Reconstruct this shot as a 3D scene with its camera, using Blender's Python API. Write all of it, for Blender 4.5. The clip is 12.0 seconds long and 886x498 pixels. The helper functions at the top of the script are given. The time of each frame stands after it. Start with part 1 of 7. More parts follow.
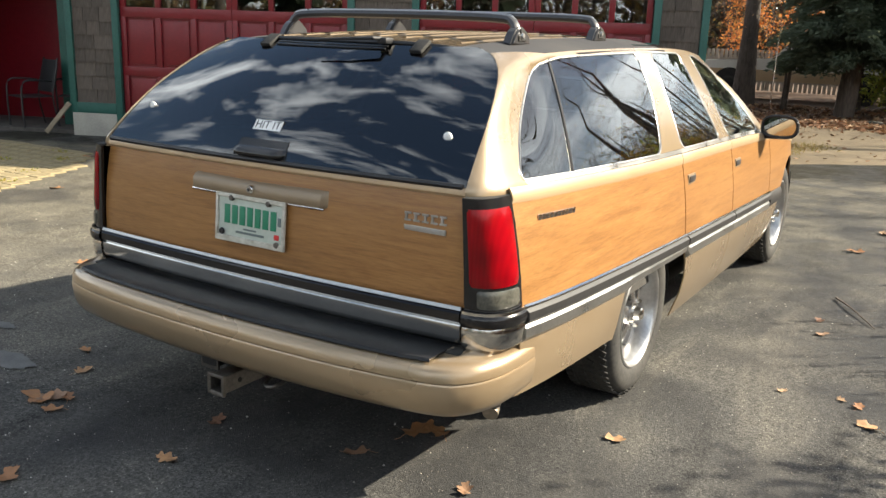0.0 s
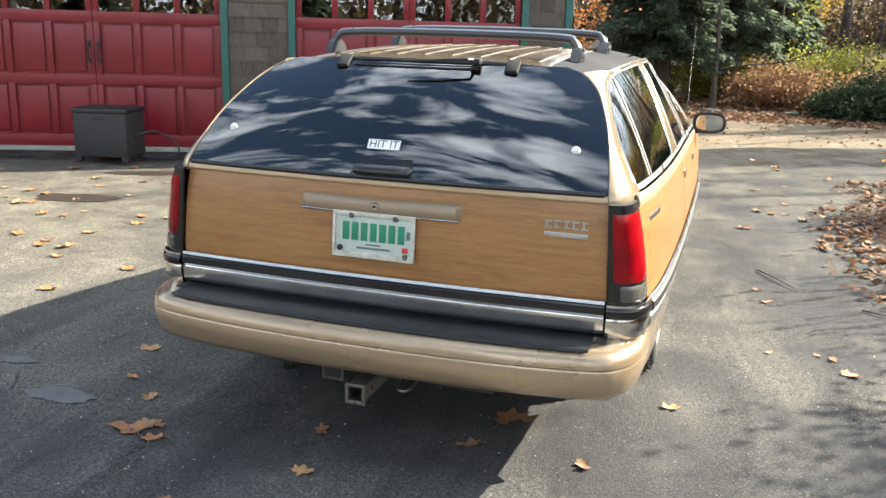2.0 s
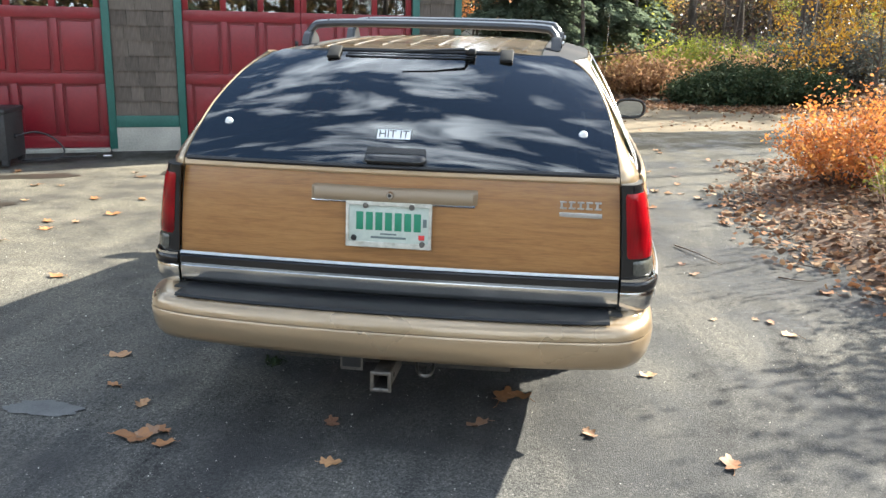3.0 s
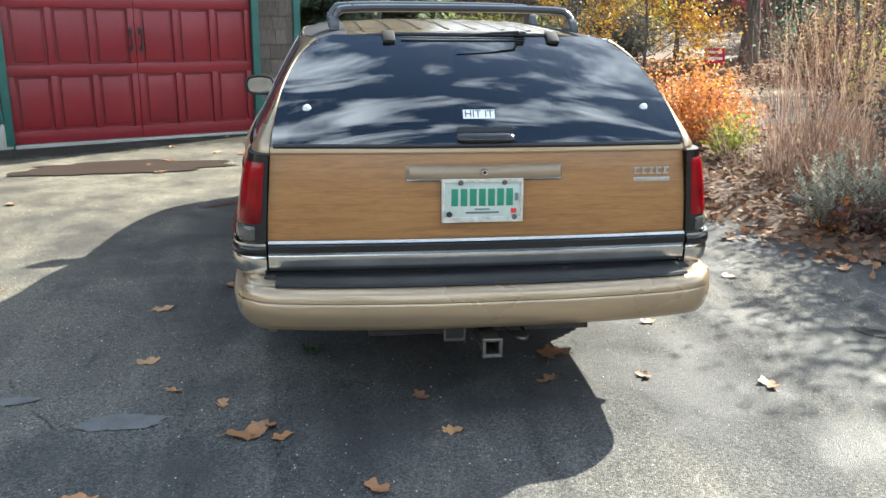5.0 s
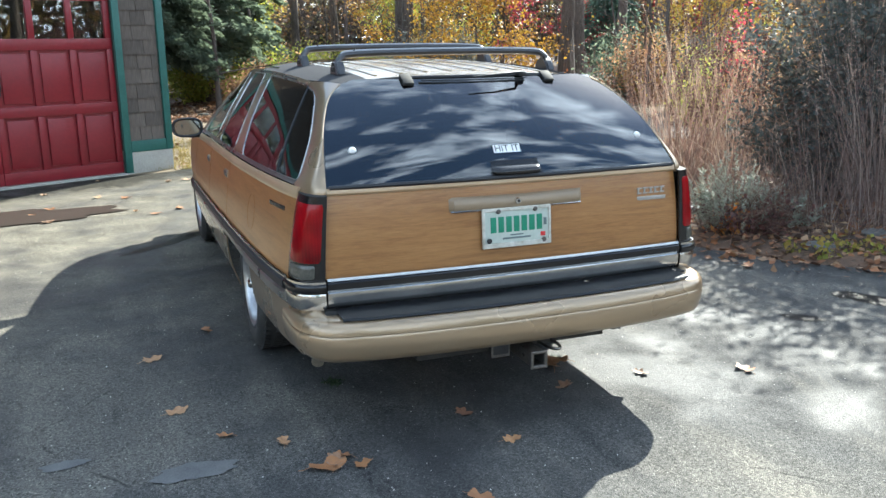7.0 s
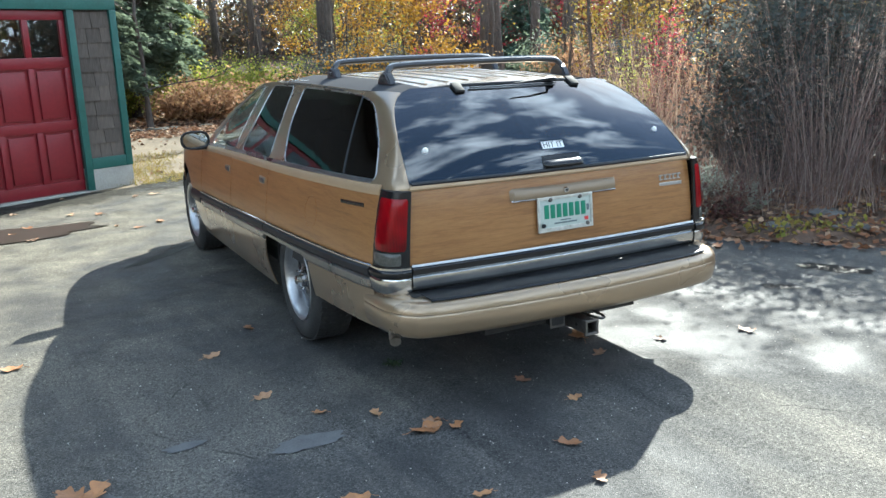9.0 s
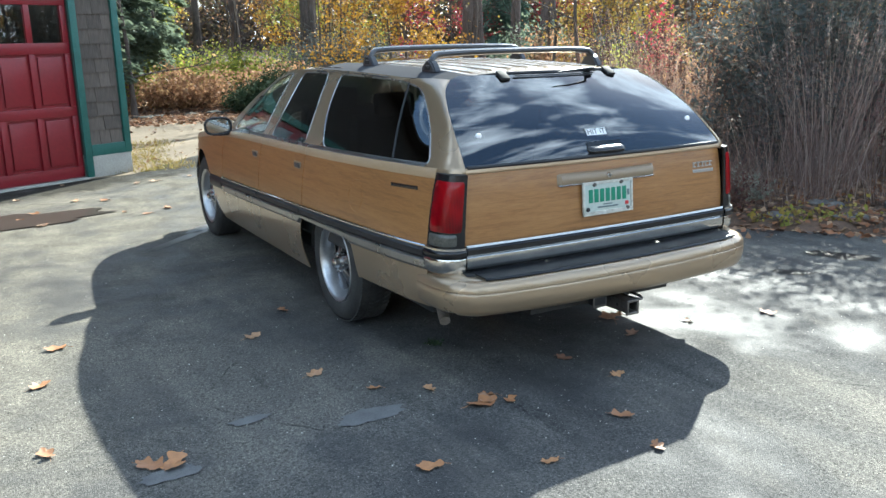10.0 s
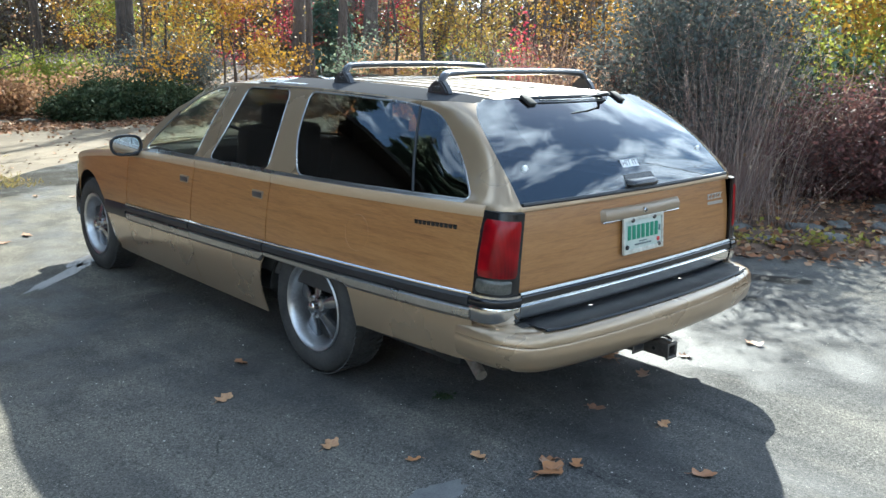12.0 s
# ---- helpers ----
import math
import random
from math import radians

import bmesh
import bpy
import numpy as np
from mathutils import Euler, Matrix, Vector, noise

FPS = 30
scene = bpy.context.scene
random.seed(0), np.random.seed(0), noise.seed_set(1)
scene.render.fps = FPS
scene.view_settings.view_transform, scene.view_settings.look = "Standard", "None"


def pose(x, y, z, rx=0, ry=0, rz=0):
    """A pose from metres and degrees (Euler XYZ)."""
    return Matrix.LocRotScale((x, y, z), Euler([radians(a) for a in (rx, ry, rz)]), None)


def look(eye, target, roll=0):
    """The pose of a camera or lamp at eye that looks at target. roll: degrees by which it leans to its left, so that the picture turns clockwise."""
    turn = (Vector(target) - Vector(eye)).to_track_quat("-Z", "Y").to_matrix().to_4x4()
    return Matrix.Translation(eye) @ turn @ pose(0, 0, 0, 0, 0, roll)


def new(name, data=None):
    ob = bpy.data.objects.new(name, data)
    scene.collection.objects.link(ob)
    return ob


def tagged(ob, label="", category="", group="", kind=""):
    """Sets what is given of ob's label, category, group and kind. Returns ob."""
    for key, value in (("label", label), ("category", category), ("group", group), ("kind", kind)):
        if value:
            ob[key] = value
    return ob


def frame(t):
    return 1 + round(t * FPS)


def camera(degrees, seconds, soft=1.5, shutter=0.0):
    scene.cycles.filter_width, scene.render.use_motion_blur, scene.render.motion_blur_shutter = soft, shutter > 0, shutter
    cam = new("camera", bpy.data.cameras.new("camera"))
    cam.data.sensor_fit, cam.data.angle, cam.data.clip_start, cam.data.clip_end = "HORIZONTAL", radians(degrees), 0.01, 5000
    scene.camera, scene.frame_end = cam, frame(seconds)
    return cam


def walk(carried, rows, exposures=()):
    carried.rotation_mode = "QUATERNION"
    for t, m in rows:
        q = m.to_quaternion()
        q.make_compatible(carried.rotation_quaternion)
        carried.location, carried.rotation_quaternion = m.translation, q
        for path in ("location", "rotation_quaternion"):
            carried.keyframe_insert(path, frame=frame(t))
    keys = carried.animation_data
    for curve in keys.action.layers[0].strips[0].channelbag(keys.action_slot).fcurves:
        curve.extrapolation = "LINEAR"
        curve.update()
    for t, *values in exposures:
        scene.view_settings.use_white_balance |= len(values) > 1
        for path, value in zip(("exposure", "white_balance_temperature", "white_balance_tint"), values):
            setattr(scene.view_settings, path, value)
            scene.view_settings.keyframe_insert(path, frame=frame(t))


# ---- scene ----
cam = camera(55.0, 12.0)
METRES, EYE, TILT, LEAN, TURN = 6.356, 1.5, 0.0, 0.0, 30.7
ROWS = [
    (0.0, 0.0, 0.0, 0.0, 0.49, -14.26, -1.95),
    (0.5, -0.0469, -0.0057, 0.0045, -2.39, -14.28, -2.08),
    (1.0, -0.093, -0.0202, 0.0089, -5.48, -14.28, -2.04),
    (1.5, -0.1335, -0.0172, 0.0083, -9.0, -14.4, -1.87),
    (2.0, -0.1748, -0.0171, 0.0119, -13.16, -14.38, -1.63),
    (2.5, -0.2218, -0.0174, 0.0119, -17.89, -14.5, -1.47),
    (3.0, -0.2624, -0.0015, 0.0085, -23.02, -14.59, -1.3),
    (5.0, -0.4415, 0.0736, 0.0071, -39.45, -15.49, -0.62),
    (5.5, -0.4748, 0.0993, 0.0078, -42.44, -15.36, -0.6),
    (6.0, -0.5019, 0.1171, 0.0125, -45.57, -14.91, -0.47),
    (6.5, -0.5414, 0.126, 0.0182, -48.97, -14.34, -0.07),
    (7.0, -0.5679, 0.1476, 0.018, -52.43, -13.73, 0.61),
    (9.0, -0.6894, 0.1945, 0.0232, -58.92, -13.36, 2.0),
    (9.5, -0.7149, 0.207, 0.0239, -59.28, -13.7, 1.64),
    (10.0, -0.7405, 0.2346, 0.0219, -60.83, -13.88, 1.21),
    (10.5, -0.7555, 0.2732, 0.0276, -63.66, -13.78, 0.71),
    (11.0, -0.7524, 0.3222, 0.0268, -67.26, -13.47, 0.16),
    (11.5, -0.7396, 0.3726, 0.0258, -70.97, -13.27, -0.38),
    (12.0, -0.73, 0.4181, 0.0272, -73.86, -13.2, -0.91),
]
walk(
    cam,
    [(t, pose(2.0, -2.0, EYE, TILT, LEAN, TURN) @ pose(METRES * x, METRES * y, METRES * z, 90 + pitch, roll, yaw)) for t, x, y, z, yaw, pitch, roll in ROWS],
    exposures=[(0.0, 1.57, 6800, 6), (2.5, 2.3, 6300, 5), (5.5, 2.32, 5980, 2), (7.0, 2.26, 5700, 1), (9.0, 2.16, 5580, 0), (12.0, 2.16, 5540, 0)],
)

# ---- world and sun ----
SUN_WAY = Vector((1.24, 0.98, 1.0)).normalized()  # from the ground towards the sun
world = bpy.data.worlds.new("sky")
scene.world = world
world.use_nodes = True
wt = world.node_tree
wt.nodes.clear()
w_out = wt.nodes.new("ShaderNodeOutputWorld")
w_bg = wt.nodes.new("ShaderNodeBackground")
w_sky = wt.nodes.new("ShaderNodeTexSky")
w_sky.sky_type = "NISHITA"
w_sky.sun_disc = False
w_sky.sun_elevation = math.asin(SUN_WAY.z)
w_sky.sun_rotation = math.atan2(SUN_WAY.x, SUN_WAY.y)
w_bg.inputs["Strength"].default_value = 0.062
# broken clouds over the whole sky
w_co = wt.nodes.new("ShaderNodeTexCoord")
w_map = wt.nodes.new("ShaderNodeMapping")
w_map.inputs["Scale"].default_value = (1.0, 1.3, 1.9)
w_map.inputs["Rotation"].default_value = (0.1, 0.0, 0.6)
w_no = wt.nodes.new("ShaderNodeTexNoise")
w_no.inputs["Scale"].default_value = 3.9
w_no.inputs["Detail"].default_value = 9.0
w_no.inputs["Roughness"].default_value = 0.58
w_no.inputs["Distortion"].default_value = 0.35
w_ramp = wt.nodes.new("ShaderNodeValToRGB")
w_ramp.color_ramp.elements[0].position = 0.485
w_ramp.color_ramp.elements[1].position = 0.66
w_mix = wt.nodes.new("ShaderNodeMixRGB")
w_mix.inputs["Color2"].default_value = (15.0, 15.8, 17.0, 1)
wt.links.new(w_co.outputs["Generated"], w_map.inputs["Vector"])
wt.links.new(w_map.outputs["Vector"], w_no.inputs["Vector"])
# the cloud cover closes up towards the horizon
w_sep = wt.nodes.new("ShaderNodeSeparateXYZ")
w_low = wt.nodes.new("ShaderNodeMapRange")
w_low.inputs["From Min"].default_value = 0.0
w_low.inputs["From Max"].default_value = 0.55
w_low.inputs["To Min"].default_value = 0.14
w_low.inputs["To Max"].default_value = 0.0
w_add = wt.nodes.new("ShaderNodeMath")
wt.links.new(w_co.outputs["Generated"], w_sep.inputs["Vector"])
wt.links.new(w_sep.outputs["Z"], w_low.inputs["Value"])
wt.links.new(w_low.outputs["Result"], w_add.inputs[0])
wt.links.new(w_no.outputs["Fac"], w_add.inputs[1])
wt.links.new(w_add.outputs["Value"], w_ramp.inputs["Fac"])
wt.links.new(w_ramp.outputs["Color"], w_mix.inputs["Fac"])
wt.links.new(w_sky.outputs["Color"], w_mix.inputs["Color1"])
wt.links.new(w_mix.outputs["Color"], w_bg.inputs["Color"])
wt.links.new(w_bg.outputs["Background"], w_out.inputs["Surface"])

sun_data = bpy.data.lights.new("sun", "SUN")
sun_data.energy = 5.0
sun_data.angle = radians(0.55)
sun_data.color = (1.0, 0.9, 0.76)
sun = new("sun", sun_data)
sun.matrix_world = look(SUN_WAY * 60, (0, 0, 0))

# ---- materials ----
def mat_base(name, rough=0.5, metal=0.0, col=(0.5, 0.5, 0.5)):
    m = bpy.data.materials.new(name)
    m.use_nodes = True
    p = m.node_tree.nodes["Principled BSDF"]
    p.inputs["Base Color"].default_value = (*col, 1)
    p.inputs["Roughness"].default_value = rough
    p.inputs["Metallic"].default_value = metal
    return m, m.node_tree, p


def node(t, kind, **values):
    n = t.nodes.new(kind)
    for k, v in values.items():
        n.inputs[k.replace("_", " ")].default_value = v
    return n


def coords(t, scale=(1, 1, 1), kind="Object", turn=(0, 0, 0)):
    c = t.nodes.new("ShaderNodeTexCoord")
    m = t.nodes.new("ShaderNodeMapping")
    m.inputs["Scale"].default_value = scale
    m.inputs["Rotation"].default_value = turn
    t.links.new(c.outputs[kind], m.inputs["Vector"])
    return m.outputs["Vector"]


def ramp(t, fac, stops):
    r = t.nodes.new("ShaderNodeValToRGB")
    e = r.color_ramp.elements
    while len(e) < len(stops):
        e.new(0.5)
    for el, (pos, col) in zip(e, stops):
        el.position = pos
        el.color = (*col, 1) if len(col) == 3 else col
    t.links.new(fac, r.inputs["Fac"])
    return r.outputs["Color"]


def mixed(t, fac, a, b, mode="MIX"):
    m = t.nodes.new("ShaderNodeMixRGB")
    m.blend_type = mode
    for key, v in (("Fac", fac), ("Color1", a), ("Color2", b)):
        if isinstance(v, (int, float)):
            m.inputs[key].default_value = v
        elif isinstance(v, tuple):
            m.inputs[key].default_value = (*v, 1)
        else:
            t.links.new(v, m.inputs[key])
    return m.outputs["Color"]


def bumped(t, p, height, strength, distance=0.01):
    b = node(t, "ShaderNodeBump", Strength=strength, Distance=distance)
    t.links.new(height, b.inputs["Height"])
    t.links.new(b.outputs["Normal"], p.inputs["Normal"])


def varied(name, col_a, col_b, rough=0.6, scale=3.0, fine=40.0, bump=0.15, metal=0.0, stretch=(1, 1, 1), rough_b=None, dist=0.005):
    """Two colours mixed by a broad and a fine noise, with a fine relief."""
    m, t, p = mat_base(name, rough, metal)
    v = coords(t, stretch)
    n1 = node(t, "ShaderNodeTexNoise", Scale=scale, Detail=5.0)
    n2 = node(t, "ShaderNodeTexNoise", Scale=fine, Detail=4.0)
    t.links.new(v, n1.inputs["Vector"])
    t.links.new(v, n2.inputs["Vector"])
    f = mixed(t, 0.45, n1.outputs["Fac"], n2.outputs["Fac"])
    c = ramp(t, f, [(0.35, col_a), (0.65, col_b)])
    t.links.new(c, p.inputs["Base Color"])
    if rough_b is not None:
        r = ramp(t, n1.outputs["Fac"], [(0.35, (rough,) * 3), (0.7, (rough_b,) * 3)])
        t.links.new(r, p.inputs["Roughness"])
    if bump:
        bumped(t, p, n2.outputs["Fac"], bump, dist)
    return m


def leafy(name, cols, rough=0.55, trans=0.35, fine=0.0):
    """Leaves: a colour for each leaf, let through by sunlight."""
    m, t, p = mat_base(name, rough)
    p.inputs["Specular IOR Level"].default_value = 0.5 if rough < 0.3 else 0.15
    g = t.nodes.new("ShaderNodeNewGeometry")
    k = len(cols) - 1
    c = ramp(t, g.outputs["Random Per Island"], [(i / max(k, 1), col) for i, col in enumerate(cols)])
    t.links.new(c, p.inputs["Base Color"])
    if trans:
        out = t.nodes["Material Output"]
        tr = t.nodes.new("ShaderNodeBsdfTranslucent")
        mx = t.nodes.new("ShaderNodeMixShader")
        mx.inputs["Fac"].default_value = trans
        t.links.new(c, tr.inputs["Color"])
        t.links.new(p.outputs["BSDF"], mx.inputs[1])
        t.links.new(tr.outputs["BSDF"], mx.inputs[2])
        t.links.new(mx.outputs["Shader"], out.inputs["Surface"])
    return m


def paint(name, col, metal, rough, coat=0.6, wear=0.14, spec=0.5):
    m, t, p = mat_base(name, rough, metal, col)
    p.inputs["Specular IOR Level"].default_value = spec
    p.inputs["Coat Weight"].default_value = coat
    p.inputs["Coat Roughness"].default_value = 0.06
    v = coords(t)
    n = node(t, "ShaderNodeTexNoise", Scale=1400.0, Detail=1.0)
    d = node(t, "ShaderNodeTexNoise", Scale=2.2, Detail=6.0)
    t.links.new(v, n.inputs["Vector"])
    t.links.new(v, d.inputs["Vector"])
    c = mixed(t, 0.25, tuple(col), ramp(t, n.outputs["Fac"], [(0.3, tuple(0.7 * q for q in col)), (0.7, tuple(min(1, 1.25 * q) for q in col))]))
    c = mixed(t, ramp(t, d.outputs["Fac"], [(0.5, (0, 0, 0)), (0.8, (0.07,) * 3)]), c, (0.36, 0.31, 0.25))
    t.links.new(c, p.inputs["Base Color"])
    r = ramp(t, d.outputs["Fac"], [(0.4, (rough,) * 3), (0.75, (rough + wear,) * 3)])
    t.links.new(r, p.inputs["Roughness"])
    return m


def wood_vinyl(name, stretch):
    """Woodgrain vinyl: long streaks, a finer grain and faint cathedral bands."""
    m, t, p = mat_base(name, 0.34)
    p.inputs["Coat Weight"].default_value = 0.25
    p.inputs["Coat Roughness"].default_value = 0.2
    v = coords(t, stretch)
    n1 = node(t, "ShaderNodeTexNoise", Scale=7.0, Detail=6.0, Roughness=0.6, Distortion=0.6)
    n2 = node(t, "ShaderNodeTexNoise", Scale=46.0, Detail=5.0, Roughness=0.65)
    n3 = node(t, "ShaderNodeTexNoise", Scale=1.4, Detail=3.0)
    for n in (n1, n2, n3):
        t.links.new(v, n.inputs["Vector"])
    c1 = ramp(t, n1.outputs["Fac"], [(0.3, (0.14, 0.06, 0.02)), (0.48, (0.272, 0.126, 0.04)), (0.7, (0.375, 0.194, 0.067))])
    c2 = ramp(t, n2.outputs["Fac"], [(0.35, (0.165, 0.073, 0.023)), (0.6, (0.36, 0.18, 0.061))])
    c = mixed(t, 0.42, c1, c2)
    c = mixed(t, ramp(t, n3.outputs["Fac"], [(0.35, (0, 0, 0)), (0.75, (0.45,) * 3)]), c, (0.315, 0.153, 0.048))
    t.links.new(c, p.inputs["Base Color"])
    bumped(t, p, n2.outputs["Fac"], 0.04, 0.002)
    return m


def glass_mat(name, tint, rough=0.0, ior=1.85):
    m, t, p = mat_base(name, rough, 0.0, tint)
    p.inputs["Transmission Weight"].default_value = 1.0
    p.inputs["IOR"].default_value = ior
    return m


def asphalt_mat():
    """Worn asphalt: stone grit, faded and damp areas, hairline cracks; palest on the old apron by the garage."""
    m, t, p = mat_base("asphalt", 0.6)
    v = coords(t)
    big = node(t, "ShaderNodeTexNoise", Scale=0.5, Detail=7.0, Roughness=0.62, Distortion=0.5)
    mid = node(t, "ShaderNodeTexNoise", Scale=3.2, Detail=7.0, Roughness=0.68)
    grit = node(t, "ShaderNodeTexVoronoi", Scale=210.0)
    chip = node(t, "ShaderNodeTexVoronoi", Scale=100.0)
    streak = node(t, "ShaderNodeTexNoise", Scale=1.0, Detail=6.0, Roughness=0.6, Distortion=0.8)
    t.links.new(coords(t, (2.6, 0.55, 1.0), turn=(0, 0, 0.35)), streak.inputs["Vector"])
    fine = node(t, "ShaderNodeTexNoise", Scale=70.0, Detail=5.0, Roughness=0.7)
    crack = node(t, "ShaderNodeTexVoronoi", Scale=0.7)
    crack.feature = "DISTANCE_TO_EDGE"
    warp = node(t, "ShaderNodeTexNoise", Scale=2.5, Detail=6.0)
    for n in (big, mid, grit, chip, fine, warp):
        t.links.new(v, n.inputs["Vector"])
    t.links.new(mixed(t, 0.25, v, warp.outputs["Color"], "ADD"), crack.inputs["Vector"])
    # how near the old apron: falls off along a line from the garage
    sep = t.nodes.new("ShaderNodeVectorMath")
    sep.operation = "DOT_PRODUCT"
    sep.inputs[1].default_value = (-0.22, 0.16, 0.0)
    t.links.new(v, sep.inputs[0])
    add = t.nodes.new("ShaderNodeMath")
    add.operation = "MULTIPLY_ADD"
    add.inputs[1].default_value = 1.0
    t.links.new(sep.outputs["Value"], add.inputs[0])
    t.links.new(mid.outputs["Fac"], add.inputs[2])
    rng_node = node(t, "ShaderNodeMapRange")
    rng_node.inputs["From Min"].default_value = 0.75
    rng_node.inputs["From Max"].default_value = 1.75
    t.links.new(add.outputs["Value"], rng_node.inputs["Value"])
    apron = rng_node.outputs["Result"]
    base = ramp(t, big.outputs["Fac"], [(0.3, (0.052, 0.052, 0.053)), (0.5, (0.105, 0.103, 0.099)), (0.72, (0.172, 0.162, 0.143))])
    base = mixed(t, ramp(t, streak.outputs["Fac"], [(0.5, (0, 0, 0)), (0.72, (0.75,) * 3)]), base, (0.222, 0.206, 0.178))
    base = mixed(t, ramp(t, streak.outputs["Fac"], [(0.3, (0.75,) * 3), (0.44, (0, 0, 0))]), base, (0.043, 0.043, 0.044))
    base = mixed(t, ramp(t, mid.outputs["Fac"], [(0.45, (0, 0, 0)), (0.75, (0.6,) * 3)]), base, (0.136, 0.132, 0.123))
    old = ramp(t, mid.outputs["Fac"], [(0.3, (0.106, 0.098, 0.081)), (0.7, (0.22, 0.201, 0.164))])
    base = mixed(t, apron, base, old)
    # dark strip along the garage wall: mossy damp, with eave shade painted in
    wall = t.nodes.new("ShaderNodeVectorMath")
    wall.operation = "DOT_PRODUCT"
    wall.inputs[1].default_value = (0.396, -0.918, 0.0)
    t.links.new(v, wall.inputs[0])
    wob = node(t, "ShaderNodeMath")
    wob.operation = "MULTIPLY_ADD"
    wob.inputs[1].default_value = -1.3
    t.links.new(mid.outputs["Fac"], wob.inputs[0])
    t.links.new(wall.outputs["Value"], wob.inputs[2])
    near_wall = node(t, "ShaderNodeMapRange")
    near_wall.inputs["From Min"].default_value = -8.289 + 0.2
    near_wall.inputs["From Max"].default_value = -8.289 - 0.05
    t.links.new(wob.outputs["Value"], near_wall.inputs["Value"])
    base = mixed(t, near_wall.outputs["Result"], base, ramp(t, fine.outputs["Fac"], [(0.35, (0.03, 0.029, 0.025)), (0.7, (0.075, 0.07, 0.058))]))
    stone = ramp(t, grit.outputs["Color"], [(0.0, (0.25, 0.25, 0.25)), (0.5, (0.8, 0.8, 0.8)), (0.85, (1.25, 1.25, 1.22)), (1.0, (2.6, 2.55, 2.45))])
    base = mixed(t, 0.8, base, stone, "MULTIPLY")
    speck = ramp(t, fine.outputs["Fac"], [(0.36, (0.45, 0.45, 0.45)), (0.5, (1, 1, 1)), (0.68, (1.5, 1.48, 1.42))])
    base = mixed(t, 0.72, base, speck, "MULTIPLY")
    pale = mixed(t, 1.0, ramp(t, chip.outputs["Distance"], [(0.16, (1, 1, 1)), (0.3, (0, 0, 0))]), ramp(t, chip.outputs["Color"], [(0.76, (0, 0, 0)), (0.88, (0.9,) * 3)]), "MULTIPLY")
    lines = ramp(t, crack.outputs["Distance"], [(0.0, (1, 1, 1)), (0.007, (0, 0, 0))])
    lines = mixed(t, ramp(t, big.outputs["Fac"], [(0.57, (0, 0, 0)), (0.62, (0.7, 0.7, 0.7))]), (0.0, 0.0, 0.0), lines)
    base = mixed(t, lines, base, (0.015, 0.015, 0.015))
    # damp patches: darker and smoother
    wet = ramp(t, mixed(t, 0.4, big.outputs["Fac"], warp.outputs["Fac"]), [(0.42, (1, 1, 1)), (0.54, (0, 0, 0))])
    pale = mixed(t, 1.0, pale, ramp(t, wet, [(0.0, (0.22,) * 3), (0.6, (1, 1, 1))]), "MULTIPLY")
    base = mixed(t, mixed(t, 1.0, wet, (0.62, 0.62, 0.62), "MULTIPLY"), base, (0.042, 0.042, 0.043))
    base = mixed(t, pale, base, (0.3, 0.28, 0.245))
    t.links.new(base, p.inputs["Base Color"])
    r = ramp(t, wet, [(0.0, (0.9,) * 3), (1.0, (0.47,) * 3)])
    t.links.new(ramp(t, wet, [(0.0, (0.02,) * 3), (1.0, (0.1,) * 3)]), p.inputs["Specular IOR Level"])
    t.links.new(r, p.inputs["Roughness"])
    h = mixed(t, 0.45, grit.outputs["Distance"], fine.outputs["Fac"])
    bumped(t, p, h, 0.75, 0.005)
    return m


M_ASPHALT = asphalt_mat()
M_TAN = paint("tan_metallic_paint", (0.34, 0.25, 0.154), 0.5, 0.27, 0.8, 0.04)
M_GRIP = paint("dull_tan_paint", (0.25, 0.185, 0.118), 0.2, 0.4, 0.2, 0.05)
M_TAN_TRIM = paint("tan_trim_paint", (0.43, 0.305, 0.18), 0.15, 0.33, 0.4)
M_ROOF_TAN = paint("tan_roof_paint", (0.235, 0.176, 0.112), 0.62, 0.2, 0.0, 0.03)
M_ROOF_GREY = paint("grey_roof_paint", (0.068, 0.068, 0.071), 0.0, 0.7, 0.0, 0.04, 0.0)
M_RACK = paint("dark_rack_paint", (0.05, 0.05, 0.053), 0.3, 0.34, 0.3)
M_WOOD_SIDE = wood_vinyl("woodgrain_side", (6.0, 0.3, 6.0))
M_WOOD_REAR = wood_vinyl("woodgrain_rear", (0.3, 6.0, 6.0))
M_BLACK = varied("black_rubber", (0.009, 0.009, 0.01), (0.02, 0.02, 0.022), 0.5, 4, 90, 0.1)
M_BLACK_GLOSS = varied("black_gloss_trim", (0.008, 0.008, 0.009), (0.014, 0.014, 0.015), 0.16, 3, 30, 0.0)
M_PAD = varied("black_step_pad", (0.008, 0.0085, 0.01), (0.017, 0.0175, 0.02), 0.36, 5, 160, 0.2, rough_b=0.5)
M_PAD.node_tree.nodes["Principled BSDF"].inputs["Specular IOR Level"].default_value = 0.3
M_CHROME = varied("chrome", (0.56, 0.55, 0.53), (0.68, 0.67, 0.65), 0.12, 6, 60, 0.0, metal=1.0, rough_b=0.22)
M_ALLOY = varied("satin_alloy", (0.4, 0.4, 0.4), (0.56, 0.56, 0.56), 0.28, 8, 70, 0.02, metal=0.9, rough_b=0.42)
M_SATIN = varied("satin_bright_metal", (0.34, 0.34, 0.335), (0.46, 0.46, 0.45), 0.26, 5, 60, 0.02, metal=0.95, rough_b=0.38)
M_HITCH = varied("black_steel", (0.02, 0.019, 0.018), (0.06, 0.054, 0.048), 0.55, 9, 80, 0.2, metal=0.2)
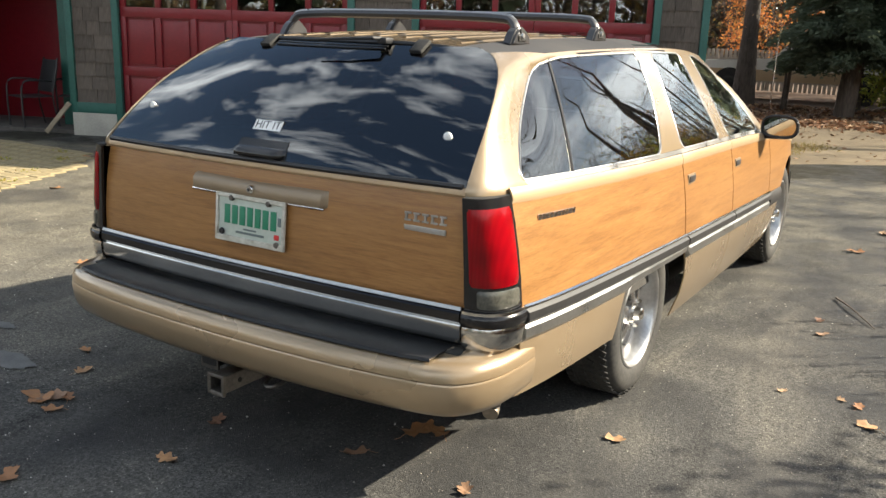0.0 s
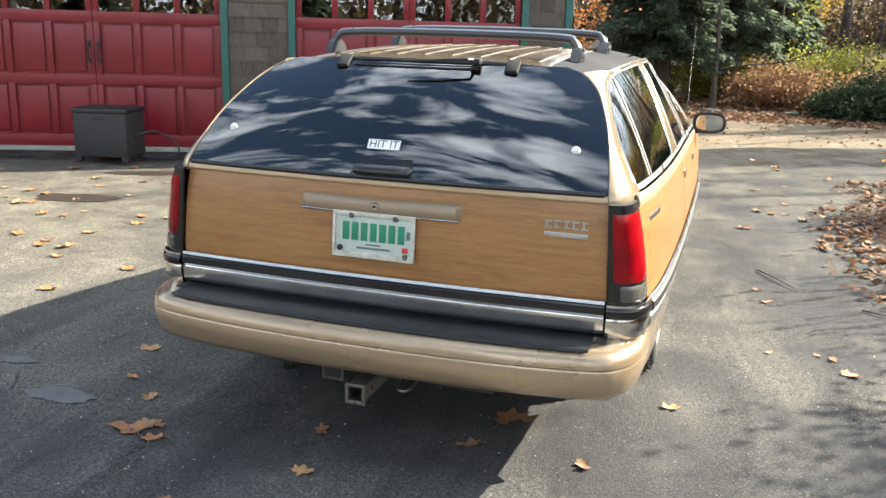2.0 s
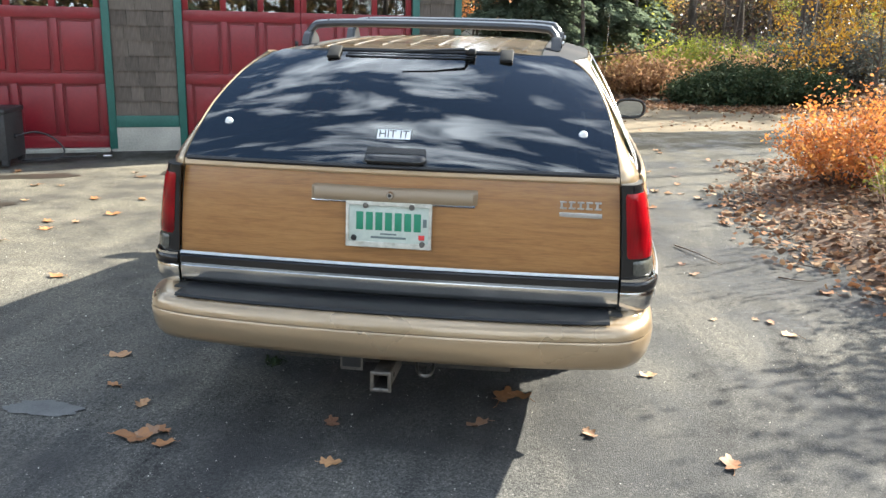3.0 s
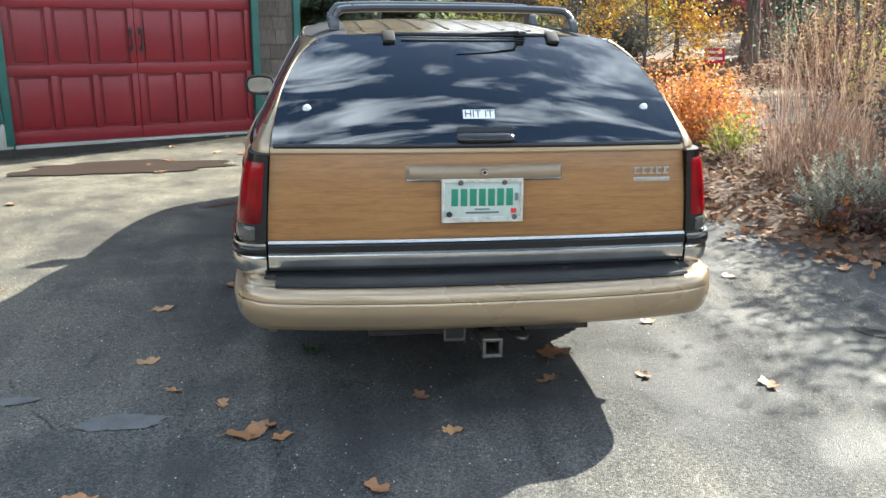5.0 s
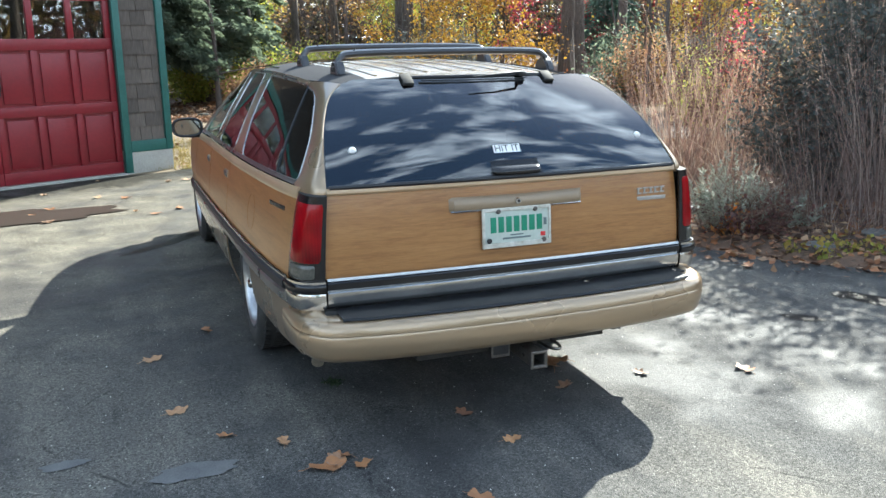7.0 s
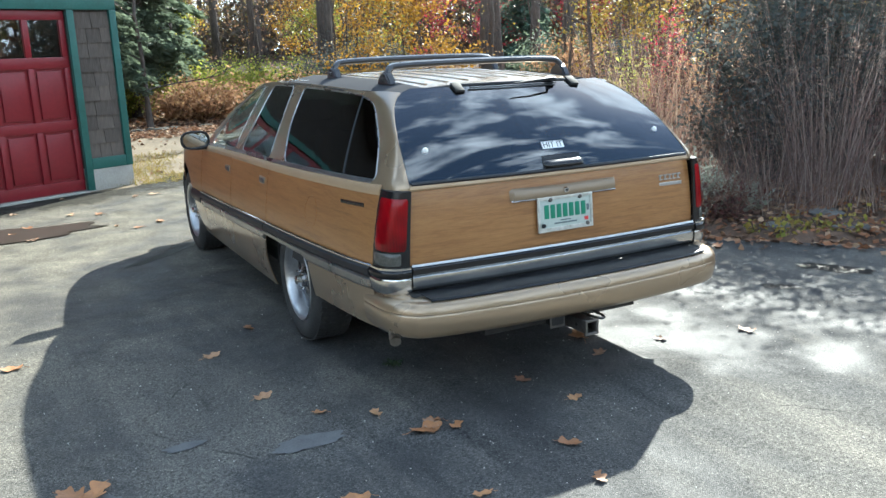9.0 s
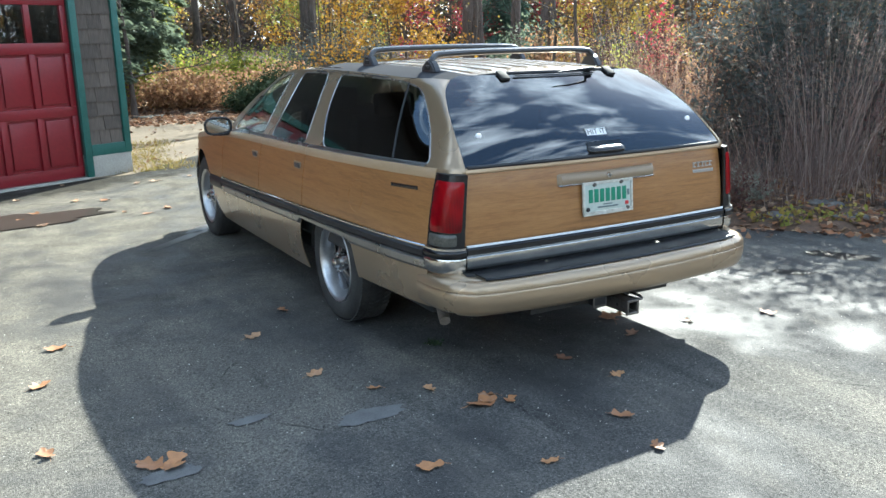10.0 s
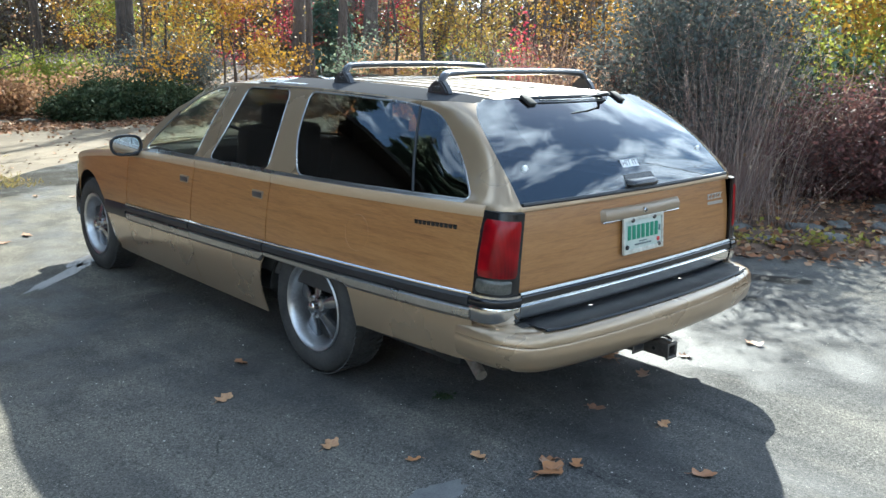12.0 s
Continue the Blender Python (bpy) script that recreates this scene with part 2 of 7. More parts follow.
M_PIPE = varied("dull_pipe", (0.2, 0.17, 0.13), (0.36, 0.31, 0.25), 0.5, 12, 60, 0.1, metal=0.6)
M_FRAME = varied("dirty_white_frame", (0.36, 0.34, 0.28), (0.62, 0.6, 0.53), 0.5, 14, 60, 0.05)
M_ALLOY_GREY = varied("grey_alloy", (0.26, 0.26, 0.265), (0.38, 0.38, 0.385), 0.24, 8, 70, 0.02, metal=0.9)
M_TYRE = varied("tyre_rubber", (0.018, 0.018, 0.018), (0.05, 0.047, 0.042), 0.8, 6, 60, 0.2)
M_GLASS = glass_mat("tinted_glass", (0.2, 0.22, 0.22))
M_GLASS_FRONT = glass_mat("pale_green_glass", (0.86, 0.93, 0.87))
M_PRIVACY = glass_mat("dark_privacy_glass", (0.05, 0.06, 0.07), ior=1.95)
M_DARK = varied("dark_underbody", (0.01, 0.01, 0.01), (0.025, 0.023, 0.02), 0.8, 5, 40, 0.2)
M_SEAT = varied("dark_cloth", (0.03, 0.028, 0.027), (0.06, 0.055, 0.05), 0.85, 6, 140, 0.2)
M_HEADLINER = varied("tan_headliner", (0.3, 0.26, 0.21), (0.36, 0.32, 0.26), 0.9, 5, 120, 0.1)


def lens_mat():
    """Red lens: fine upright flutes over darker bulb pockets."""
    m, t, p = mat_base("red_lens", 0.12)
    r = node(t, "ShaderNodeTexWave", Scale=28.0)
    r.bands_direction = "X"
    w = node(t, "ShaderNodeTexNoise", Scale=9.0, Detail=1.0)
    t.links.new(coords(t), r.inputs["Vector"])
    t.links.new(coords(t, (1, 1, 0.8)), w.inputs["Vector"])
    c = ramp(t, w.outputs["Fac"], [(0.35, (0.08, 0.001, 0.003)), (0.62, (0.25, 0.002, 0.006))])
    t.links.new(mixed(t, 0.12, c, ramp(t, r.outputs["Fac"], [(0.2, (0.11, 0.001, 0.003)), (0.8, (0.3, 0.003, 0.008))])), p.inputs["Base Color"])
    p.inputs["Specular IOR Level"].default_value = 0.3
    p.inputs["Subsurface Weight"].default_value = 0.2
    p.inputs["Subsurface Radius"].default_value = (0.03, 0.004, 0.004)
    return m


M_RED_LENS = lens_mat()
M_AMBER = varied("pale_amber_lens", (0.5, 0.33, 0.13), (0.62, 0.45, 0.2), 0.15, 20, 120, 0.1)
M_CLEAR_LENS = varied("grey_lens", (0.05, 0.05, 0.043), (0.11, 0.107, 0.09), 0.12, 20, 120, 0.15)
M_STEEL = varied("worn_steel", (0.09, 0.085, 0.08), (0.2, 0.18, 0.16), 0.45, 9, 80, 0.2, metal=0.8)
M_WHITE = varied("white_vinyl", (0.72, 0.72, 0.7), (0.82, 0.82, 0.8), 0.5, 9, 60, 0.0)
M_INK = mat_base("black_ink", 0.5, 0.0, (0.012, 0.012, 0.014))[0]
M_PLATE = varied("pale_plate", (0.4, 0.46, 0.41), (0.5, 0.54, 0.48), 0.4, 9, 60, 0.0)
M_GREEN_INK = mat_base("green_ink", 0.45, 0.0, (0.02, 0.2, 0.11))[0]
M_GREY_INK = mat_base("grey_ink", 0.45, 0.0, (0.12, 0.15, 0.15))[0]
M_RED_INK = mat_base("red_ink", 0.45, 0.0, (0.55, 0.03, 0.03))[0]


# ---- mesh tools ----
def smooth_mesh(me, angle=40):
    me.shade_smooth()
    me.set_sharp_from_angle(angle=radians(angle))


def thicken(bm, thick):
    """Turns a sheet into a shell of even thickness, half to either side."""
    bm.normal_update()
    low = {v: bm.verts.new(v.co - v.normal * thick / 2) for v in bm.verts[:]}
    rim = [e for e in bm.edges if len(e.link_faces) == 1]
    old = bm.faces[:]
    for e in rim:
        a, b = [lp.vert for lp in e.link_loops[0].face.loops if lp.vert in e.verts]
        bm.faces.new((a, low[a], low[b], b))
    for f in old:
        bm.faces.new([low[v] for v in reversed(f.verts[:])])
    for v in low:
        v.co += v.normal * thick / 2


def part(name, bm, material, parent=None, label="", smooth=True, thick=0.0, bevel=0.0):
    """One bmesh as one mesh object, under a thing or a part."""
    me = bpy.data.meshes.new(name)
    bmesh.ops.recalc_face_normals(bm, faces=bm.faces[:])
    if thick:
        thicken(bm, thick)
        bmesh.ops.recalc_face_normals(bm, faces=bm.faces[:])
    bm.to_mesh(me)
    bm.free()
    me.materials.append(material)
    if smooth:
        smooth_mesh(me)
    ob = new(name, me)
    ob.parent = parent
    if label:
        ob["label"] = label
    if bevel:
        mod = ob.modifiers.new("edges", "BEVEL")
        mod.width, mod.segments, mod.limit_method = bevel, 2, "ANGLE"
    return ob


def mesh_of(name, verts, faces, material, parent=None, label="", smooth=False):
    me = bpy.data.meshes.new(name)
    me.from_pydata([tuple(v) for v in verts], [], faces)
    me.materials.append(material)
    if smooth:
        smooth_mesh(me)
    ob = new(name, me)
    ob.parent = parent
    if label:
        ob["label"] = label
    return ob


def empty(name, label, category, group="", kind="", at=None):
    ob = new(name)
    if at is not None:
        ob.matrix_world = at
    return tagged(ob, label, category, group, kind)


def add_box(bm, size, at=(0, 0, 0), turn=None):
    m = Matrix.Translation(at) @ (turn or Matrix()) @ Matrix.Diagonal((*size, 1))
    return bmesh.ops.create_cube(bm, size=1, matrix=m)["verts"]


def box(size, at=(0, 0, 0), bevel=0.0, turn=None, segs=2):
    bm = bmesh.new()
    add_box(bm, size, at, turn)
    if bevel:
        bmesh.ops.bevel(bm, geom=bm.edges[:], offset=bevel, segments=segs, affect="EDGES", profile=0.6)
    return bm


def grid(f, nu, nv):
    """A sheet of quads over f(u, v), u and v from 0 to 1."""
    bm = bmesh.new()
    vs = [[bm.verts.new(f(i / nu, j / nv)) for j in range(nv + 1)] for i in range(nu + 1)]
    for i in range(nu):
        for j in range(nv):
            bm.faces.new((vs[i][j], vs[i + 1][j], vs[i + 1][j + 1], vs[i][j + 1]))
    bmesh.ops.remove_doubles(bm, verts=bm.verts[:], dist=1e-5)
    return bm


def tube(points, radius, sides=8, closed=False, flat=1.0, bm=None):
    """A round bar along points; radius may be a number or one for each point."""
    bm = bm or bmesh.new()
    pts = [Vector(p) for p in points]
    n = len(pts)
    rs = radius if isinstance(radius, (list, tuple)) else [radius] * n
    rings = []
    up = Vector((0, 0, 1))
    for i, p in enumerate(pts):
        a = pts[(i - 1) % n] if closed or i else pts[i]
        b = pts[(i + 1) % n] if closed or i < n - 1 else pts[i]
        d = (b - a).normalized()
        s = d.cross(up if abs(d.z) < 0.95 else Vector((0, 1, 0))).normalized()
        q = s.cross(d).normalized()
        rings.append([bm.verts.new(p + float(rs[i]) * (math.cos(2 * math.pi * k / sides) * s + flat * math.sin(2 * math.pi * k / sides) * q)) for k in range(sides)])
    for i in range(n if closed else n - 1):
        r0, r1 = rings[i], rings[(i + 1) % n]
        for k in range(sides):
            bm.faces.new((r0[k], r0[(k + 1) % sides], r1[(k + 1) % sides], r1[k]))
    if not closed:
        bm.faces.new(rings[0])
        bm.faces.new(rings[-1][::-1])
    return bm


def lathe(profile, segs, axis="x"):
    """Profile of (radius, along) turned about an axis."""
    bm = bmesh.new()
    rings = []
    for r, a in profile:
        ring = []
        for k in range(segs):
            w = 2 * math.pi * k / segs
            c, s = r * math.cos(w), r * math.sin(w)
            ring.append(bm.verts.new({"x": (a, c, s), "y": (c, a, s), "z": (c, s, a)}[axis]))
        rings.append(ring)
    for r0, r1 in zip(rings, rings[1:]):
        for k in range(segs):
            bm.faces.new((r0[k], r0[(k + 1) % segs], r1[(k + 1) % segs], r1[k]))
    return bm


def curve(stops, x):
    """A smooth curve through (x, value) stops."""
    if x <= stops[0][0]:
        return stops[0][1]
    for (x0, a), (x1, b) in zip(stops, stops[1:]):
        if x <= x1:
            k = (x - x0) / (x1 - x0)
            return a + (b - a) * k
    return stops[-1][1]


def eased(stops, x):
    """Catmull-Rom through (x, value) stops."""
    xs = [s[0] for s in stops]
    if x <= xs[0]:
        return stops[0][1]
    if x >= xs[-1]:
        return stops[-1][1]
    i = max(j for j in range(len(xs) - 1) if xs[j] <= x)
    (x0, a), (x1, b) = stops[i], stops[i + 1]
    h = x1 - x0
    m0 = (b - stops[i - 1][1]) / (x1 - xs[i - 1]) * h if i else b - a
    m1 = (stops[i + 2][1] - a) / (xs[i + 2] - x0) * h if i + 2 < len(stops) else b - a
    k = (x - x0) / h
    return (2 * k**3 - 3 * k**2 + 1) * a + (k**3 - 2 * k**2 + k) * m0 + (-2 * k**3 + 3 * k**2) * b + (k**3 - k**2) * m1


def spline(points, n):
    """n + 1 points along a smooth line through points."""
    out = []
    for i in range(n + 1):
        t = i / n * (len(points) - 1)
        out.append(Vector([eased([(j, p[c]) for j, p in enumerate(points)], t) for c in range(len(points[0]))]))
    return out


def text_mesh(name, words, size, m, material, parent, depth=0.002, label=""):
    cu = bpy.data.curves.new(name, "FONT")
    cu.body, cu.size, cu.extrude, cu.align_x, cu.align_y = words, size, depth, "CENTER", "CENTER"
    tmp = bpy.data.objects.new(name, cu)
    scene.collection.objects.link(tmp)
    bpy.context.view_layer.update()
    me = bpy.data.meshes.new_from_object(tmp.evaluated_get(bpy.context.evaluated_depsgraph_get()))
    bpy.data.objects.remove(tmp)
    me.materials.clear()
    me.materials.append(material)
    ob = new(name, me)
    ob.matrix_world = m
    ob.parent = parent
    if label:
        ob["label"] = label
    return ob


def ground_z(x, y):
    """The drive is not quite level: it rises a little towards the near left."""
    a = max(0.0, min(1.0, (1.6 - y) / 2.0))
    b = max(0.0, min(1.0, (1.3 - x) / 2.4))
    near = 0.055 * (a * a * (3 - 2 * a)) * (b * b * (3 - 2 * b))
    far = -0.03 * max(0.0, min(1.0, (y - 1.0) / 3.0))
    back = 0.03 * max(0.0, min(1.0, (y - 6.0) / 2.0))
    return near + far + back


# ---- the station wagon ----
REAR_HUB, FRONT_HUB = (1.455, 0.355), (4.40, 0.325)
WHEEL_R = 0.355
SPLITS = (0.262, 1.80, 2.66, 3.62, 4.93)  # quarter, rear door, front door, fender


def belt(y):
    return eased([(0.1, 1.048), (0.3, 1.04), (1.5, 1.003), (2.6, 0.985), (3.4, 0.965), (3.9, 0.93), (4.5, 0.865), (4.9, 0.79), (5.1, 0.74)], y)


def mould_top(y):
    return 0.70 - 0.03 * (y - 0.3)


def half(y, z):
    """Half the body's width below the belt."""
    w = eased([(0.0, 0.90), (0.3, 0.952), (0.6, 0.975), (1.2, 0.992), (2.0, 1.0), (3.2, 1.0), (4.0, 0.99), (4.45, 0.965), (4.75, 0.91), (4.95, 0.83), (5.05, 0.74)], y)
    up = max(0.0, (z - 0.62) / 0.4)
    down = max(0.0, (0.52 - z) / 0.28)
    return w - 0.058 * up**1.7 - 0.06 * down**2


def sill(y):
    """The lower edge of the side panels, with the wheel openings."""
    base = curve([(0.0, 0.41), (0.3, 0.40), (1.0, 0.38), (1.5, 0.25), (1.9, 0.225), (3.8, 0.215), (4.9, 0.24), (5.3, 0.3)], y)
    for (yc, zc), r, flat in ((REAR_HUB, 0.43, 0.575), (FRONT_HUB, 0.42, 0.80)):
        d = abs(y - yc)
        if d < r:
            base = max(base, min(zc + math.sqrt(r * r - d * d), flat))
    return base


def columns(y0, y1, step=0.045):
    ys = set(np.linspace(y0, y1, max(2, int((y1 - y0) / step) + 1)).round(4).tolist())
    for (yc, _), r in ((REAR_HUB, 0.43), (FRONT_HUB, 0.42)):
        for k in range(17):
            y = yc + r * math.cos(math.pi * k / 16) * 0.9999
            if y0 < y < y1:
                ys.add(round(y, 4))
    return sorted(ys)


def side_strip(y0, y1, low, high, out, side, rows=6, tuck=0.0):
    """A piece of the body's side between two heights given along its length; tuck bends its long edges inwards."""
    bm = bmesh.new()
    cols = []
    for y in columns(y0, y1):
        a, b = low(y), high(y)
        if b - a < 0.002:
            b = a + 0.002
        col = []
        for j in range(rows + 1):
            z = a + (b - a) * j / rows
            o = out if 0 < j < rows else out - tuck
            col.append(bm.verts.new((side * (half(y, z) + o), y, z)))
        cols.append(col)
    for c0, c1 in zip(cols, cols[1:]):
        for j in range(rows):
            bm.faces.new((c0[j], c1[j], c1[j + 1], c0[j + 1]))
    return bm


# greenhouse
ROOF_STOPS = [(0.45, 1.452), (0.7, 1.472), (1.2, 1.494), (2.0, 1.505), (2.6, 1.495), (3.0, 1.465), (3.2, 1.435)]


def roof_mid(y):
    return eased(ROOF_STOPS, y)


def roof_half(y):
    return eased([(0.45, 0.60), (0.7, 0.66), (1.2, 0.69), (2.2, 0.69), (3.1, 0.64)], y)


def roof_z(x, y):
    k = abs(x) / roof_half(y)
    return roof_mid(y) - 0.03 * k**2 - 0.026 * k**6


def glass_side(y, z):
    """Half width of the greenhouse at a height over the belt."""
    zb, zt = belt(y), roof_mid(y) - 0.056
    k = max(0.0, min(1.08, (z - zb) / (zt - zb)))
    wb = half(y, zb) - 0.018
    return wb + (roof_half(y) - wb) * (0.75 * k + 0.25 * k * k)


def rail_z(y):
    return roof_mid(y) - 0.056


def rear_y(x, z):
    """Where the tailgate's glass stands, by height and distance from the middle."""
    d = max(0.0, z - 1.06)
    return 0.118 + 0.55 * d + 1.4 * d * d + eased([(0, 0.05), (0.13, 0.105), (0.19, 0.125), (0.3, 0.175), (0.42, 0.225)], d) * x * x


def gate_half(z):
    return eased([(0.58, 0.825), (0.7, 0.825), (1.05, 0.802), (1.12, 0.792), (1.25, 0.758), (1.36, 0.702), (1.41, 0.655), (1.44, 0.605), (1.456, 0.55)], z)


def gate_edge(z):
    x = gate_half(z)
    return Vector((x, rear_y(x, z), z))


car = empty("station_wagon", "tan station wagon with woodgrain sides parked on asphalt", "car")


def row_edges(t):
    """Along the side at height t over the belt (0 to 1): the ends of the three windows, from the back to the front."""
    quarter_rear = eased([(0, 0.36), (0.46, 0.518), (0.8, 0.674), (0.92, 0.755), (0.97, 0.82), (1, 0.93)], t)
    quarter_front = eased([(0, 1.60), (0.45, 1.71), (1, 1.77)], t)
    rear_back = eased([(0, 1.885), (0.45, 1.905), (1, 1.963)], t)
    rear_front = eased([(0, 2.54), (0.45, 2.47), (1, 2.44)], t)
    front_back = eased([(0, 2.71), (0.5, 2.69), (1, 2.68)], t)
    front_front = eased([(0, 3.43), (0.35, 3.33), (0.62, 3.24), (0.85, 3.12), (0.93, 3.02), (1, 2.84)], t)
    return quarter_rear, quarter_front, rear_back, rear_front, front_back, front_front


T_LOW, T_HIGH = 0.04, 0.985


def side_point(y, t, side, out=0.0):
    z = belt(y) + 0.012 + (rail_z(y) - belt(y) - 0.012) * t
    return Vector((side * (glass_side(y, z) + out), y, z))


def window_edge(i, t, end):
    """The end of window i at height t; corners are rounded."""
    e = row_edges((t - T_LOW) / (T_HIGH - T_LOW))
    y0, y1 = e[2 * i], e[2 * i + 1]
    r = 0.10
    k = 0.0
    for near in (t - T_LOW, T_HIGH - t):
        if near < r:
            k = max(k, 1 - math.sqrt(max(0.0, 1 - ((r - near) / r) ** 2)))
    inset = k * 0.045
    return y0 + inset if end == 0 else y1 - inset


def window_rows(n=14):
    return [T_LOW + (T_HIGH - T_LOW) * (0.5 - 0.5 * math.cos(math.pi * j / n)) for j in range(n + 1)]


def strip_between(f0, f1, side, out, rows, cols=10):
    def f(u, v):
        t = rows[0] + (rows[-1] - rows[0]) * v
        y = f0(t) + (f1(t) - f0(t)) * u
        return side_point(y, t, side, out)
    return grid(f, cols, len(rows) * 2)


def outline(i, side, out):
    rows = window_rows(16)
    pts = [side_point(window_edge(i, t, 0), t, side, out) for t in rows]
    top = [side_point(window_edge(i, T_HIGH, 0) + (window_edge(i, T_HIGH, 1) - window_edge(i, T_HIGH, 0)) * k / 12, T_HIGH, side, out) for k in range(1, 12)]
    front = [side_point(window_edge(i, t, 1), t, side, out) for t in reversed(rows)]
    low = [side_point(window_edge(i, T_LOW, 1) + (window_edge(i, T_LOW, 0) - window_edge(i, T_LOW, 1)) * k / 12, T_LOW, side, out) for k in range(1, 12)]
    return pts + top + front + low


def build_side(side):
    names = ("rear_quarter", "rear_door", "front_door", "front_fender")
    for k, name in enumerate(names):
        y0, y1 = SPLITS[k] + 0.003, SPLITS[k + 1] - 0.003
        panel = part(name, side_strip(y0, y1, sill, lambda y: max(sill(y) + 0.004, mould_top(y) - 0.10), 0.0, side), M_TAN, car, thick=0.006)
        part("woodgrain_panel", side_strip(y0 + 0.002, y1 - 0.002, lambda y: max(sill(y), mould_top(y) - 0.012), lambda y: belt(y) - 0.026, 0.001, side, 8), M_WOOD_SIDE, panel, "orange-brown woodgrain vinyl panel", thick=0.006)
        part("belt_strip", side_strip(y0, y1, lambda y: belt(y) - 0.028, lambda y: belt(y) + 0.015, 0.006, side, 4, 0.005), M_TAN_TRIM, panel, "raised tan belt strip", thick=0.008)
        if k < 3:
            low = lambda y: max(sill(y) - 0.0, mould_top(y) - 0.115)
            part("lower_moulding", side_strip(y0, y1, low, lambda y: mould_top(y) - 0.055, 0.018, side, 4, 0.014), M_SATIN, panel, "satin bright side moulding", thick=0.006)
            part("rub_strip", side_strip(y0 + 0.004, y1 - 0.004, lambda y: mould_top(y) - 0.055, lambda y: mould_top(y) - 0.008, 0.024, side, 4, 0.012), M_BLACK, panel, "black rubber rub strip", thick=0.008)
            part("bright_edge", side_strip(y0, y1, lambda y: mould_top(y) - 0.008, lambda y: mould_top(y) + 0.003, 0.018, side, 3, 0.006), M_CHROME, panel, thick=0.004)
        else:
            yf = FRONT_HUB[0]
            for a, b in ((y0, yf - 0.40), (yf + 0.40, y1)):
                part("rub_strip", side_strip(a, b, lambda y: mould_top(y) - 0.10, lambda y: mould_top(y) - 0.008, 0.02, side, 4, 0.012), M_BLACK, panel, "black rubber rub strip", thick=0.008)
        if k in (1, 2):
            yh = (2.03, 2.89)[k - 1] - 0.12
            z = 0.905 - 0.018 * k
            h = part("door_handle", box((0.012, 0.112, 0.056), (side * (half(yh, z) + 0.001), yh, z), 0.005), M_GRIP, panel, "dull tan bezel with a dark flap")
            part("handle_flap", box((0.012, 0.094, 0.03), (side * (half(yh, z) + 0.006), yh, z + 0.006), 0.005), M_RACK, h)
    # pillars and roof rail
    rows = window_rows()
    frame_part = part("pillar", strip_between(lambda t: window_edge(0, t, 1), lambda t: window_edge(1, t, 0), side, 0.0, rows, 6), M_TAN, car, "tan pillar between rear windows", thick=0.012)
    part("door_gap", tube([side_point(curve([(0, 1.79), (1, 1.875)], t), t, side, 0.002) for t in np.linspace(0.0, 1.02, 12)], 0.0035, 5), M_BLACK, frame_part)
    part("pillar", strip_between(lambda t: window_edge(1, t, 1), lambda t: window_edge(2, t, 0), side, 0.0, rows, 6), M_TAN, car, thick=0.012)
    part("pillar", strip_between(lambda t: window_edge(2, t, 1), lambda t: curve([(0, 3.62), (0.35, 3.46), (0.7, 3.31), (1, 3.06)], t), side, 0.0, rows, 5), M_TAN, car, thick=0.012)
    part("window_sill", grid(lambda u, v: side_point(0.36 + (3.7 - 0.36) * u, T_LOW * v * 1.02, side, 0.003), 40, 2), M_SATIN, car, "thin bright strip under the side windows", thick=0.006)
    part("roof_side_rail", grid(lambda u, v: side_point(0.74 + (3.02 - 0.74) * u, T_HIGH - 0.004 + (1.03 - T_HIGH) * v, side, 0.001), 44, 4), M_TAN, car, thick=0.012)
    # windows
    for i, (name, mat) in enumerate((("quarter_window", M_GLASS), ("rear_door_window", M_GLASS), ("front_door_window", M_GLASS_FRONT))):
        w = part(name, strip_between(lambda t, i=i: window_edge(i, t, 0) - 0.004, lambda t, i=i: window_edge(i, t, 1) + 0.004, side, 0.003, rows, 12), mat, car, "dark tinted side glass" if i < 2 else "pale green side glass", thick=0.004)
        part("window_trim", tube(outline(i, side, 0.004), 0.0055, 6, True), M_SATIN, w, "slim bright window trim")
        if i == 0:
            part("window_divider", tube([side_point(curve([(0, 0.70), (1, 0.90)], t), t, side, 0.005) for t in np.linspace(T_LOW, T_HIGH, 10)], 0.0065, 6), M_BLACK, w)
    # rear corner pillar
    def corner(u, v):
        z = 1.030 + (1.435 - 1.030) * v
        a = gate_edge(z) + Vector((0.002, -0.004, 0))
        t = max(0.0, min(1.0, (z - belt(0.5) - 0.012) / (rail_z(0.8) - belt(0.5) - 0.012)))
        tw = max(T_LOW, min(T_HIGH, t))
        b = side_point(window_edge(0, tw, 0) + max(0.0, t - T_HIGH) * 1.2, t, 1, 0.0)
        c = Vector((b.x + 0.016, a.y + 0.25 * (b.y - a.y) - 0.05 * (1 - v), z + 0.02 * v)).lerp((a + b) / 2, 0.02 + 0.22 * v)
        p = a * (1 - u) ** 2 + c * 2 * u * (1 - u) + b * u * u
        return Vector((side * p.x, p.y, p.z))
    part("rear_pillar", grid(corner, 16, 24), M_TAN, car, "broad tan rear corner pillar", thick=0.01)
    # tail lamp
    def tail(s, z, out=0.0):
        e = gate_edge(z)
        p0, p2 = Vector((e.x + 0.005, 0.122)), Vector((half(0.268, z) - 0.002, 0.268))
        p1 = Vector((p2.x + 0.004, 0.118))
        q = (1 - s) ** 2 * p0 + 2 * s * (1 - s) * p1 + s * s * p2
        n = Vector((math.sin(s * 1.5), -math.cos(s * 1.5)))
        q = q + n * out
        return Vector((side * q.x, q.y, z))
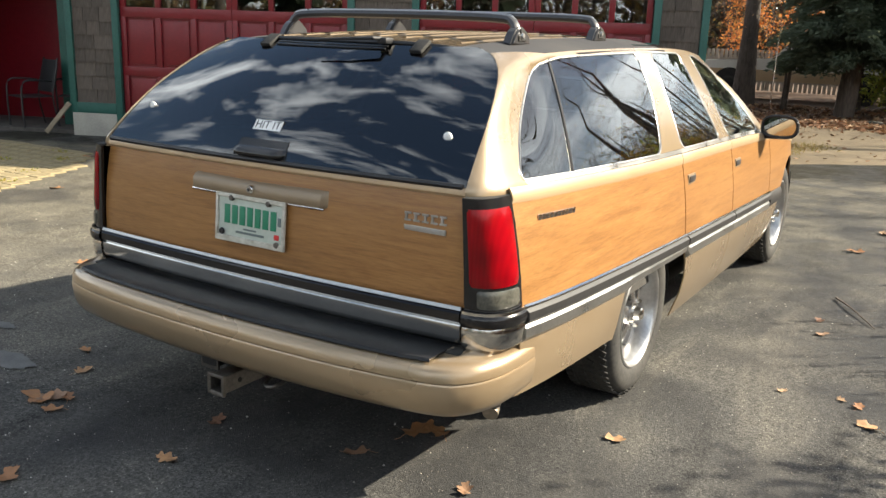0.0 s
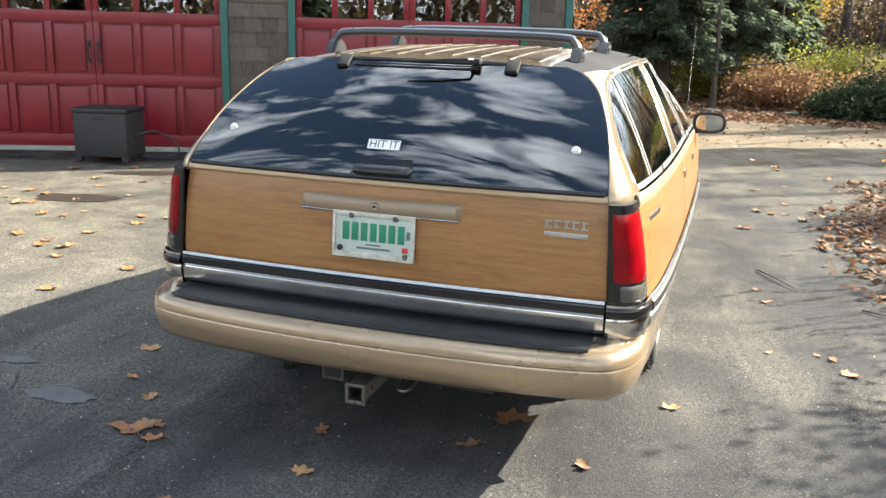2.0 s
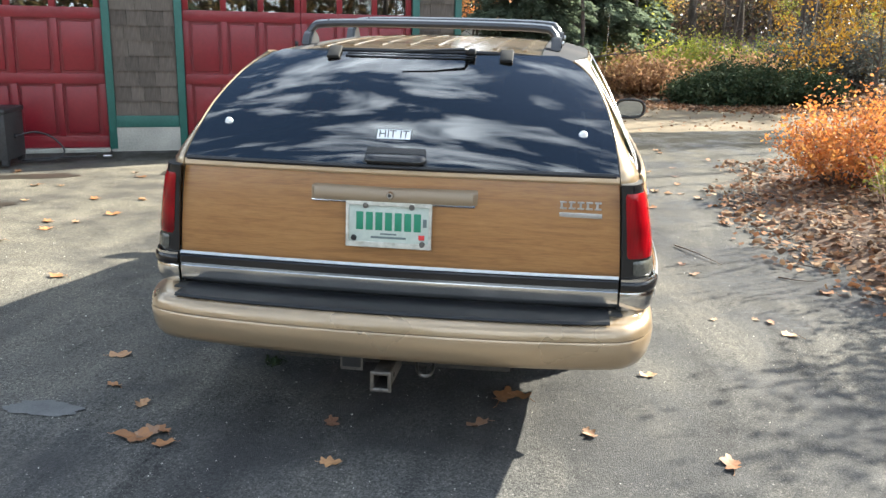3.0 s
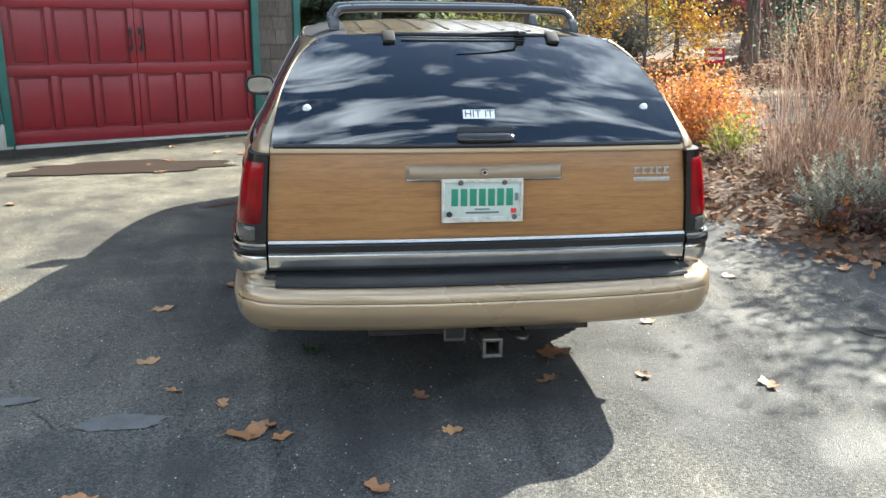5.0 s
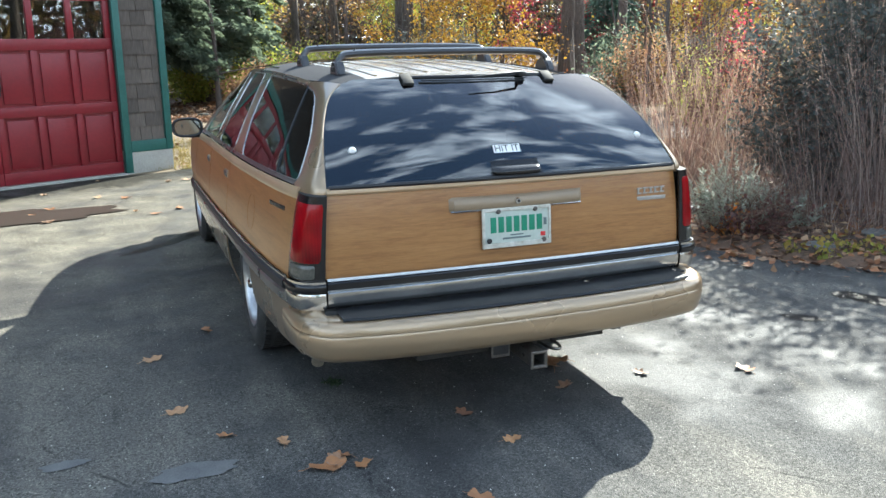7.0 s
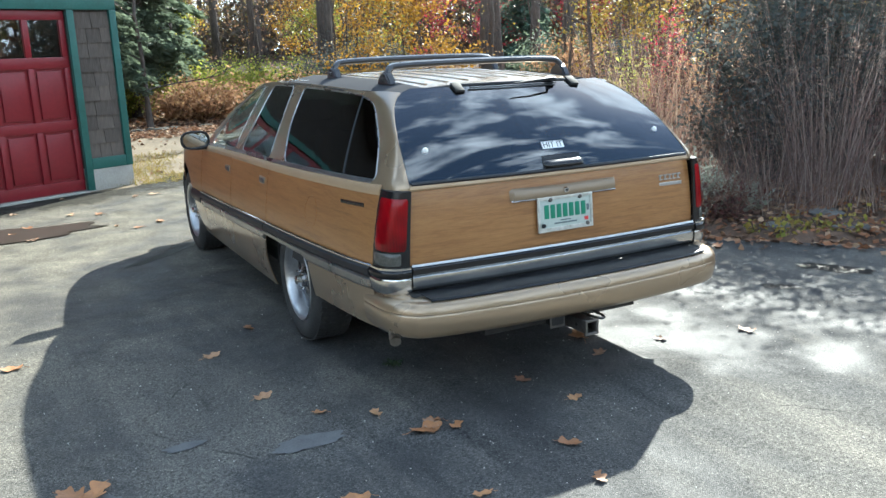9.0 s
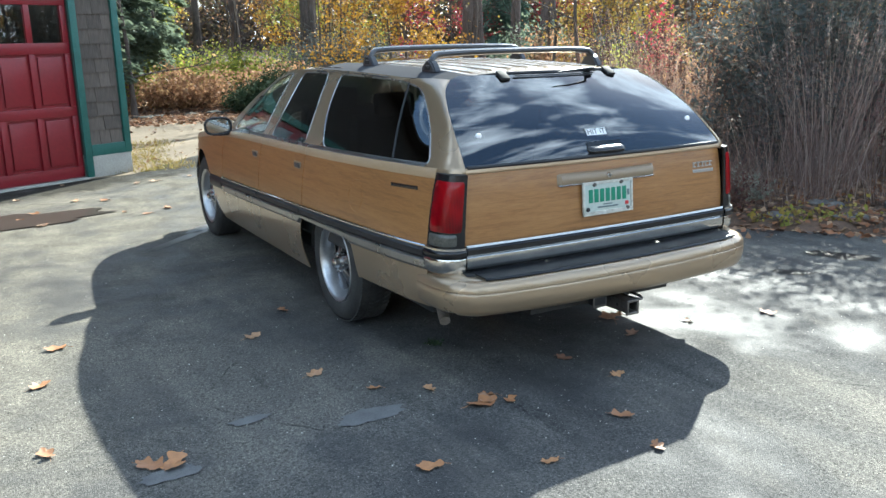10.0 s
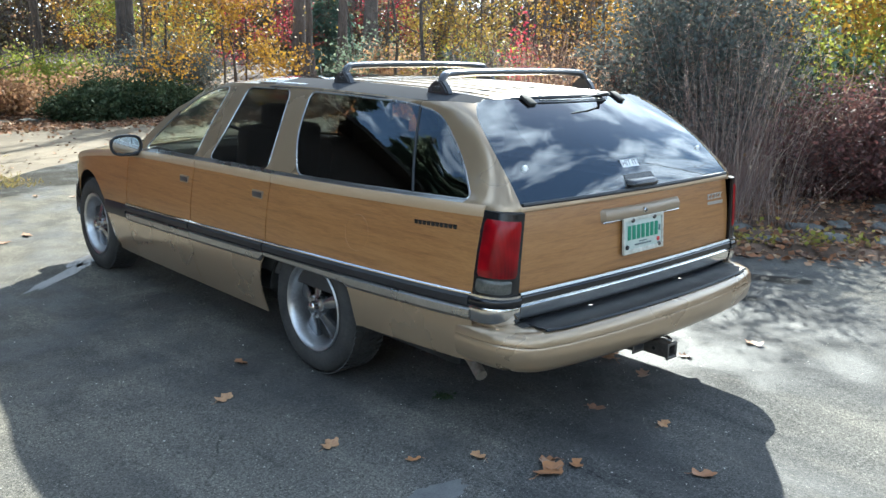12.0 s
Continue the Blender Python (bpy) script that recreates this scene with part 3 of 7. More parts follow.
    lamp = part("tail_lamp", grid(lambda u, v: tail(u, 0.702 + 0.335 * v), 12, 4), M_BLACK_GLOSS, car, "tall tail lamp in a black surround", thick=0.012)
    part("red_lens", grid(lambda u, v: tail(0.09 + 0.85 * u, 0.777 + 0.231 * v, 0.009 - 0.007 * (abs(2 * v - 1) ** 10 + abs(2 * u - 1) ** 10) * 0.6), 24, 14), M_RED_LENS, lamp, "red ribbed lens", thick=0.006)
    part("reverse_lens", grid(lambda u, v: tail(0.2 + 0.74 * u, 0.713 + 0.053 * v, 0.009 - 0.007 * (abs(2 * v - 1) ** 8 + abs(2 * u - 1) ** 8) * 0.6), 16, 6), M_CLEAR_LENS, lamp, "smoky clear lens", thick=0.006)
    cm = part("corner_moulding", grid(lambda u, v: tail(u, 0.586 + 0.07 * v, 0.010 + 0.006 * v - 0.006 * abs(2 * v - 1) ** 6), 12, 6), M_CHROME, car, "chrome corner moulding", thick=0.008)
    part("rub_strip", grid(lambda u, v: tail(u, 0.655 + 0.04 * v, 0.022 - 0.010 * abs(2 * v - 1) ** 4), 12, 6), M_BLACK_GLOSS, cm, "black rub strip", thick=0.008)
    part("bright_edge", grid(lambda u, v: tail(u, 0.693 + 0.010 * v, 0.016), 12, 2), M_CHROME, cm, thick=0.006)
    part("lamp_cap", grid(lambda u, v: tail(u, 1.036 + 0.003 * v, 0.004) - Vector((side * 0.07 * v * u, -0.07 * v * (1 - u), 0)), 12, 2), M_DARK, lamp, thick=0.006)
    # door mirror
    ym, xm, zm = 3.44, 1.05, 1.022
    def shell(u, v):
        a, b = 2 * math.pi * u, math.pi * v
        sx, sz = 0.102 * math.copysign(abs(math.cos(a)) ** 0.7, math.cos(a)), 0.064 * math.copysign(abs(math.sin(a)) ** 0.7, math.sin(a))
        k = math.sin(0.5 * b) if v < 1 else 1
        return Vector((side * (xm + sx * k ** 0.6), ym + 0.10 * math.cos(0.5 * b), zm + sz * k ** 0.6))
    mir = part("door_mirror", grid(shell, 24, 8), M_TAN, car, "tan wing mirror with black rim", thick=0.006)
    part("mirror_glass", grid(lambda u, v: Vector((side * (xm + 0.09 * (2 * u - 1) * math.sqrt(1 - 0.35 * (2 * v - 1) ** 2)), ym + 0.012, zm + 0.053 * (2 * v - 1) * math.sqrt(1 - 0.35 * (2 * u - 1) ** 2))), 12, 8), M_MIRROR, mir, "", thick=0.003)
    part("mirror_rim", tube([Vector((side * (xm + 0.102 * math.copysign(abs(math.cos(a)) ** 0.7, math.cos(a))), ym + 0.002, zm + 0.064 * math.copysign(abs(math.sin(a)) ** 0.7, math.sin(a)))) for a in np.linspace(0, 2 * math.pi, 28, endpoint=False)], 0.009, 6, True), M_BLACK, mir)
    part("mirror_arm", box((0.16, 0.07, 0.035), (side * 0.965, ym + 0.05, zm - 0.06), 0.012), M_BLACK, mir)


M_MIRROR = mat_base("mirror", 0.03, 1.0, (0.5, 0.51, 0.5))[0]
for s in (-1, 1):
    build_side(s)

# roof: tan ribbed middle, grey outer bands, glass panel in front
def roof_start(x):
    return rear_y(x, 1.452) + 0.012


def roof_spot(x, u, end=1.92, lift=0.0):
    y = roof_start(x) + (end - roof_start(x)) * u
    return Vector((x, y, min(roof_z(x, y), 1.457 + 0.30 * (y - roof_start(x))) + lift))


part("roof_panel", grid(lambda u, v: roof_spot((2 * v - 1) * 0.50, u), 30, 24), M_ROOF_TAN, car, "tan roof panel", thick=0.012)
for i in range(8):
    x = -0.42 + 0.12 * i
    part("roof_rib", tube([Vector((x, y, roof_z(x, y) + 0.004)) for y in np.linspace(0.72, 1.85, 14)], 0.011, 8, flat=0.7), M_ROOF_TAN, car)
for s in (-1, 1):
    part("roof_band", grid(lambda u, v: Vector((s, 1, 1)) * roof_spot(0.495 + (0.605 + 0.09 * min(1.0, u * 3.0) + 0.004 - 0.495) * v, u, 2.2, 0.007 - 0.006 * v), 34, 10), M_ROOF_GREY, car, "grey roof side band", thick=0.014)
part("vista_roof", grid(lambda u, v: Vector(((2 * v - 1) * (roof_half(1.92 + 0.52 * u) - 0.05), 1.92 + 0.52 * u, roof_z((2 * v - 1) * (roof_half(1.92 + 0.52 * u) - 0.05), 1.92 + 0.52 * u) + 0.008)), 12, 14), M_PRIVACY, car, "dark fixed roof glass", thick=0.006)
part("front_roof", grid(lambda u, v: Vector(((2 * v - 1) * roof_half(1.9 + 1.3 * u), 1.9 + 1.3 * u - 0.15 * u * (2 * v - 1) ** 2, roof_z((2 * v - 1) * roof_half(1.9 + 1.3 * u), 1.9 + 1.3 * u))), 24, 20), M_ROOF_TAN, car, "tan front roof", thick=0.01)
part("headliner", grid(lambda u, v: Vector(((2 * v - 1) * 0.62, 0.75 + 2.2 * u, roof_z((2 * v - 1) * 0.62, 0.75 + 2.2 * u) - 0.035)), 10, 8), M_HEADLINER, car, thick=0.01)
part("windscreen", grid(lambda u, v: Vector(((2 * v - 1) * (0.64 + (0.80 - 0.64) * u), 3.19 + 0.62 * u - 0.15 * (2 * v - 1) ** 2 * (1 - 0.3 * u), 1.44 - 0.48 * u + 0.05 * math.sin(math.pi * u) - 0.062 * (2 * v - 1) ** 6 * (1 - u))), 14, 16), M_GLASS_FRONT, car, thick=0.005)
part("bonnet", grid(lambda u, v: Vector(((2 * v - 1) * (half(3.66 + 1.36 * u, belt(3.66 + 1.36 * u)) - 0.012), 3.66 + 1.36 * u, belt(3.66 + 1.36 * u) + 0.014 + 0.055 * (1 - (2 * v - 1) ** 2) ** 0.8)), 20, 20), M_TAN, car, "long tan bonnet", thick=0.01)
part("front_bumper", grid(lambda u, v: Vector(((2 * v - 1) * 0.915, 5.11 - 0.33 * abs(2 * v - 1) ** 3.5 + 0.03 * math.sin(math.pi * u), 0.34 + 0.24 * u)), 8, 34), M_BLACK_GLOSS, car, "dark front bumper", thick=0.03)
for s in (-1, 1):
    part("side_lamp", grid(lambda u, v: Vector((s * (half(4.86 + 0.1 * u, 0.68) + 0.004), 4.86 + 0.1 * u, 0.62 + 0.11 * v)), 5, 4), M_AMBER, car, "pale amber front side lamp", thick=0.01)
part("grille", grid(lambda u, v: Vector(((2 * v - 1) * 0.80, 5.08 - 0.20 * abs(2 * v - 1) ** 3.5 - 0.02 * u, 0.57 + 0.21 * u)), 4, 20), M_CHROME, car, thick=0.02)
aerial = part("aerial", tube([Vector((0.875, 3.98, belt(3.98) - 0.01)), Vector((0.876, 3.98, 1.3)), Vector((0.88, 3.98, 1.68))], [0.004, 0.003, 0.002], 6), M_CHROME, car, "thin chrome whip aerial")

# tailgate
gate = part("tailgate", grid(lambda u, v: Vector(((2 * v - 1) * gate_half(0.705 + 0.345 * u), 0.098 + 0.04 * u**2 + 0.04 * ((2 * v - 1) * 0.82) ** 2 + 0.012 * (1 - u), 0.705 + 0.345 * u)), 10, 24), M_WOOD_REAR, car, "woodgrain-covered tailgate", thick=0.01)


def gate_y(x, z):
    u = max(0.0, (z - 0.705) / 0.345)
    return 0.098 + 0.04 * u**2 + 0.04 * x * x + 0.012 * (1 - u)


def gate_strip(z0, z1, out, w=0.82, tuck=0.0, rows=4, nv=28, lean=0.0):
    def f(u, v):
        z, x = z0 + (z1 - z0) * u, (2 * v - 1) * w
        return Vector((x, gate_y(x, z) - out + lean * (1 - u) + (tuck if u in (0.0, 1.0) else 0.0), z))
    return grid(f, rows, nv)


part("top_strip", gate_strip(1.035, 1.062, 0.014, 0.802, 0.008), M_TAN_TRIM, gate, "tan strip along the tailgate's top", thick=0.008)
part("bright_edge", gate_strip(0.700, 0.710, 0.022, 0.822, lean=-0.005), M_SATIN, gate, "thin chrome edge", thick=0.006)
part("rub_strip", gate_strip(0.658, 0.700, 0.03, 0.822, 0.014), M_BLACK_GLOSS, gate, "black rub strip", thick=0.01)
part("lower_moulding", gate_strip(0.598, 0.658, 0.026, 0.822, 0.007, rows=8, lean=0.005), M_CHROME, gate, "broad chrome moulding", thick=0.01)
part("gate_foot", gate_strip(0.555, 0.602, -0.008, 0.822), M_BLACK_GLOSS, gate, thick=0.01)
for s in (-1, 1):
    part("gate_gap", tube([Vector((s * (gate_half(z) + 0.008), gate_y(gate_half(z), z) + 0.008, z)) for z in np.linspace(0.58, 1.06, 10)], 0.003, 6), M_BLACK, gate)
# handle bar with lock over the plate
def bar(u, v):
    x = -0.303 + 0.61 * v
    k = math.sin(math.pi * u)
    end = min(1.0, (1 - abs(2 * v - 1)) / 0.05)
    z = 0.936 + 0.056 * u - 0.004 * (1 - abs(2 * v - 1))
    return Vector((x, gate_y(x, z) - 0.002 - 0.022 * k**0.3 * end**0.5, z))
handle = part("number_plate_bar", grid(bar, 8, 40), M_GRIP, gate, "tan grip bar with a bright lower edge", thick=0.006)
part("bar_edge", tube([Vector((x, gate_y(x, 0.937) - 0.014, 0.936)) for x in np.linspace(-0.30, 0.30, 14)], 0.004, 6), M_CHROME, handle)
lockp = Vector((-0.005, gate_y(0, 0.966) - 0.026, 0.966))
bm = lathe([(0.0, -0.012), (0.011, -0.012), (0.014, -0.006), (0.0145, 0.004)], 20, "y")
bmesh.ops.translate(bm, verts=bm.verts[:], vec=lockp)
part("lock", bm, M_CHROME, handle)
bm = lathe([(0.0, -0.0135), (0.006, -0.0135), (0.006, -0.01)], 14, "y")
bmesh.ops.translate(bm, verts=bm.verts[:], vec=lockp)
part("keyhole", bm, M_INK, handle)
# number plate in its frame
PX, PZ = -0.010, 0.857
tilt = pose(PX, gate_y(0, PZ) - 0.016, PZ, -4)
plate = part("number_plate", box((0.300, 0.004, 0.150), (0, 0, 0), 0.0015), M_PLATE, gate, "pale green number plate with green bars")
plate.matrix_world = tilt
bm = bmesh.new()
for sz, at in (((0.316, 0.012, 0.014), (0, -0.004, 0.076)), ((0.316, 0.012, 0.02), (0, -0.004, -0.074)), ((0.011, 0.012, 0.15), (-0.1525, -0.004, 0)), ((0.011, 0.012, 0.15), (0.1525, -0.004, 0))):
    add_box(bm, sz, at)
part("plate_frame", bm, M_FRAME, plate, "dirty off-white plate frame", bevel=0.002)
for i, (cx, w) in enumerate([(-0.107 + 0.0355 * k, 0.026) for k in range(7)]):
    part("bar", box((w, 0.002, 0.066), (cx, -0.0032, 0.012), 0.0006), M_GREEN_INK, plate)
part("small_bar", box((0.13, 0.002, 0.008), (0.0, -0.0032, -0.047), 0.0005), M_GREY_INK, plate)
part("small_bar", box((0.06, 0.002, 0.006), (0.0, -0.0032, -0.034), 0.0005), M_GREY_INK, plate)
part("sticker", box((0.022, 0.002, 0.018), (0.122, -0.0034, -0.041), 0.0005), M_RED_INK, plate, "small red sticker")
part("sticker", box((0.014, 0.002, 0.03), (0.133, -0.0032, 0.012), 0.0005), M_GREY_INK, plate)
for x, z, mm in ((-0.128, -0.052, M_INK), (-0.085, 0.069, M_STEEL), (0.085, 0.069, M_STEEL), (0.125, -0.066, M_STEEL)):
    bm = lathe([(0.0, -0.009), (0.008, -0.009), (0.011, -0.005), (0.011, 0.0)], 14, "y")
    bmesh.ops.translate(bm, verts=bm.verts[:], vec=(x, -0.004, z))
    part("screw", bm, mm, plate)
# maker's badge and the small plate under it, as plain shapes
for k in range(5):
    x = 0.612 + 0.0305 * k
    bm = bmesh.new()
    yb = gate_y(x, 0.955) - 0.006
    add_box(bm, (0.024, 0.006, 0.006), (x, yb, 0.967))
    add_box(bm, (0.024, 0.006, 0.006), (x, yb, 0.945))
    add_box(bm, (0.008, 0.006, 0.024), (x - 0.006 + 0.003 * (k % 3), yb, 0.956))
    part("badge_block", bm, M_ALLOY, gate, bevel=0.001)
part("badge_plate", box((0.15, 0.006, 0.017), (0.674, gate_y(0.674, 0.922) - 0.006, 0.922), 0.002), M_ALLOY, gate, "silver badge plate")

# tailgate glass with its fittings
rear_glass = part("rear_window", grid(lambda u, v: Vector(((2 * v - 1) * gate_half(1.062 + 0.392 * u), rear_y((2 * v - 1) * gate_half(1.062 + 0.392 * u), 1.062 + 0.392 * u), 1.062 + 0.392 * u)), 24, 34), M_PRIVACY, car, "dark tinted lift-up rear glass", thick=0.005)
edge = [gate_edge(1.062 + 0.392 * k / 20) for k in range(21)]
rim = [Vector((-p.x, p.y - 0.001, p.z)) for p in edge] + [Vector((x, rear_y(x, 1.454) - 0.001, 1.454)) for x in np.linspace(-0.54, 0.54, 13)] + [Vector((p.x, p.y - 0.001, p.z)) for p in reversed(edge)]
part("glass_seal", tube(rim, 0.0022, 6), M_BLACK, rear_glass, "black rubber seal")
part("lower_seal", tube([Vector((x, rear_y(x, 1.064) - 0.002, 1.064)) for x in np.linspace(-0.79, 0.79, 24)], 0.009, 6), M_BLACK, rear_glass)
for x in (-0.665, 0.668):
    z = 1.190
    bm = bmesh.new()
    bmesh.ops.create_uvsphere(bm, u_segments=16, v_segments=8, radius=0.0165)
    bmesh.ops.scale(bm, verts=bm.verts[:], vec=(1, 0.5, 1))
    bmesh.ops.translate(bm, verts=bm.verts[:], vec=(x, rear_y(x, z) - 0.004, z))
    part("glass_stud", bm, M_WHITE, rear_glass, "round pale stud")
for x in (-0.33, 0.36):
    z = 1.437
    part("glass_hinge", box((0.052, 0.075, 0.016), (x, rear_y(x, z) + 0.005, z + 0.014), 0.007, Matrix.Rotation(radians(32), 4, "X")), M_DARK, rear_glass, "black glass hinge")
def pull(u, v):
    a = math.pi * u
    x = 0.005 + (2 * v - 1) * 0.112
    end = max(0.0, 1 - abs(2 * v - 1) ** 8) ** 0.5
    z = 1.092 + 0.017 * math.cos(a) * (0.4 + 0.6 * end)
    return Vector((x, rear_y(x, z) - 0.004 - 0.028 * math.sin(a) * end, z))
part("pull_handle", grid(pull, 12, 24), M_BLACK_GLOSS, rear_glass, "black rounded glass handle", thick=0.004)
part("handle_base", grid(lambda u, v: Vector((0.005 + (2 * v - 1) * (0.118 - 0.012 * u), rear_y(0, 1.074 + 0.055 * u) - 0.003, 1.074 + 0.055 * u)), 6, 8), M_BLACK_GLOSS, rear_glass, thick=0.003)
# bumper sticker on the glass
st_c = Vector((-0.013, rear_y(0, 1.173) - 0.004, 1.173))
st_m = Matrix.Translation(st_c) @ pose(0, 0, 0, 90 - 34.5)
sticker = part("window_sticker", box((0.128, 0.043, 0.001), (0, 0, 0)), M_INK, rear_glass, "white and black lettered sticker", smooth=False)
sticker.matrix_world = st_m
part("sticker_face", box((0.123, 0.038, 0.001), (0, 0, 0.0008)), M_WHITE, sticker, smooth=False)
text_mesh("lettering", "HIT IT", 0.042, pose(0, 0, 0.0014), M_INK, sticker, 0.0005)
# wiper parked along the top of the glass
wz = 1.44
pts = [Vector((x, rear_y(x, wz) - 0.009, wz + 0.012 - 0.006 * math.cos(3 * x))) for x in np.linspace(-0.27, 0.24, 14)]
wiper = part("rear_wiper", tube(pts, 0.0035, 6), M_BLACK, car, "black wiper parked at the glass top")
part("wiper_blade", tube([p + Vector((-0.01, -0.002, -0.009)) for p in pts], 0.0035, 5), M_BLACK, wiper)
part("wiper_arm", tube([Vector((0.21, 0.53, 1.472)), Vector((0.2, 0.50, 1.474)), Vector((0.08, 0.475, 1.468)), Vector((-0.05, 0.465, 1.46))], [0.009, 0.007, 0.005, 0.0035], 8), M_BLACK, wiper)
part("wiper_pivot", box((0.04, 0.05, 0.022), (0.22, 0.545, 1.466), 0.007), M_BLACK, wiper)
part("roof_lip", tube([roof_spot(x, 0.0) + Vector((0, -0.004, 0.002)) for x in np.linspace(-0.61, 0.61, 25)], 0.010, 6), M_BLACK, car, "black edge over the rear glass")

# rear bumper: one wrap-round cover and a black step pad
bpath = [(0.966, 0.345), (0.964, 0.24), (0.95, 0.13), (0.905, 0.03), (0.81, -0.035), (0.55, -0.078), (0.25, -0.098), (0.0, -0.103)]
half_path = spline(bpath, 56)
full = [Vector((p.x, p.y)) for p in half_path] + [Vector((-p.x, p.y)) for p in reversed(half_path[:-1])]
prof = [(0.14, 0.396), (0.055, 0.399), (0.026, 0.408), (0.011, 0.43), (0.003, 0.465), (0.0, 0.505), (0.003, 0.511), (0.008, 0.513), (0.008, 0.517), (0.002, 0.519), (0.005, 0.540), (0.015, 0.556), (0.034, 0.565), (0.05, 0.567)]


def bumper_inner(k):
    """Where the bumper's top meets the body, for point k of half the path (0 at the wheel, 56 in the middle)."""
    p = half_path[k]
    if p.x < 0.80:
        return Vector((p.x, 0.12, 0.572))
    first = min(q for q in range(57) if half_path[q].x < 0.80)
    t = 1 - k / first
    x0, x1 = 0.835, half(0.3, 0.59) - 0.012
    q = (1 - t) ** 2 * Vector((x0, 0.13)) + 2 * t * (1 - t) * Vector((x1, 0.135)) + t * t * Vector((x1, 0.30))
    return Vector((q.x, q.y, 0.572 + 0.017 * min(1.0, 6 * (1 - k / first))))


bm = bmesh.new()
rings = []
for i, p in enumerate(full):
    a, b = full[max(0, i - 1)], full[min(len(full) - 1, i + 1)]
    d = (b - a).normalized()
    n = Vector((d.y, -d.x))
    if n.dot(Vector((0, 1)) - Vector((p.x * 0.6, 0))) < 0:
        n = -n
    back = 1.0 if abs(p.x) < 0.93 or p.y < 0.1 else 0.35
    inset = [o if o < 0.036 else 0.036 + (o - 0.036) * back for o, z in prof]
    ring = [Vector((p.x + n.x * o, p.y + n.y * o, z)) for o, (_, z) in zip(inset, prof)]
    goal = bumper_inner(min(i, 112 - i))
    goal.x *= 1 if i <= 56 else -1
    last = ring[-1]
    for k in (0.35, 0.7, 0.92, 1.0):
        ring.append(Vector((last.x + (goal.x - last.x) * k, last.y + (goal.y - last.y) * k, last.z + (goal.z - last.z) * k * k)))
    rings.append([bm.verts.new(v) for v in ring])
for r0, r1 in zip(rings, rings[1:]):
    for k in range(len(r0) - 1):
        bm.faces.new((r0[k], r0[k + 1], r1[k + 1], r1[k]))
bumper = part("rear_bumper", bm, M_TAN, car, "tan wrap-round rear bumper", thick=0.006)
bm = bmesh.new()
rows = []
for j in range(41):
    x = -0.795 + 1.59 * j / 40
    yb = min(p.y for p in full if abs(p.x - x) < 0.06) + 0.034
    yf = 0.125
    rows.append([bm.verts.new((x, yb + (yf - yb) * k, 0.578 - (0.007 if k in (0.0,) else 0))) for k in (0.0, 0.04, 0.5, 1.0)])
for r0, r1 in zip(rows, rows[1:]):
    for k in range(3):
        bm.faces.new((r0[k], r0[k + 1], r1[k + 1], r1[k]))
pad = part("step_pad", bm, M_PAD, bumper, "black moulded step pad", thick=0.006)

# under the tail: tow hitch, socket, exhaust tips, tank, axle
hitch = part("tow_hitch", box((0.9, 0.06, 0.06), (0.0, 0.16, 0.335), 0.006), M_HITCH, car, "worn black steel tow hitch")
bm = bmesh.new()
for sz, at in (((0.007, 0.24, 0.057), (-0.026, 0.03, 0)), ((0.007, 0.24, 0.057), (0.026, 0.03, 0)), ((0.057, 0.24, 0.007), (0, 0.03, 0.026)), ((0.057, 0.24, 0.007), (0, 0.03, -0.026))):
    add_box(bm, sz, at)
add_box(bm, (0.07, 0.014, 0.01), (0, -0.085, 0.0305))
add_box(bm, (0.07, 0.014, 0.01), (0, -0.085, -0.0305))
add_box(bm, (0.01, 0.014, 0.072), (0.0305, -0.085, 0))
add_box(bm, (0.01, 0.014, 0.072), (-0.0305, -0.085, 0))
bmesh.ops.scale(bm, verts=bm.verts[:], vec=(1.08, 1.0, 1.08))
bmesh.ops.translate(bm, verts=bm.verts[:], vec=(0.005, -0.01, 0.328))
part("receiver_tube", bm, M_STEEL, hitch, "square receiver tube", bevel=0.003, smooth=False)
part("receiver_inside", box((0.052, 0.01, 0.052), (0.005, 0.06, 0.328)), M_DARK, hitch)
for sx in (-1, 1):
    pin = lathe([(0.0, 0.002), (0.009, 0.002), (0.009, 0.0)], 14, "x")
    bmesh.ops.translate(pin, verts=pin.verts[:], vec=(0.005 + sx * 0.032 - (0.002 if sx < 0 else 0), -0.02, 0.328))
    part("pin_hole", pin, M_DARK, hitch)
part("safety_loop", tube(spline([(0.10, 0.1, 0.33), (0.12, 0.02, 0.325), (0.15, 0.0, 0.322), (0.17, 0.03, 0.325), (0.165, 0.1, 0.33)], 14), 0.007, 6), M_STEEL, hitch)
sock = part("trailer_socket", box((0.075, 0.05, 0.06), (-0.125, 0.02, 0.365), 0.006), M_BLACK, hitch)
part("socket_plate", box((0.085, 0.008, 0.075), (-0.125, 0.0, 0.362), 0.003), M_STEEL, sock)
for s in (-1, 1):
    pts = spline([(s * 0.70, 1.0, 0.36), (s * 0.74, 0.7, 0.37), (s * 0.785, 0.46, 0.352), (s * 0.835, 0.31, 0.295)], 12)
    part("exhaust_tip", tube(pts, 0.027, 14), M_PIPE, car, "dull steel exhaust tip")
part("underbody", box((1.66, 4.6, 0.10), (0, 2.75, 0.34), 0.03), M_DARK, car, "dark underbody")
part("fuel_tank", box((1.2, 0.75, 0.14), (0, 0.62, 0.36), 0.04), M_DARK, car)
part("rear_axle", tube([Vector((-0.7, REAR_HUB[0], 0.33)), Vector((0, REAR_HUB[0], 0.33)), Vector((0.7, REAR_HUB[0], 0.33))], [0.05, 0.11, 0.05], 12), M_DARK, car)
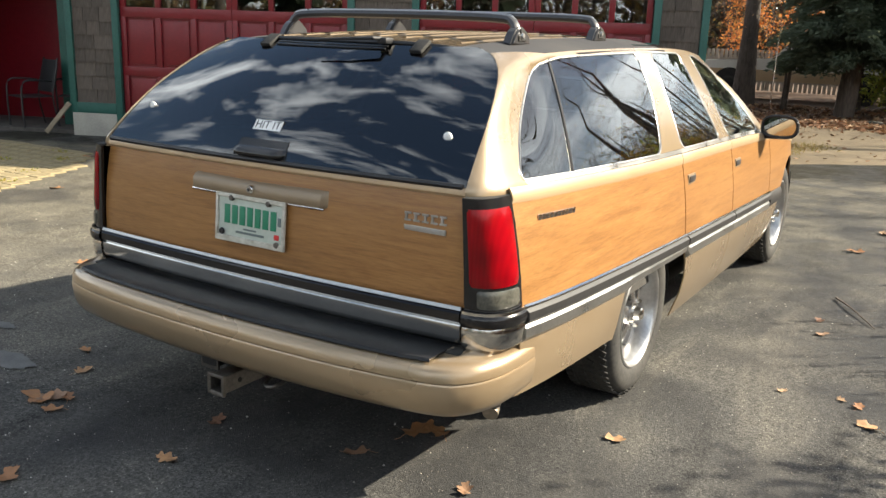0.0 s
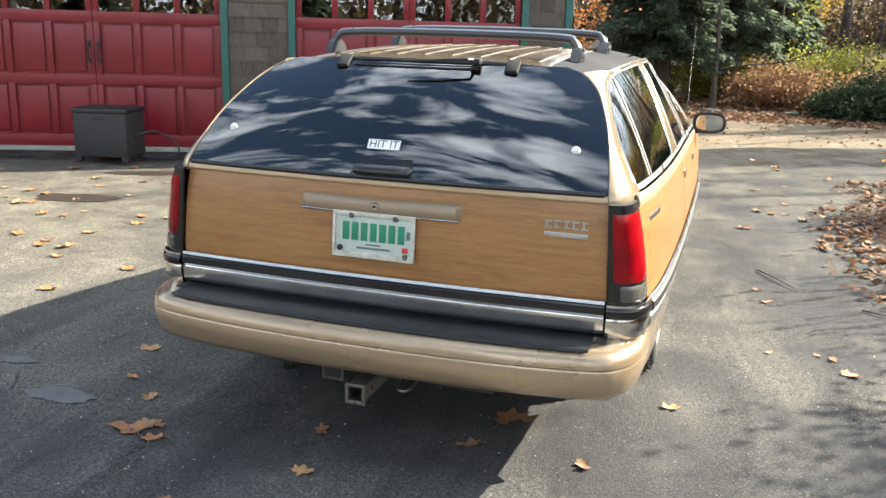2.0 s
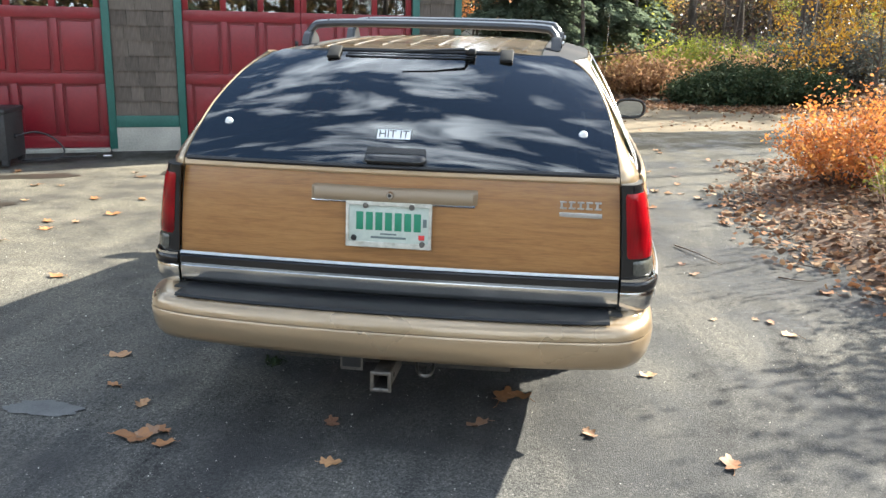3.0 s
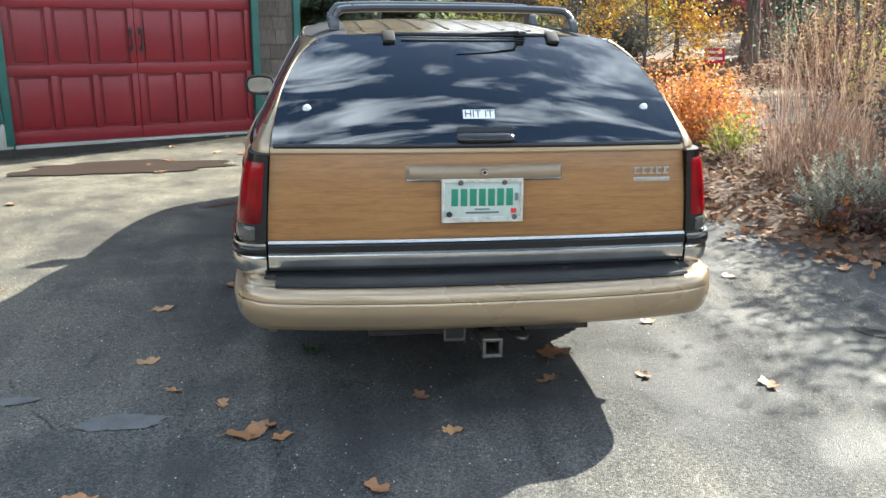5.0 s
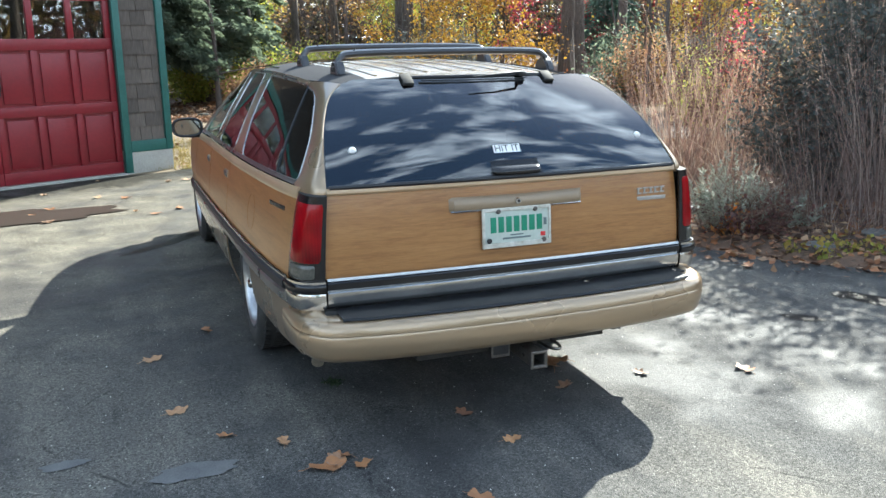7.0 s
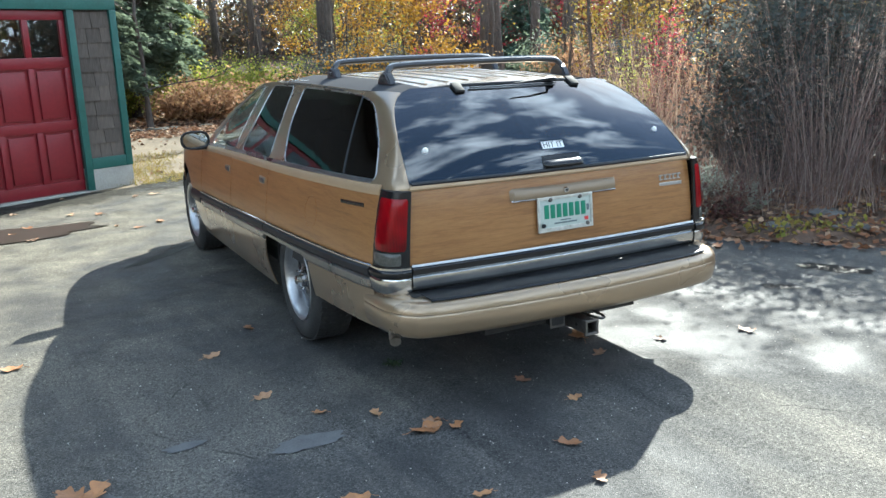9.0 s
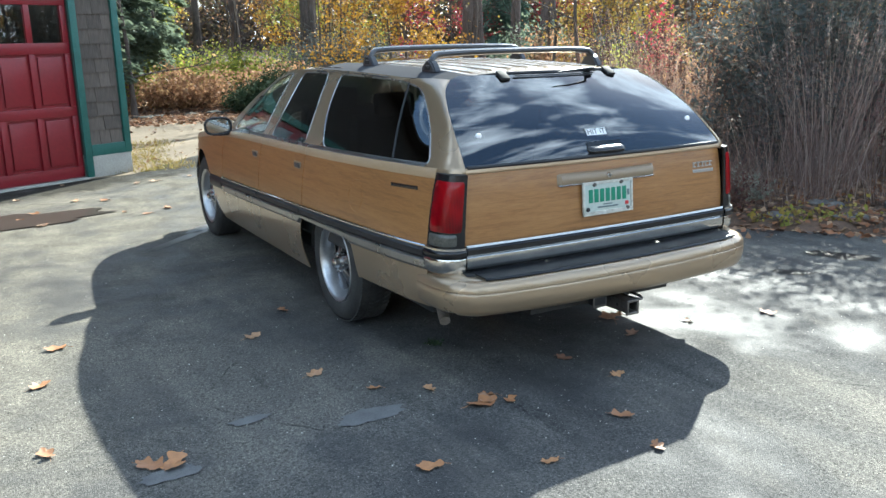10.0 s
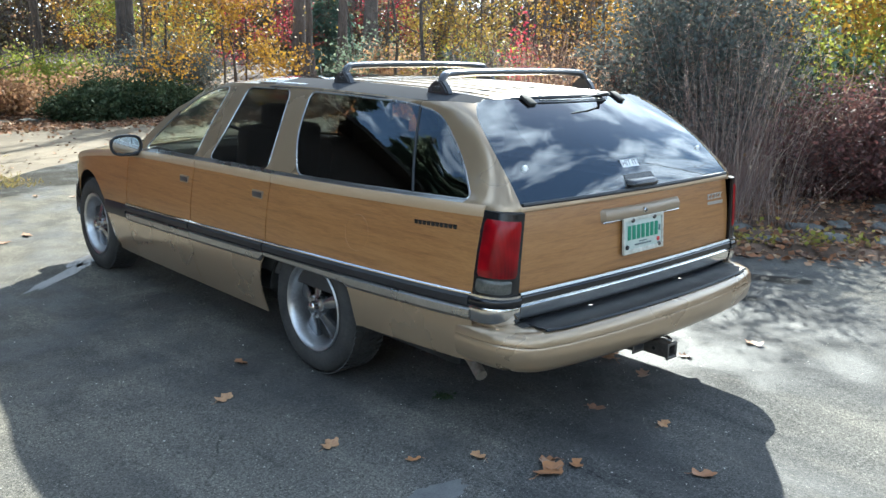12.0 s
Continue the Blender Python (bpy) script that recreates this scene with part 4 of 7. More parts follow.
part("bumper_beam", box((1.7, 0.1, 0.16), (0, 0.12, 0.5), 0.02), M_DARK, car)
for s in (-1, 1):
    for yc in (REAR_HUB[0], FRONT_HUB[0]):
        part("wheel_well", grid(lambda u, v: Vector((s * (0.62 + 0.30 * v), yc + 0.44 * math.cos(math.pi * u), 0.36 + 0.43 * math.sin(math.pi * u) * (0.75 if yc < 2 else 1))), 16, 2), M_DARK, car, thick=0.01)
        part("well_wall", grid(lambda u, v: Vector((s * 0.6, yc - 0.44 + 0.88 * u, 0.3 + 0.5 * v)), 2, 2), M_DARK, car, thick=0.01)

# badges on the flanks, fuel flap
for s in (-1, 1):
    for k in range(10):
        y = 0.40 + 0.0255 * k + (0.0 if s > 0 else 0.0)
        z = 0.953 - 0.0012 * k
        part("badge_block", box((0.006, 0.021, 0.019), (s * (half(y, z) + 0.005), y, z), 0.002), M_CHROME if s > 0 else M_BLACK_GLOSS, car)
flap_c = (1.02, 0.83)
part("fuel_flap_gap", tube([Vector((-(half(flap_c[0] + 0.085 * math.cos(a), flap_c[1] + 0.085 * math.sin(a)) + 0.0035), flap_c[0] + 0.085 * math.cos(a), flap_c[1] + 0.085 * math.sin(a))) for a in np.linspace(0, 2 * math.pi, 32, endpoint=False)], 0.0022, 5, True), M_WOOD_SIDE, car)

# roof rack: two cross bars on curved feet
for y, z in ((0.93, 1.515), (1.70, 1.535)):
    top = z + 0.044
    line = spline([(-0.555, y - 0.02, z - 0.03), (-0.53, y - 0.01, top - 0.018), (-0.47, y, top), (-0.2, y + 0.01, top + 0.006), (0.2, y + 0.01, top + 0.006), (0.47, y, top), (0.53, y - 0.01, top - 0.018), (0.555, y - 0.02, z - 0.03)], 44)
    rack = part("roof_rack_bar", tube(line, 0.02, 8, flat=0.85), M_RACK, car, "dark grey roof rack cross bar")
    part("bar_strip", tube([p + Vector((0, 0, 0.0135)) for p in line[5:-5]], 0.007, 6), M_SATIN, rack)
    for s in (-1, 1):
        bm = bmesh.new()
        prof2 = [(-0.085, 0.0), (0.075, 0.0), (0.055, 0.03), (0.03, 0.06), (0.0, 0.07), (-0.03, 0.066), (-0.06, 0.04)]
        fr0 = [bm.verts.new((s * 0.522, y + a, z - 0.05 + b)) for a, b in prof2]
        fr1 = [bm.verts.new((s * 0.565, y + a, z - 0.052 + b)) for a, b in prof2]
        bm.faces.new(fr0)
        bm.faces.new(fr1[::-1])
        for k in range(len(prof2)):
            bm.faces.new((fr0[k], fr0[(k + 1) % 7], fr1[(k + 1) % 7], fr1[k]))
        bmesh.ops.bevel(bm, geom=bm.edges[:], offset=0.008, segments=2, affect="EDGES")
        part("rack_foot", bm, M_RACK, rack, "dark curved rack foot")
        part("foot_hole", box((0.004, 0.06, 0.02), (s * 0.567, y - 0.004, z - 0.026), 0.0015), M_DARK, rack)
        part("foot_hole", box((0.004, 0.034, 0.015), (s * 0.567, y - 0.004, z - 0.001), 0.0015), M_DARK, rack)
        kn = lathe([(0.0, 0.008), (0.009, 0.008), (0.011, 0.0)], 12, "x")
        bmesh.ops.translate(kn, verts=kn.verts[:], vec=(s * 0.568, y - 0.01, z - 0.016))
        part("foot_knob", kn, M_ALLOY, rack)

# wheels
def wheel(x, hub, side):
    m = Matrix.Translation((x, hub[0], hub[1])) @ (Matrix.Rotation(math.pi, 4, "Z") if side < 0 else Matrix())
    R, W = WHEEL_R, 0.225
    tyre = lathe([(0.225, -W), (0.24, -W - 0.004), (0.29, -W - 0.008), (0.33, -W + 0.004), (0.350, -W + 0.03), (R, -W + 0.06), (R, -0.06), (0.350, -0.03), (0.333, -0.004), (0.305, 0.007), (0.27, 0.006), (0.246, 0.0), (0.232, -0.012), (0.225, -0.05)], 56)
    t_ob = part("wheel", tyre, M_TYRE, car, "black tyre on a five-spoke alloy wheel")
    t_ob.matrix_world = m
    tread = bmesh.new()
    for k in range(64):
        a = 2 * math.pi * k / 64
        for j, xo in enumerate((-0.19, -0.135, -0.09, -0.035)):
            aa = a + 0.03 * (j % 2)
            add_box(tread, (0.034, 0.022, 0.007), (xo, math.cos(aa) * (R + 0.001), math.sin(aa) * (R + 0.001)), Matrix.Rotation(aa - math.pi / 2, 4, "X") @ Matrix.Rotation(0.35 * (1 if j < 2 else -1), 4, "Z"))
    part("tread", tread, M_TYRE, t_ob, smooth=False)
    part("rim", lathe([(0.235, -0.014), (0.238, -0.002), (0.232, 0.002), (0.223, -0.002), (0.213, -0.018), (0.204, -0.07), (0.197, -0.12), (0.19, -0.2)], 56), M_ALLOY, t_ob, "bright alloy rim")
    # brake drum widened into a dark disc for the shade behind the spokes
    part("dark_drum_backing", lathe([(0.0, -0.10), (0.188, -0.10), (0.19, -0.18)], 32), M_DARK, t_ob)
    for k in range(5):
        a = 2 * math.pi * k / 5 + 0.35
        bm = bmesh.new()
        ring = []
        for r, wd, xo in ((0.03, 0.026, -0.028), (0.07, 0.025, -0.034), (0.14, 0.038, -0.054), (0.205, 0.064, -0.074)):
            ring.append([bm.verts.new((xo - 0.035, r, -wd)), bm.verts.new((xo - 0.006, r, -wd * 0.9)), bm.verts.new((xo, r, -wd * 0.5)), bm.verts.new((xo, r, wd * 0.5)), bm.verts.new((xo - 0.006, r, wd * 0.9)), bm.verts.new((xo - 0.035, r, wd))])
        for r0, r1 in zip(ring, ring[1:]):
            for q in range(5):
                bm.faces.new((r0[q], r0[q + 1], r1[q + 1], r1[q]))
        bm.faces.new(ring[-1])
        bmesh.ops.rotate(bm, verts=bm.verts[:], cent=(0, 0, 0), matrix=Matrix.Rotation(a, 3, "X"))
        part("spoke", bm, M_ALLOY_GREY, t_ob, "grey alloy spoke")
        ln = lathe([(0.0, -0.012), (0.007, -0.012), (0.009, -0.03)], 8)
        bmesh.ops.translate(ln, verts=ln.verts[:], vec=(0, 0.057 * math.cos(a + 0.628), 0.057 * math.sin(a + 0.628)))
        part("wheel_nut", ln, M_CHROME, t_ob)
    part("hub_cap", lathe([(0.0, 0.012), (0.018, 0.01), (0.028, 0.002), (0.032, -0.022)], 28), M_CHROME, t_ob, "chrome hub cap")
    part("hub", lathe([(0.03, -0.022), (0.062, -0.03), (0.068, -0.045), (0.07, -0.1)], 32), M_ALLOY_GREY, t_ob)


for s in (-1, 1):
    wheel(s * 0.942, REAR_HUB, s)
    wheel(s * 0.938, FRONT_HUB, s)

# cabin
part("cabin_floor", box((1.6, 3.4, 0.04), (0, 2.2, 0.42)), M_SEAT, car)
part("load_deck", box((1.5, 1.5, 0.04), (0, 1.0, 0.70)), M_SEAT, car)
for s in (-1, 1):
    part("door_lining", grid(lambda u, v: Vector((s * 0.89, 0.5 + 3.2 * u, 0.45 + 0.5 * v)), 4, 2), M_SEAT, car, thick=0.03)


def seat(x, y, w, headrests):
    s = part("seat", box((w, 0.5, 0.16), (x, y + 0.22, 0.62), 0.05), M_SEAT, car, "dark cloth seat")
    part("backrest", box((w, 0.14, 0.56), (x, y - 0.06, 0.92), 0.05, Matrix.Rotation(radians(12), 4, "X")), M_SEAT, s)
    for hx in headrests:
        part("headrest", box((0.26, 0.09, 0.16), (x + hx, y - 0.12, 1.245), 0.035), M_SEAT, s)


seat(-0.38, 2.72, 0.56, (0,))
seat(0.38, 2.72, 0.56, (0,))
seat(0.0, 1.80, 1.36, (-0.4, 0.4))
part("dashboard", box((1.5, 0.4, 0.25), (0, 3.62, 0.86), 0.06), M_SEAT, car)
part("steering_wheel", tube([Vector((-0.38 + 0.19 * math.cos(a), 3.28 + 0.06 * math.sin(a), 0.95 + 0.175 * math.sin(a))) for a in np.linspace(0, 2 * math.pi, 28, endpoint=False)], 0.014, 6, True), M_SEAT, car)

car.matrix_world = pose(0, 0.15, 0, 0, 0, -0.7) @ pose(0, -0.15, 0)


# ---- the garage ----
M_RED = varied("dark_red_door_paint", (0.15, 0.006, 0.012), (0.2, 0.011, 0.018), 0.4, 1.5, 30, 0.05, rough_b=0.3)
M_GREEN = varied("green_trim_paint", (0.012, 0.075, 0.06), (0.024, 0.11, 0.088), 0.5, 3, 40, 0.1)
M_CONCRETE = varied("concrete", (0.26, 0.25, 0.22), (0.40, 0.38, 0.33), 0.85, 3, 50, 0.4)
M_SHINGLE_BACK = varied("shingle_gap", (0.02, 0.017, 0.014), (0.04, 0.033, 0.028), 0.9, 3, 30, 0.1)
M_PANE = glass_mat("garage_pane", (0.55, 0.6, 0.58))
M_INSIDE = varied("dim_inside", (0.05, 0.045, 0.04), (0.10, 0.09, 0.08), 0.9, 2, 20, 0.0)


def shingle_mat():
    m, t, p = mat_base("weathered_shingle", 0.85)
    info = t.nodes.new("ShaderNodeObjectInfo")
    v = coords(t, (14, 14, 1.5))
    n = node(t, "ShaderNodeTexNoise", Scale=5.0, Detail=5.0)
    t.links.new(v, n.inputs["Vector"])
    c = ramp(t, info.outputs["Random"], [(0.0, (0.05, 0.038, 0.03)), (0.5, (0.085, 0.067, 0.053)), (1.0, (0.14, 0.112, 0.09))])
    c = mixed(t, 0.5, c, ramp(t, n.outputs["Fac"], [(0.3, (0.04, 0.032, 0.027)), (0.7, (0.13, 0.107, 0.088))]))
    t.links.new(c, p.inputs["Base Color"])
    bumped(t, p, n.outputs["Fac"], 0.3, 0.004)
    return m


M_SHINGLE = shingle_mat()
WALL_ANGLE = 23.3
G = pose(-4.75, 6.98, 0, 0, 0, WALL_ANGLE)  # x along the wall to its right end, y into the garage
WALL_TOP = 4.7


def placed(ob, m=G):
    ob.matrix_world = m
    return ob


def wall_piece(name, x0, x1, z0, z1, y0=0.04, y1=0.2, mat=None, label="shingled garage wall"):
    return placed(tagged(part(name, box((x1 - x0, y1 - y0, z1 - z0), ((x0 + x1) / 2, (y0 + y1) / 2, (z0 + z1) / 2)), mat or M_SHINGLE_BACK, smooth=False), label, "wall", kind="structure"))


BAYS = ((-3.2, -0.1), (0.82, 3.7))
wall_mid = wall_piece("wall_middle", -0.1, 0.82, 0.3, WALL_TOP)
wall_right = wall_piece("wall_corner", 3.7, 4.36, 0.3, WALL_TOP)
wall_left = wall_piece("wall_left", -3.95, -3.2, 0.3, WALL_TOP)
wall_piece("wall_over_doors", -9.5, 4.36, 2.25, WALL_TOP, 0.06, 0.22)
wall_side = wall_piece("wall_side", 4.16, 4.36, 0.0, WALL_TOP, 0.2, 7.0)
wall_back = wall_piece("wall_back", -9.5, 4.36, 0.0, WALL_TOP, 7.0, 7.2)
# two walls out of view, added to keep light out of the far bay
unseen_front_wall = wall_piece("unseen_front_wall", -9.5, -5.6, 0.0, WALL_TOP)
unseen_end_wall = wall_piece("unseen_end_wall", -9.5, -9.3, 0.0, WALL_TOP, 0.2, 7.0)
wall_far = wall_piece("wall_far", -9.3, -3.95, 0.0, WALL_TOP, 1.45, 1.6, M_RED, "dark red recessed wall")
wall_piece("floor_inside", -9.5, 4.2, -0.06, 0.02, 0.1, 7.0, M_INSIDE, "dim garage floor")
roof = placed(tagged(part("roof", box((14.6, 8.2, 0.12), (-2.6, 3.3, WALL_TOP + 0.05)), M_SHINGLE_BACK, smooth=False), "garage roof with a short eave", "roof", kind="structure"))
for name, x0, x1 in (("footing_middle", -0.08, 0.80), ("footing_corner", 3.71, 4.35), ("footing_left", -3.93, -3.22)):
    placed(tagged(part(name, box((x1 - x0, 0.26, 0.36), ((x0 + x1) / 2, 0.13, 0.1), 0.01), M_CONCRETE), "rough pale concrete footing", "footing", kind="structure"))


def trim_board(x0, x1, z0, z1, y=-0.005, d=0.06, label="green painted trim board"):
    return placed(tagged(part("trim", box((x1 - x0, d, z1 - z0), ((x0 + x1) / 2, y + d / 2, (z0 + z1) / 2), 0.004), M_GREEN), label, "trim", kind="structure"))


for x in (-0.1, 0.73, 3.7, 4.27, -3.29, -3.95):
    foot = 0.02 if x in (-0.1, 0.73, 3.7, -3.29) else 0.28
    trim_board(x + 0.002, x + 0.092, foot, 2.25)
for x0, x1 in ((-0.006, 0.728), (3.794, 4.268), (-3.856, -3.292)):
    trim_board(x0, x1, 0.28, 0.42)
trim_board(-3.95, 4.36, 2.25, 2.40, -0.008)


def garage_door(x0, x1):
    d = placed(empty("garage_door", "dark red panelled carriage-style garage door, closed", "garage door", "garage doors", at=None))
    w = (x1 - x0) / 2
    for k in range(2):
        xa = x0 + k * w + (0.006 if k == 0 else 0.003)
        xb = xa + w - 0.009
        # the slab stops below the panes
        leaf = part("door_leaf", box((xb - xa, 0.03, 1.62), ((xa + xb) / 2, 0.115, 0.84)), M_RED, d, smooth=False)
        stile = 0.085
        pw = (xb - xa - 4 * stile * 0.85) / 3
        rails = ((0.03, 0.17), (0.80, 0.92), (1.56, 1.69), (2.13, 2.24))
        for za, zb in rails:
            part("rail", box((xb - xa, 0.05, zb - za), ((xa + xb) / 2, 0.085, (za + zb) / 2), 0.005), M_RED, leaf)
        for j in range(4):
            cx = xa + stile * 0.425 + j * (pw + stile * 0.85)
            for za, zb in ((0.17, 0.80), (0.92, 1.56), (1.69, 2.13)):
                part("stile", box((stile * 0.85, 0.048, zb - za), (cx, 0.086, (za + zb) / 2), 0.005), M_RED, leaf)
        for j in range(3):
            cx = xa + stile * 0.85 + pw / 2 + j * (pw + stile * 0.85)
            for za, zb in ((0.17, 0.80), (0.92, 1.56)):
                part("raised_panel", box((pw - 0.07, 0.028, zb - za - 0.07), (cx, 0.092, (za + zb) / 2), 0.012), M_RED, leaf)
            part("pane", box((pw, 0.005, 0.44), (cx, 0.10, 1.91)), M_PANE, leaf, "clear window pane", smooth=False)
        hx = xb - 0.055 if k == 0 else xa + 0.055
        hd = part("handle", tube(spline([(hx, 0.055, 1.09), (hx, 0.0, 1.13), (hx, -0.005, 1.2), (hx, 0.0, 1.27), (hx, 0.055, 1.31)], 12), 0.011, 8), M_BLACK, leaf, "black iron pull handle")
        part("handle_plate", box((0.045, 0.008, 0.09), (hx, 0.056, 1.30), 0.003), M_BLACK, hd)
        part("handle_plate", box((0.04, 0.008, 0.07), (hx, 0.056, 1.09), 0.003), M_BLACK, hd)
    part("threshold", box((x1 - x0, 0.18, 0.05), ((x0 + x1) / 2, 0.06, 0.0), 0.008), M_CONCRETE, d, "pale concrete sill")
    return d


for x0, x1 in BAYS:
    garage_door(x0, x1)


# ---- ground ----
def sheet(name, x0, x1, y0, y1, n, m, zf, material, label, category):
    xs, ys = np.linspace(x0, x1, n), np.linspace(y0, y1, m)
    verts = [(x, y, zf(x, y)) for x in xs for y in ys]
    faces = [(i * m + j, (i + 1) * m + j, (i + 1) * m + j + 1, i * m + j + 1) for i in range(n - 1) for j in range(m - 1)]
    ob = mesh_of(name, verts, faces, material, smooth=True)
    return tagged(ob, label, category, kind="structure")


M_SOIL = varied("leafy_soil", (0.05, 0.034, 0.023), (0.14, 0.083, 0.05), 0.9, 1.2, 22, 0.6, dist=0.02)
M_DIRT = varied("pale_dirt", (0.1, 0.073, 0.042), (0.19, 0.146, 0.087), 0.9, 0.5, 9, 0.6, dist=0.03, stretch=(0.35, 1.6, 1))
M_MOSSY = varied("mossy_pavers", (0.17, 0.14, 0.075), (0.33, 0.265, 0.15), 0.85, 9, 40, 0.5)


def step(a, b, v):
    k = max(0.0, min(1.0, (v - a) / (b - a)))
    return k * k * (3 - 2 * k)


def far_z(x, y):
    if -22 < x < 24 and -22 < y < 16.5:
        return -0.16
    return -0.05 + step(-0.5, 2.5, x) * min(1.5, 0.06 * max(0.0, y - 17.0)) if y > 16.5 else -0.12


def far_sheet():
    xs = [-400, -150, -70, -40] + list(np.linspace(-30, 40, 71)) + [60, 90, 170, 400]
    ys = [-400, -150, -60, -40] + list(np.linspace(-30, 50, 81)) + [70, 110, 200, 400]
    n, m = len(xs), len(ys)
    verts = [(x, y, far_z(x, y) + 0.03 * noise.noise((x * 0.7, y * 0.7, 0))) for x in xs for y in ys]
    faces = [(i * m + j, (i + 1) * m + j, (i + 1) * m + j + 1, i * m + j + 1) for i in range(n - 1) for j in range(m - 1)]
    return tagged(mesh_of("ground", verts, faces, M_SOIL, smooth=True), "brown leaf-covered woodland ground", "ground", kind="structure")


far_sheet()
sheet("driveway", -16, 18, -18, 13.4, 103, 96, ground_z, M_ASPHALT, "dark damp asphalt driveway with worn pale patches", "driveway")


def lane_edge(x):
    """Where the asphalt gives way to the dirt lane."""
    return curve([(-22, 10.0), (-0.95, 8.25), (0.5, 9.9), (1.7, 10.9), (4.5, 12.2), (8.0, 13.0), (24, 13.3)], x) + 0.12 * noise.noise((x * 2.3, 0, 5))


def lane_spot(u, v):
    x = -22 + 46 * u
    e = lane_edge(x)
    y = e + (16.9 - e) * v
    return Vector((x, y, ground_z(x, y) + 0.014 + 0.02 * noise.noise((x * 0.5, y * 0.9, 0)) * min(1.0, 8 * v) - 0.03 * step(16.3, 16.9, y) - 0.025 * step(0.02, 0.0, v)))


tagged(part("dirt_road", grid(lane_spot, 130, 26), M_DIRT), "pale packed dirt lane with tyre tracks", "lane", kind="structure")

BED_EDGE = [(6.4, -6.0), (5.6, -3.6), (4.7, -1.2), (4.1, 0.35), (3.45, 1.2), (3.0, 1.75), (2.72, 2.35), (2.6, 3.3), (2.5, 4.6), (2.55, 5.8), (2.85, 7.0), (3.6, 7.8), (5.4, 8.3), (9.0, 8.4), (15.0, 8.0)]


def bed_x(y):
    """Left edge of the planting bed at y."""
    return curve([(p[1], p[0]) for p in BED_EDGE[:11]], y)


def bed_mesh():
    bm = bmesh.new()
    rows = []
    for p in spline(BED_EDGE, 70):
        q = Vector((10.5, min(max(p.y, -5.0), 6.5) * 0.55 + 1.2))
        row = []
        for k in (0.0, 0.03, 0.08, 0.18, 0.35, 0.6, 1.0):
            r = p.lerp(q, k)
            d = (r - p).length
            z = ground_z(r.x, r.y) - 0.02 + 0.08 * step(0, 0.25, d) + 0.14 * step(0.2, 2.5, d) + (0.03 * noise.noise((r.x * 2.2, r.y * 2.2, 3)) if k else 0)
            row.append(bm.verts.new((r.x, r.y, z)))
        rows.append(row)
    for a, b in zip(rows, rows[1:]):
        for k in range(6):
            bm.faces.new((a[k], b[k], b[k + 1], a[k + 1]))
    return bm


def bed_z(x, y):
    d = max(0.0, x - bed_x(y)) if y < 7.2 else max(0.0, min(x - 2.9, (8.2 - y)))
    return ground_z(x, y) - 0.02 + 0.08 * step(0, 0.25, d) + 0.14 * step(0.2, 2.5, d)


tagged(part("planting_bed", bed_mesh(), M_SOIL), "brown garden bed beside the drive", "garden bed", kind="structure")
# patch of mossy paving in front of the far bay
pavement = tagged(part("pavement", box((3.6, 2.9, 0.06), (-6.9, 3.15, -0.07)), M_SOIL, smooth=False), "old mossy square pavers in the sun", "pavers", kind="structure")
paver_me = bpy.data.meshes.new("paver")
bm = box((0.192, 0.192, 0.05), (0, 0, 0), 0.006, segs=1)
bm.to_mesh(paver_me)
bm.free()
paver_me.materials.append(M_MOSSY)
rng = random.Random(4)
for i in range(16):
    for j in range(13):
        x, y = -8.4 + 0.205 * i + 0.1 * (j % 2), 1.9 + 0.205 * j
        if x > curve([(1.8, -5.05), (2.3, -5.12), (3.4, -5.75), (4.3, -6.5), (4.7, -6.9)], y):
            continue
        ob = new("paver", paver_me)
        ob.parent = pavement
        ob.matrix_local = pose(x, y, ground_z(x, y) - 0.012 + rng.uniform(-0.004, 0.004), rng.uniform(-0.6, 0.6), rng.uniform(-0.6, 0.6), rng.uniform(-1.2, 1.2))


# ---- plants ----
M_BARK = varied("bark", (0.05, 0.04, 0.033), (0.14, 0.11, 0.09), 0.9, 3, 25, 0.8, stretch=(1, 1, 0.25), dist=0.03)
M_TWIG = varied("brown_twigs", (0.06, 0.04, 0.03), (0.15, 0.10, 0.075), 0.85, 6, 30, 0.0)
M_YELLOW = leafy("yellow_leaves", [(0.34, 0.23, 0.045), (0.44, 0.3, 0.05), (0.25, 0.22, 0.06), (0.33, 0.17, 0.045), (0.17, 0.12, 0.055)], trans=0.32)
M_GOLD = leafy("golden_leaves", [(0.42, 0.23, 0.03), (0.5, 0.31, 0.04), (0.33, 0.16, 0.03), (0.22, 0.13, 0.05)], trans=0.32)
M_ORANGE = leafy("orange_leaves", [(0.56, 0.17, 0.03), (0.5, 0.24, 0.08), (0.42, 0.13, 0.05), (0.56, 0.3, 0.08)], trans=0.5)
M_OLIVE = leafy("yellow_green_leaves", [(0.24, 0.3, 0.05), (0.38, 0.38, 0.07), (0.16, 0.22, 0.05), (0.46, 0.38, 0.08)], trans=0.6)
M_REDLEAF = leafy("crimson_leaves", [(0.4, 0.03, 0.07), (0.5, 0.06, 0.08), (0.26, 0.03, 0.06), (0.3, 0.1, 0.08)], trans=0.5)
M_RUST = leafy("rusty_leaves", [(0.34, 0.19, 0.1), (0.44, 0.27, 0.15), (0.28, 0.15, 0.09), (0.5, 0.33, 0.16)], trans=0.5)
M_CONIFER = leafy("dark_needles", [(0.1, 0.13, 0.088), (0.155, 0.19, 0.125), (0.12, 0.152, 0.11)], trans=0.6)
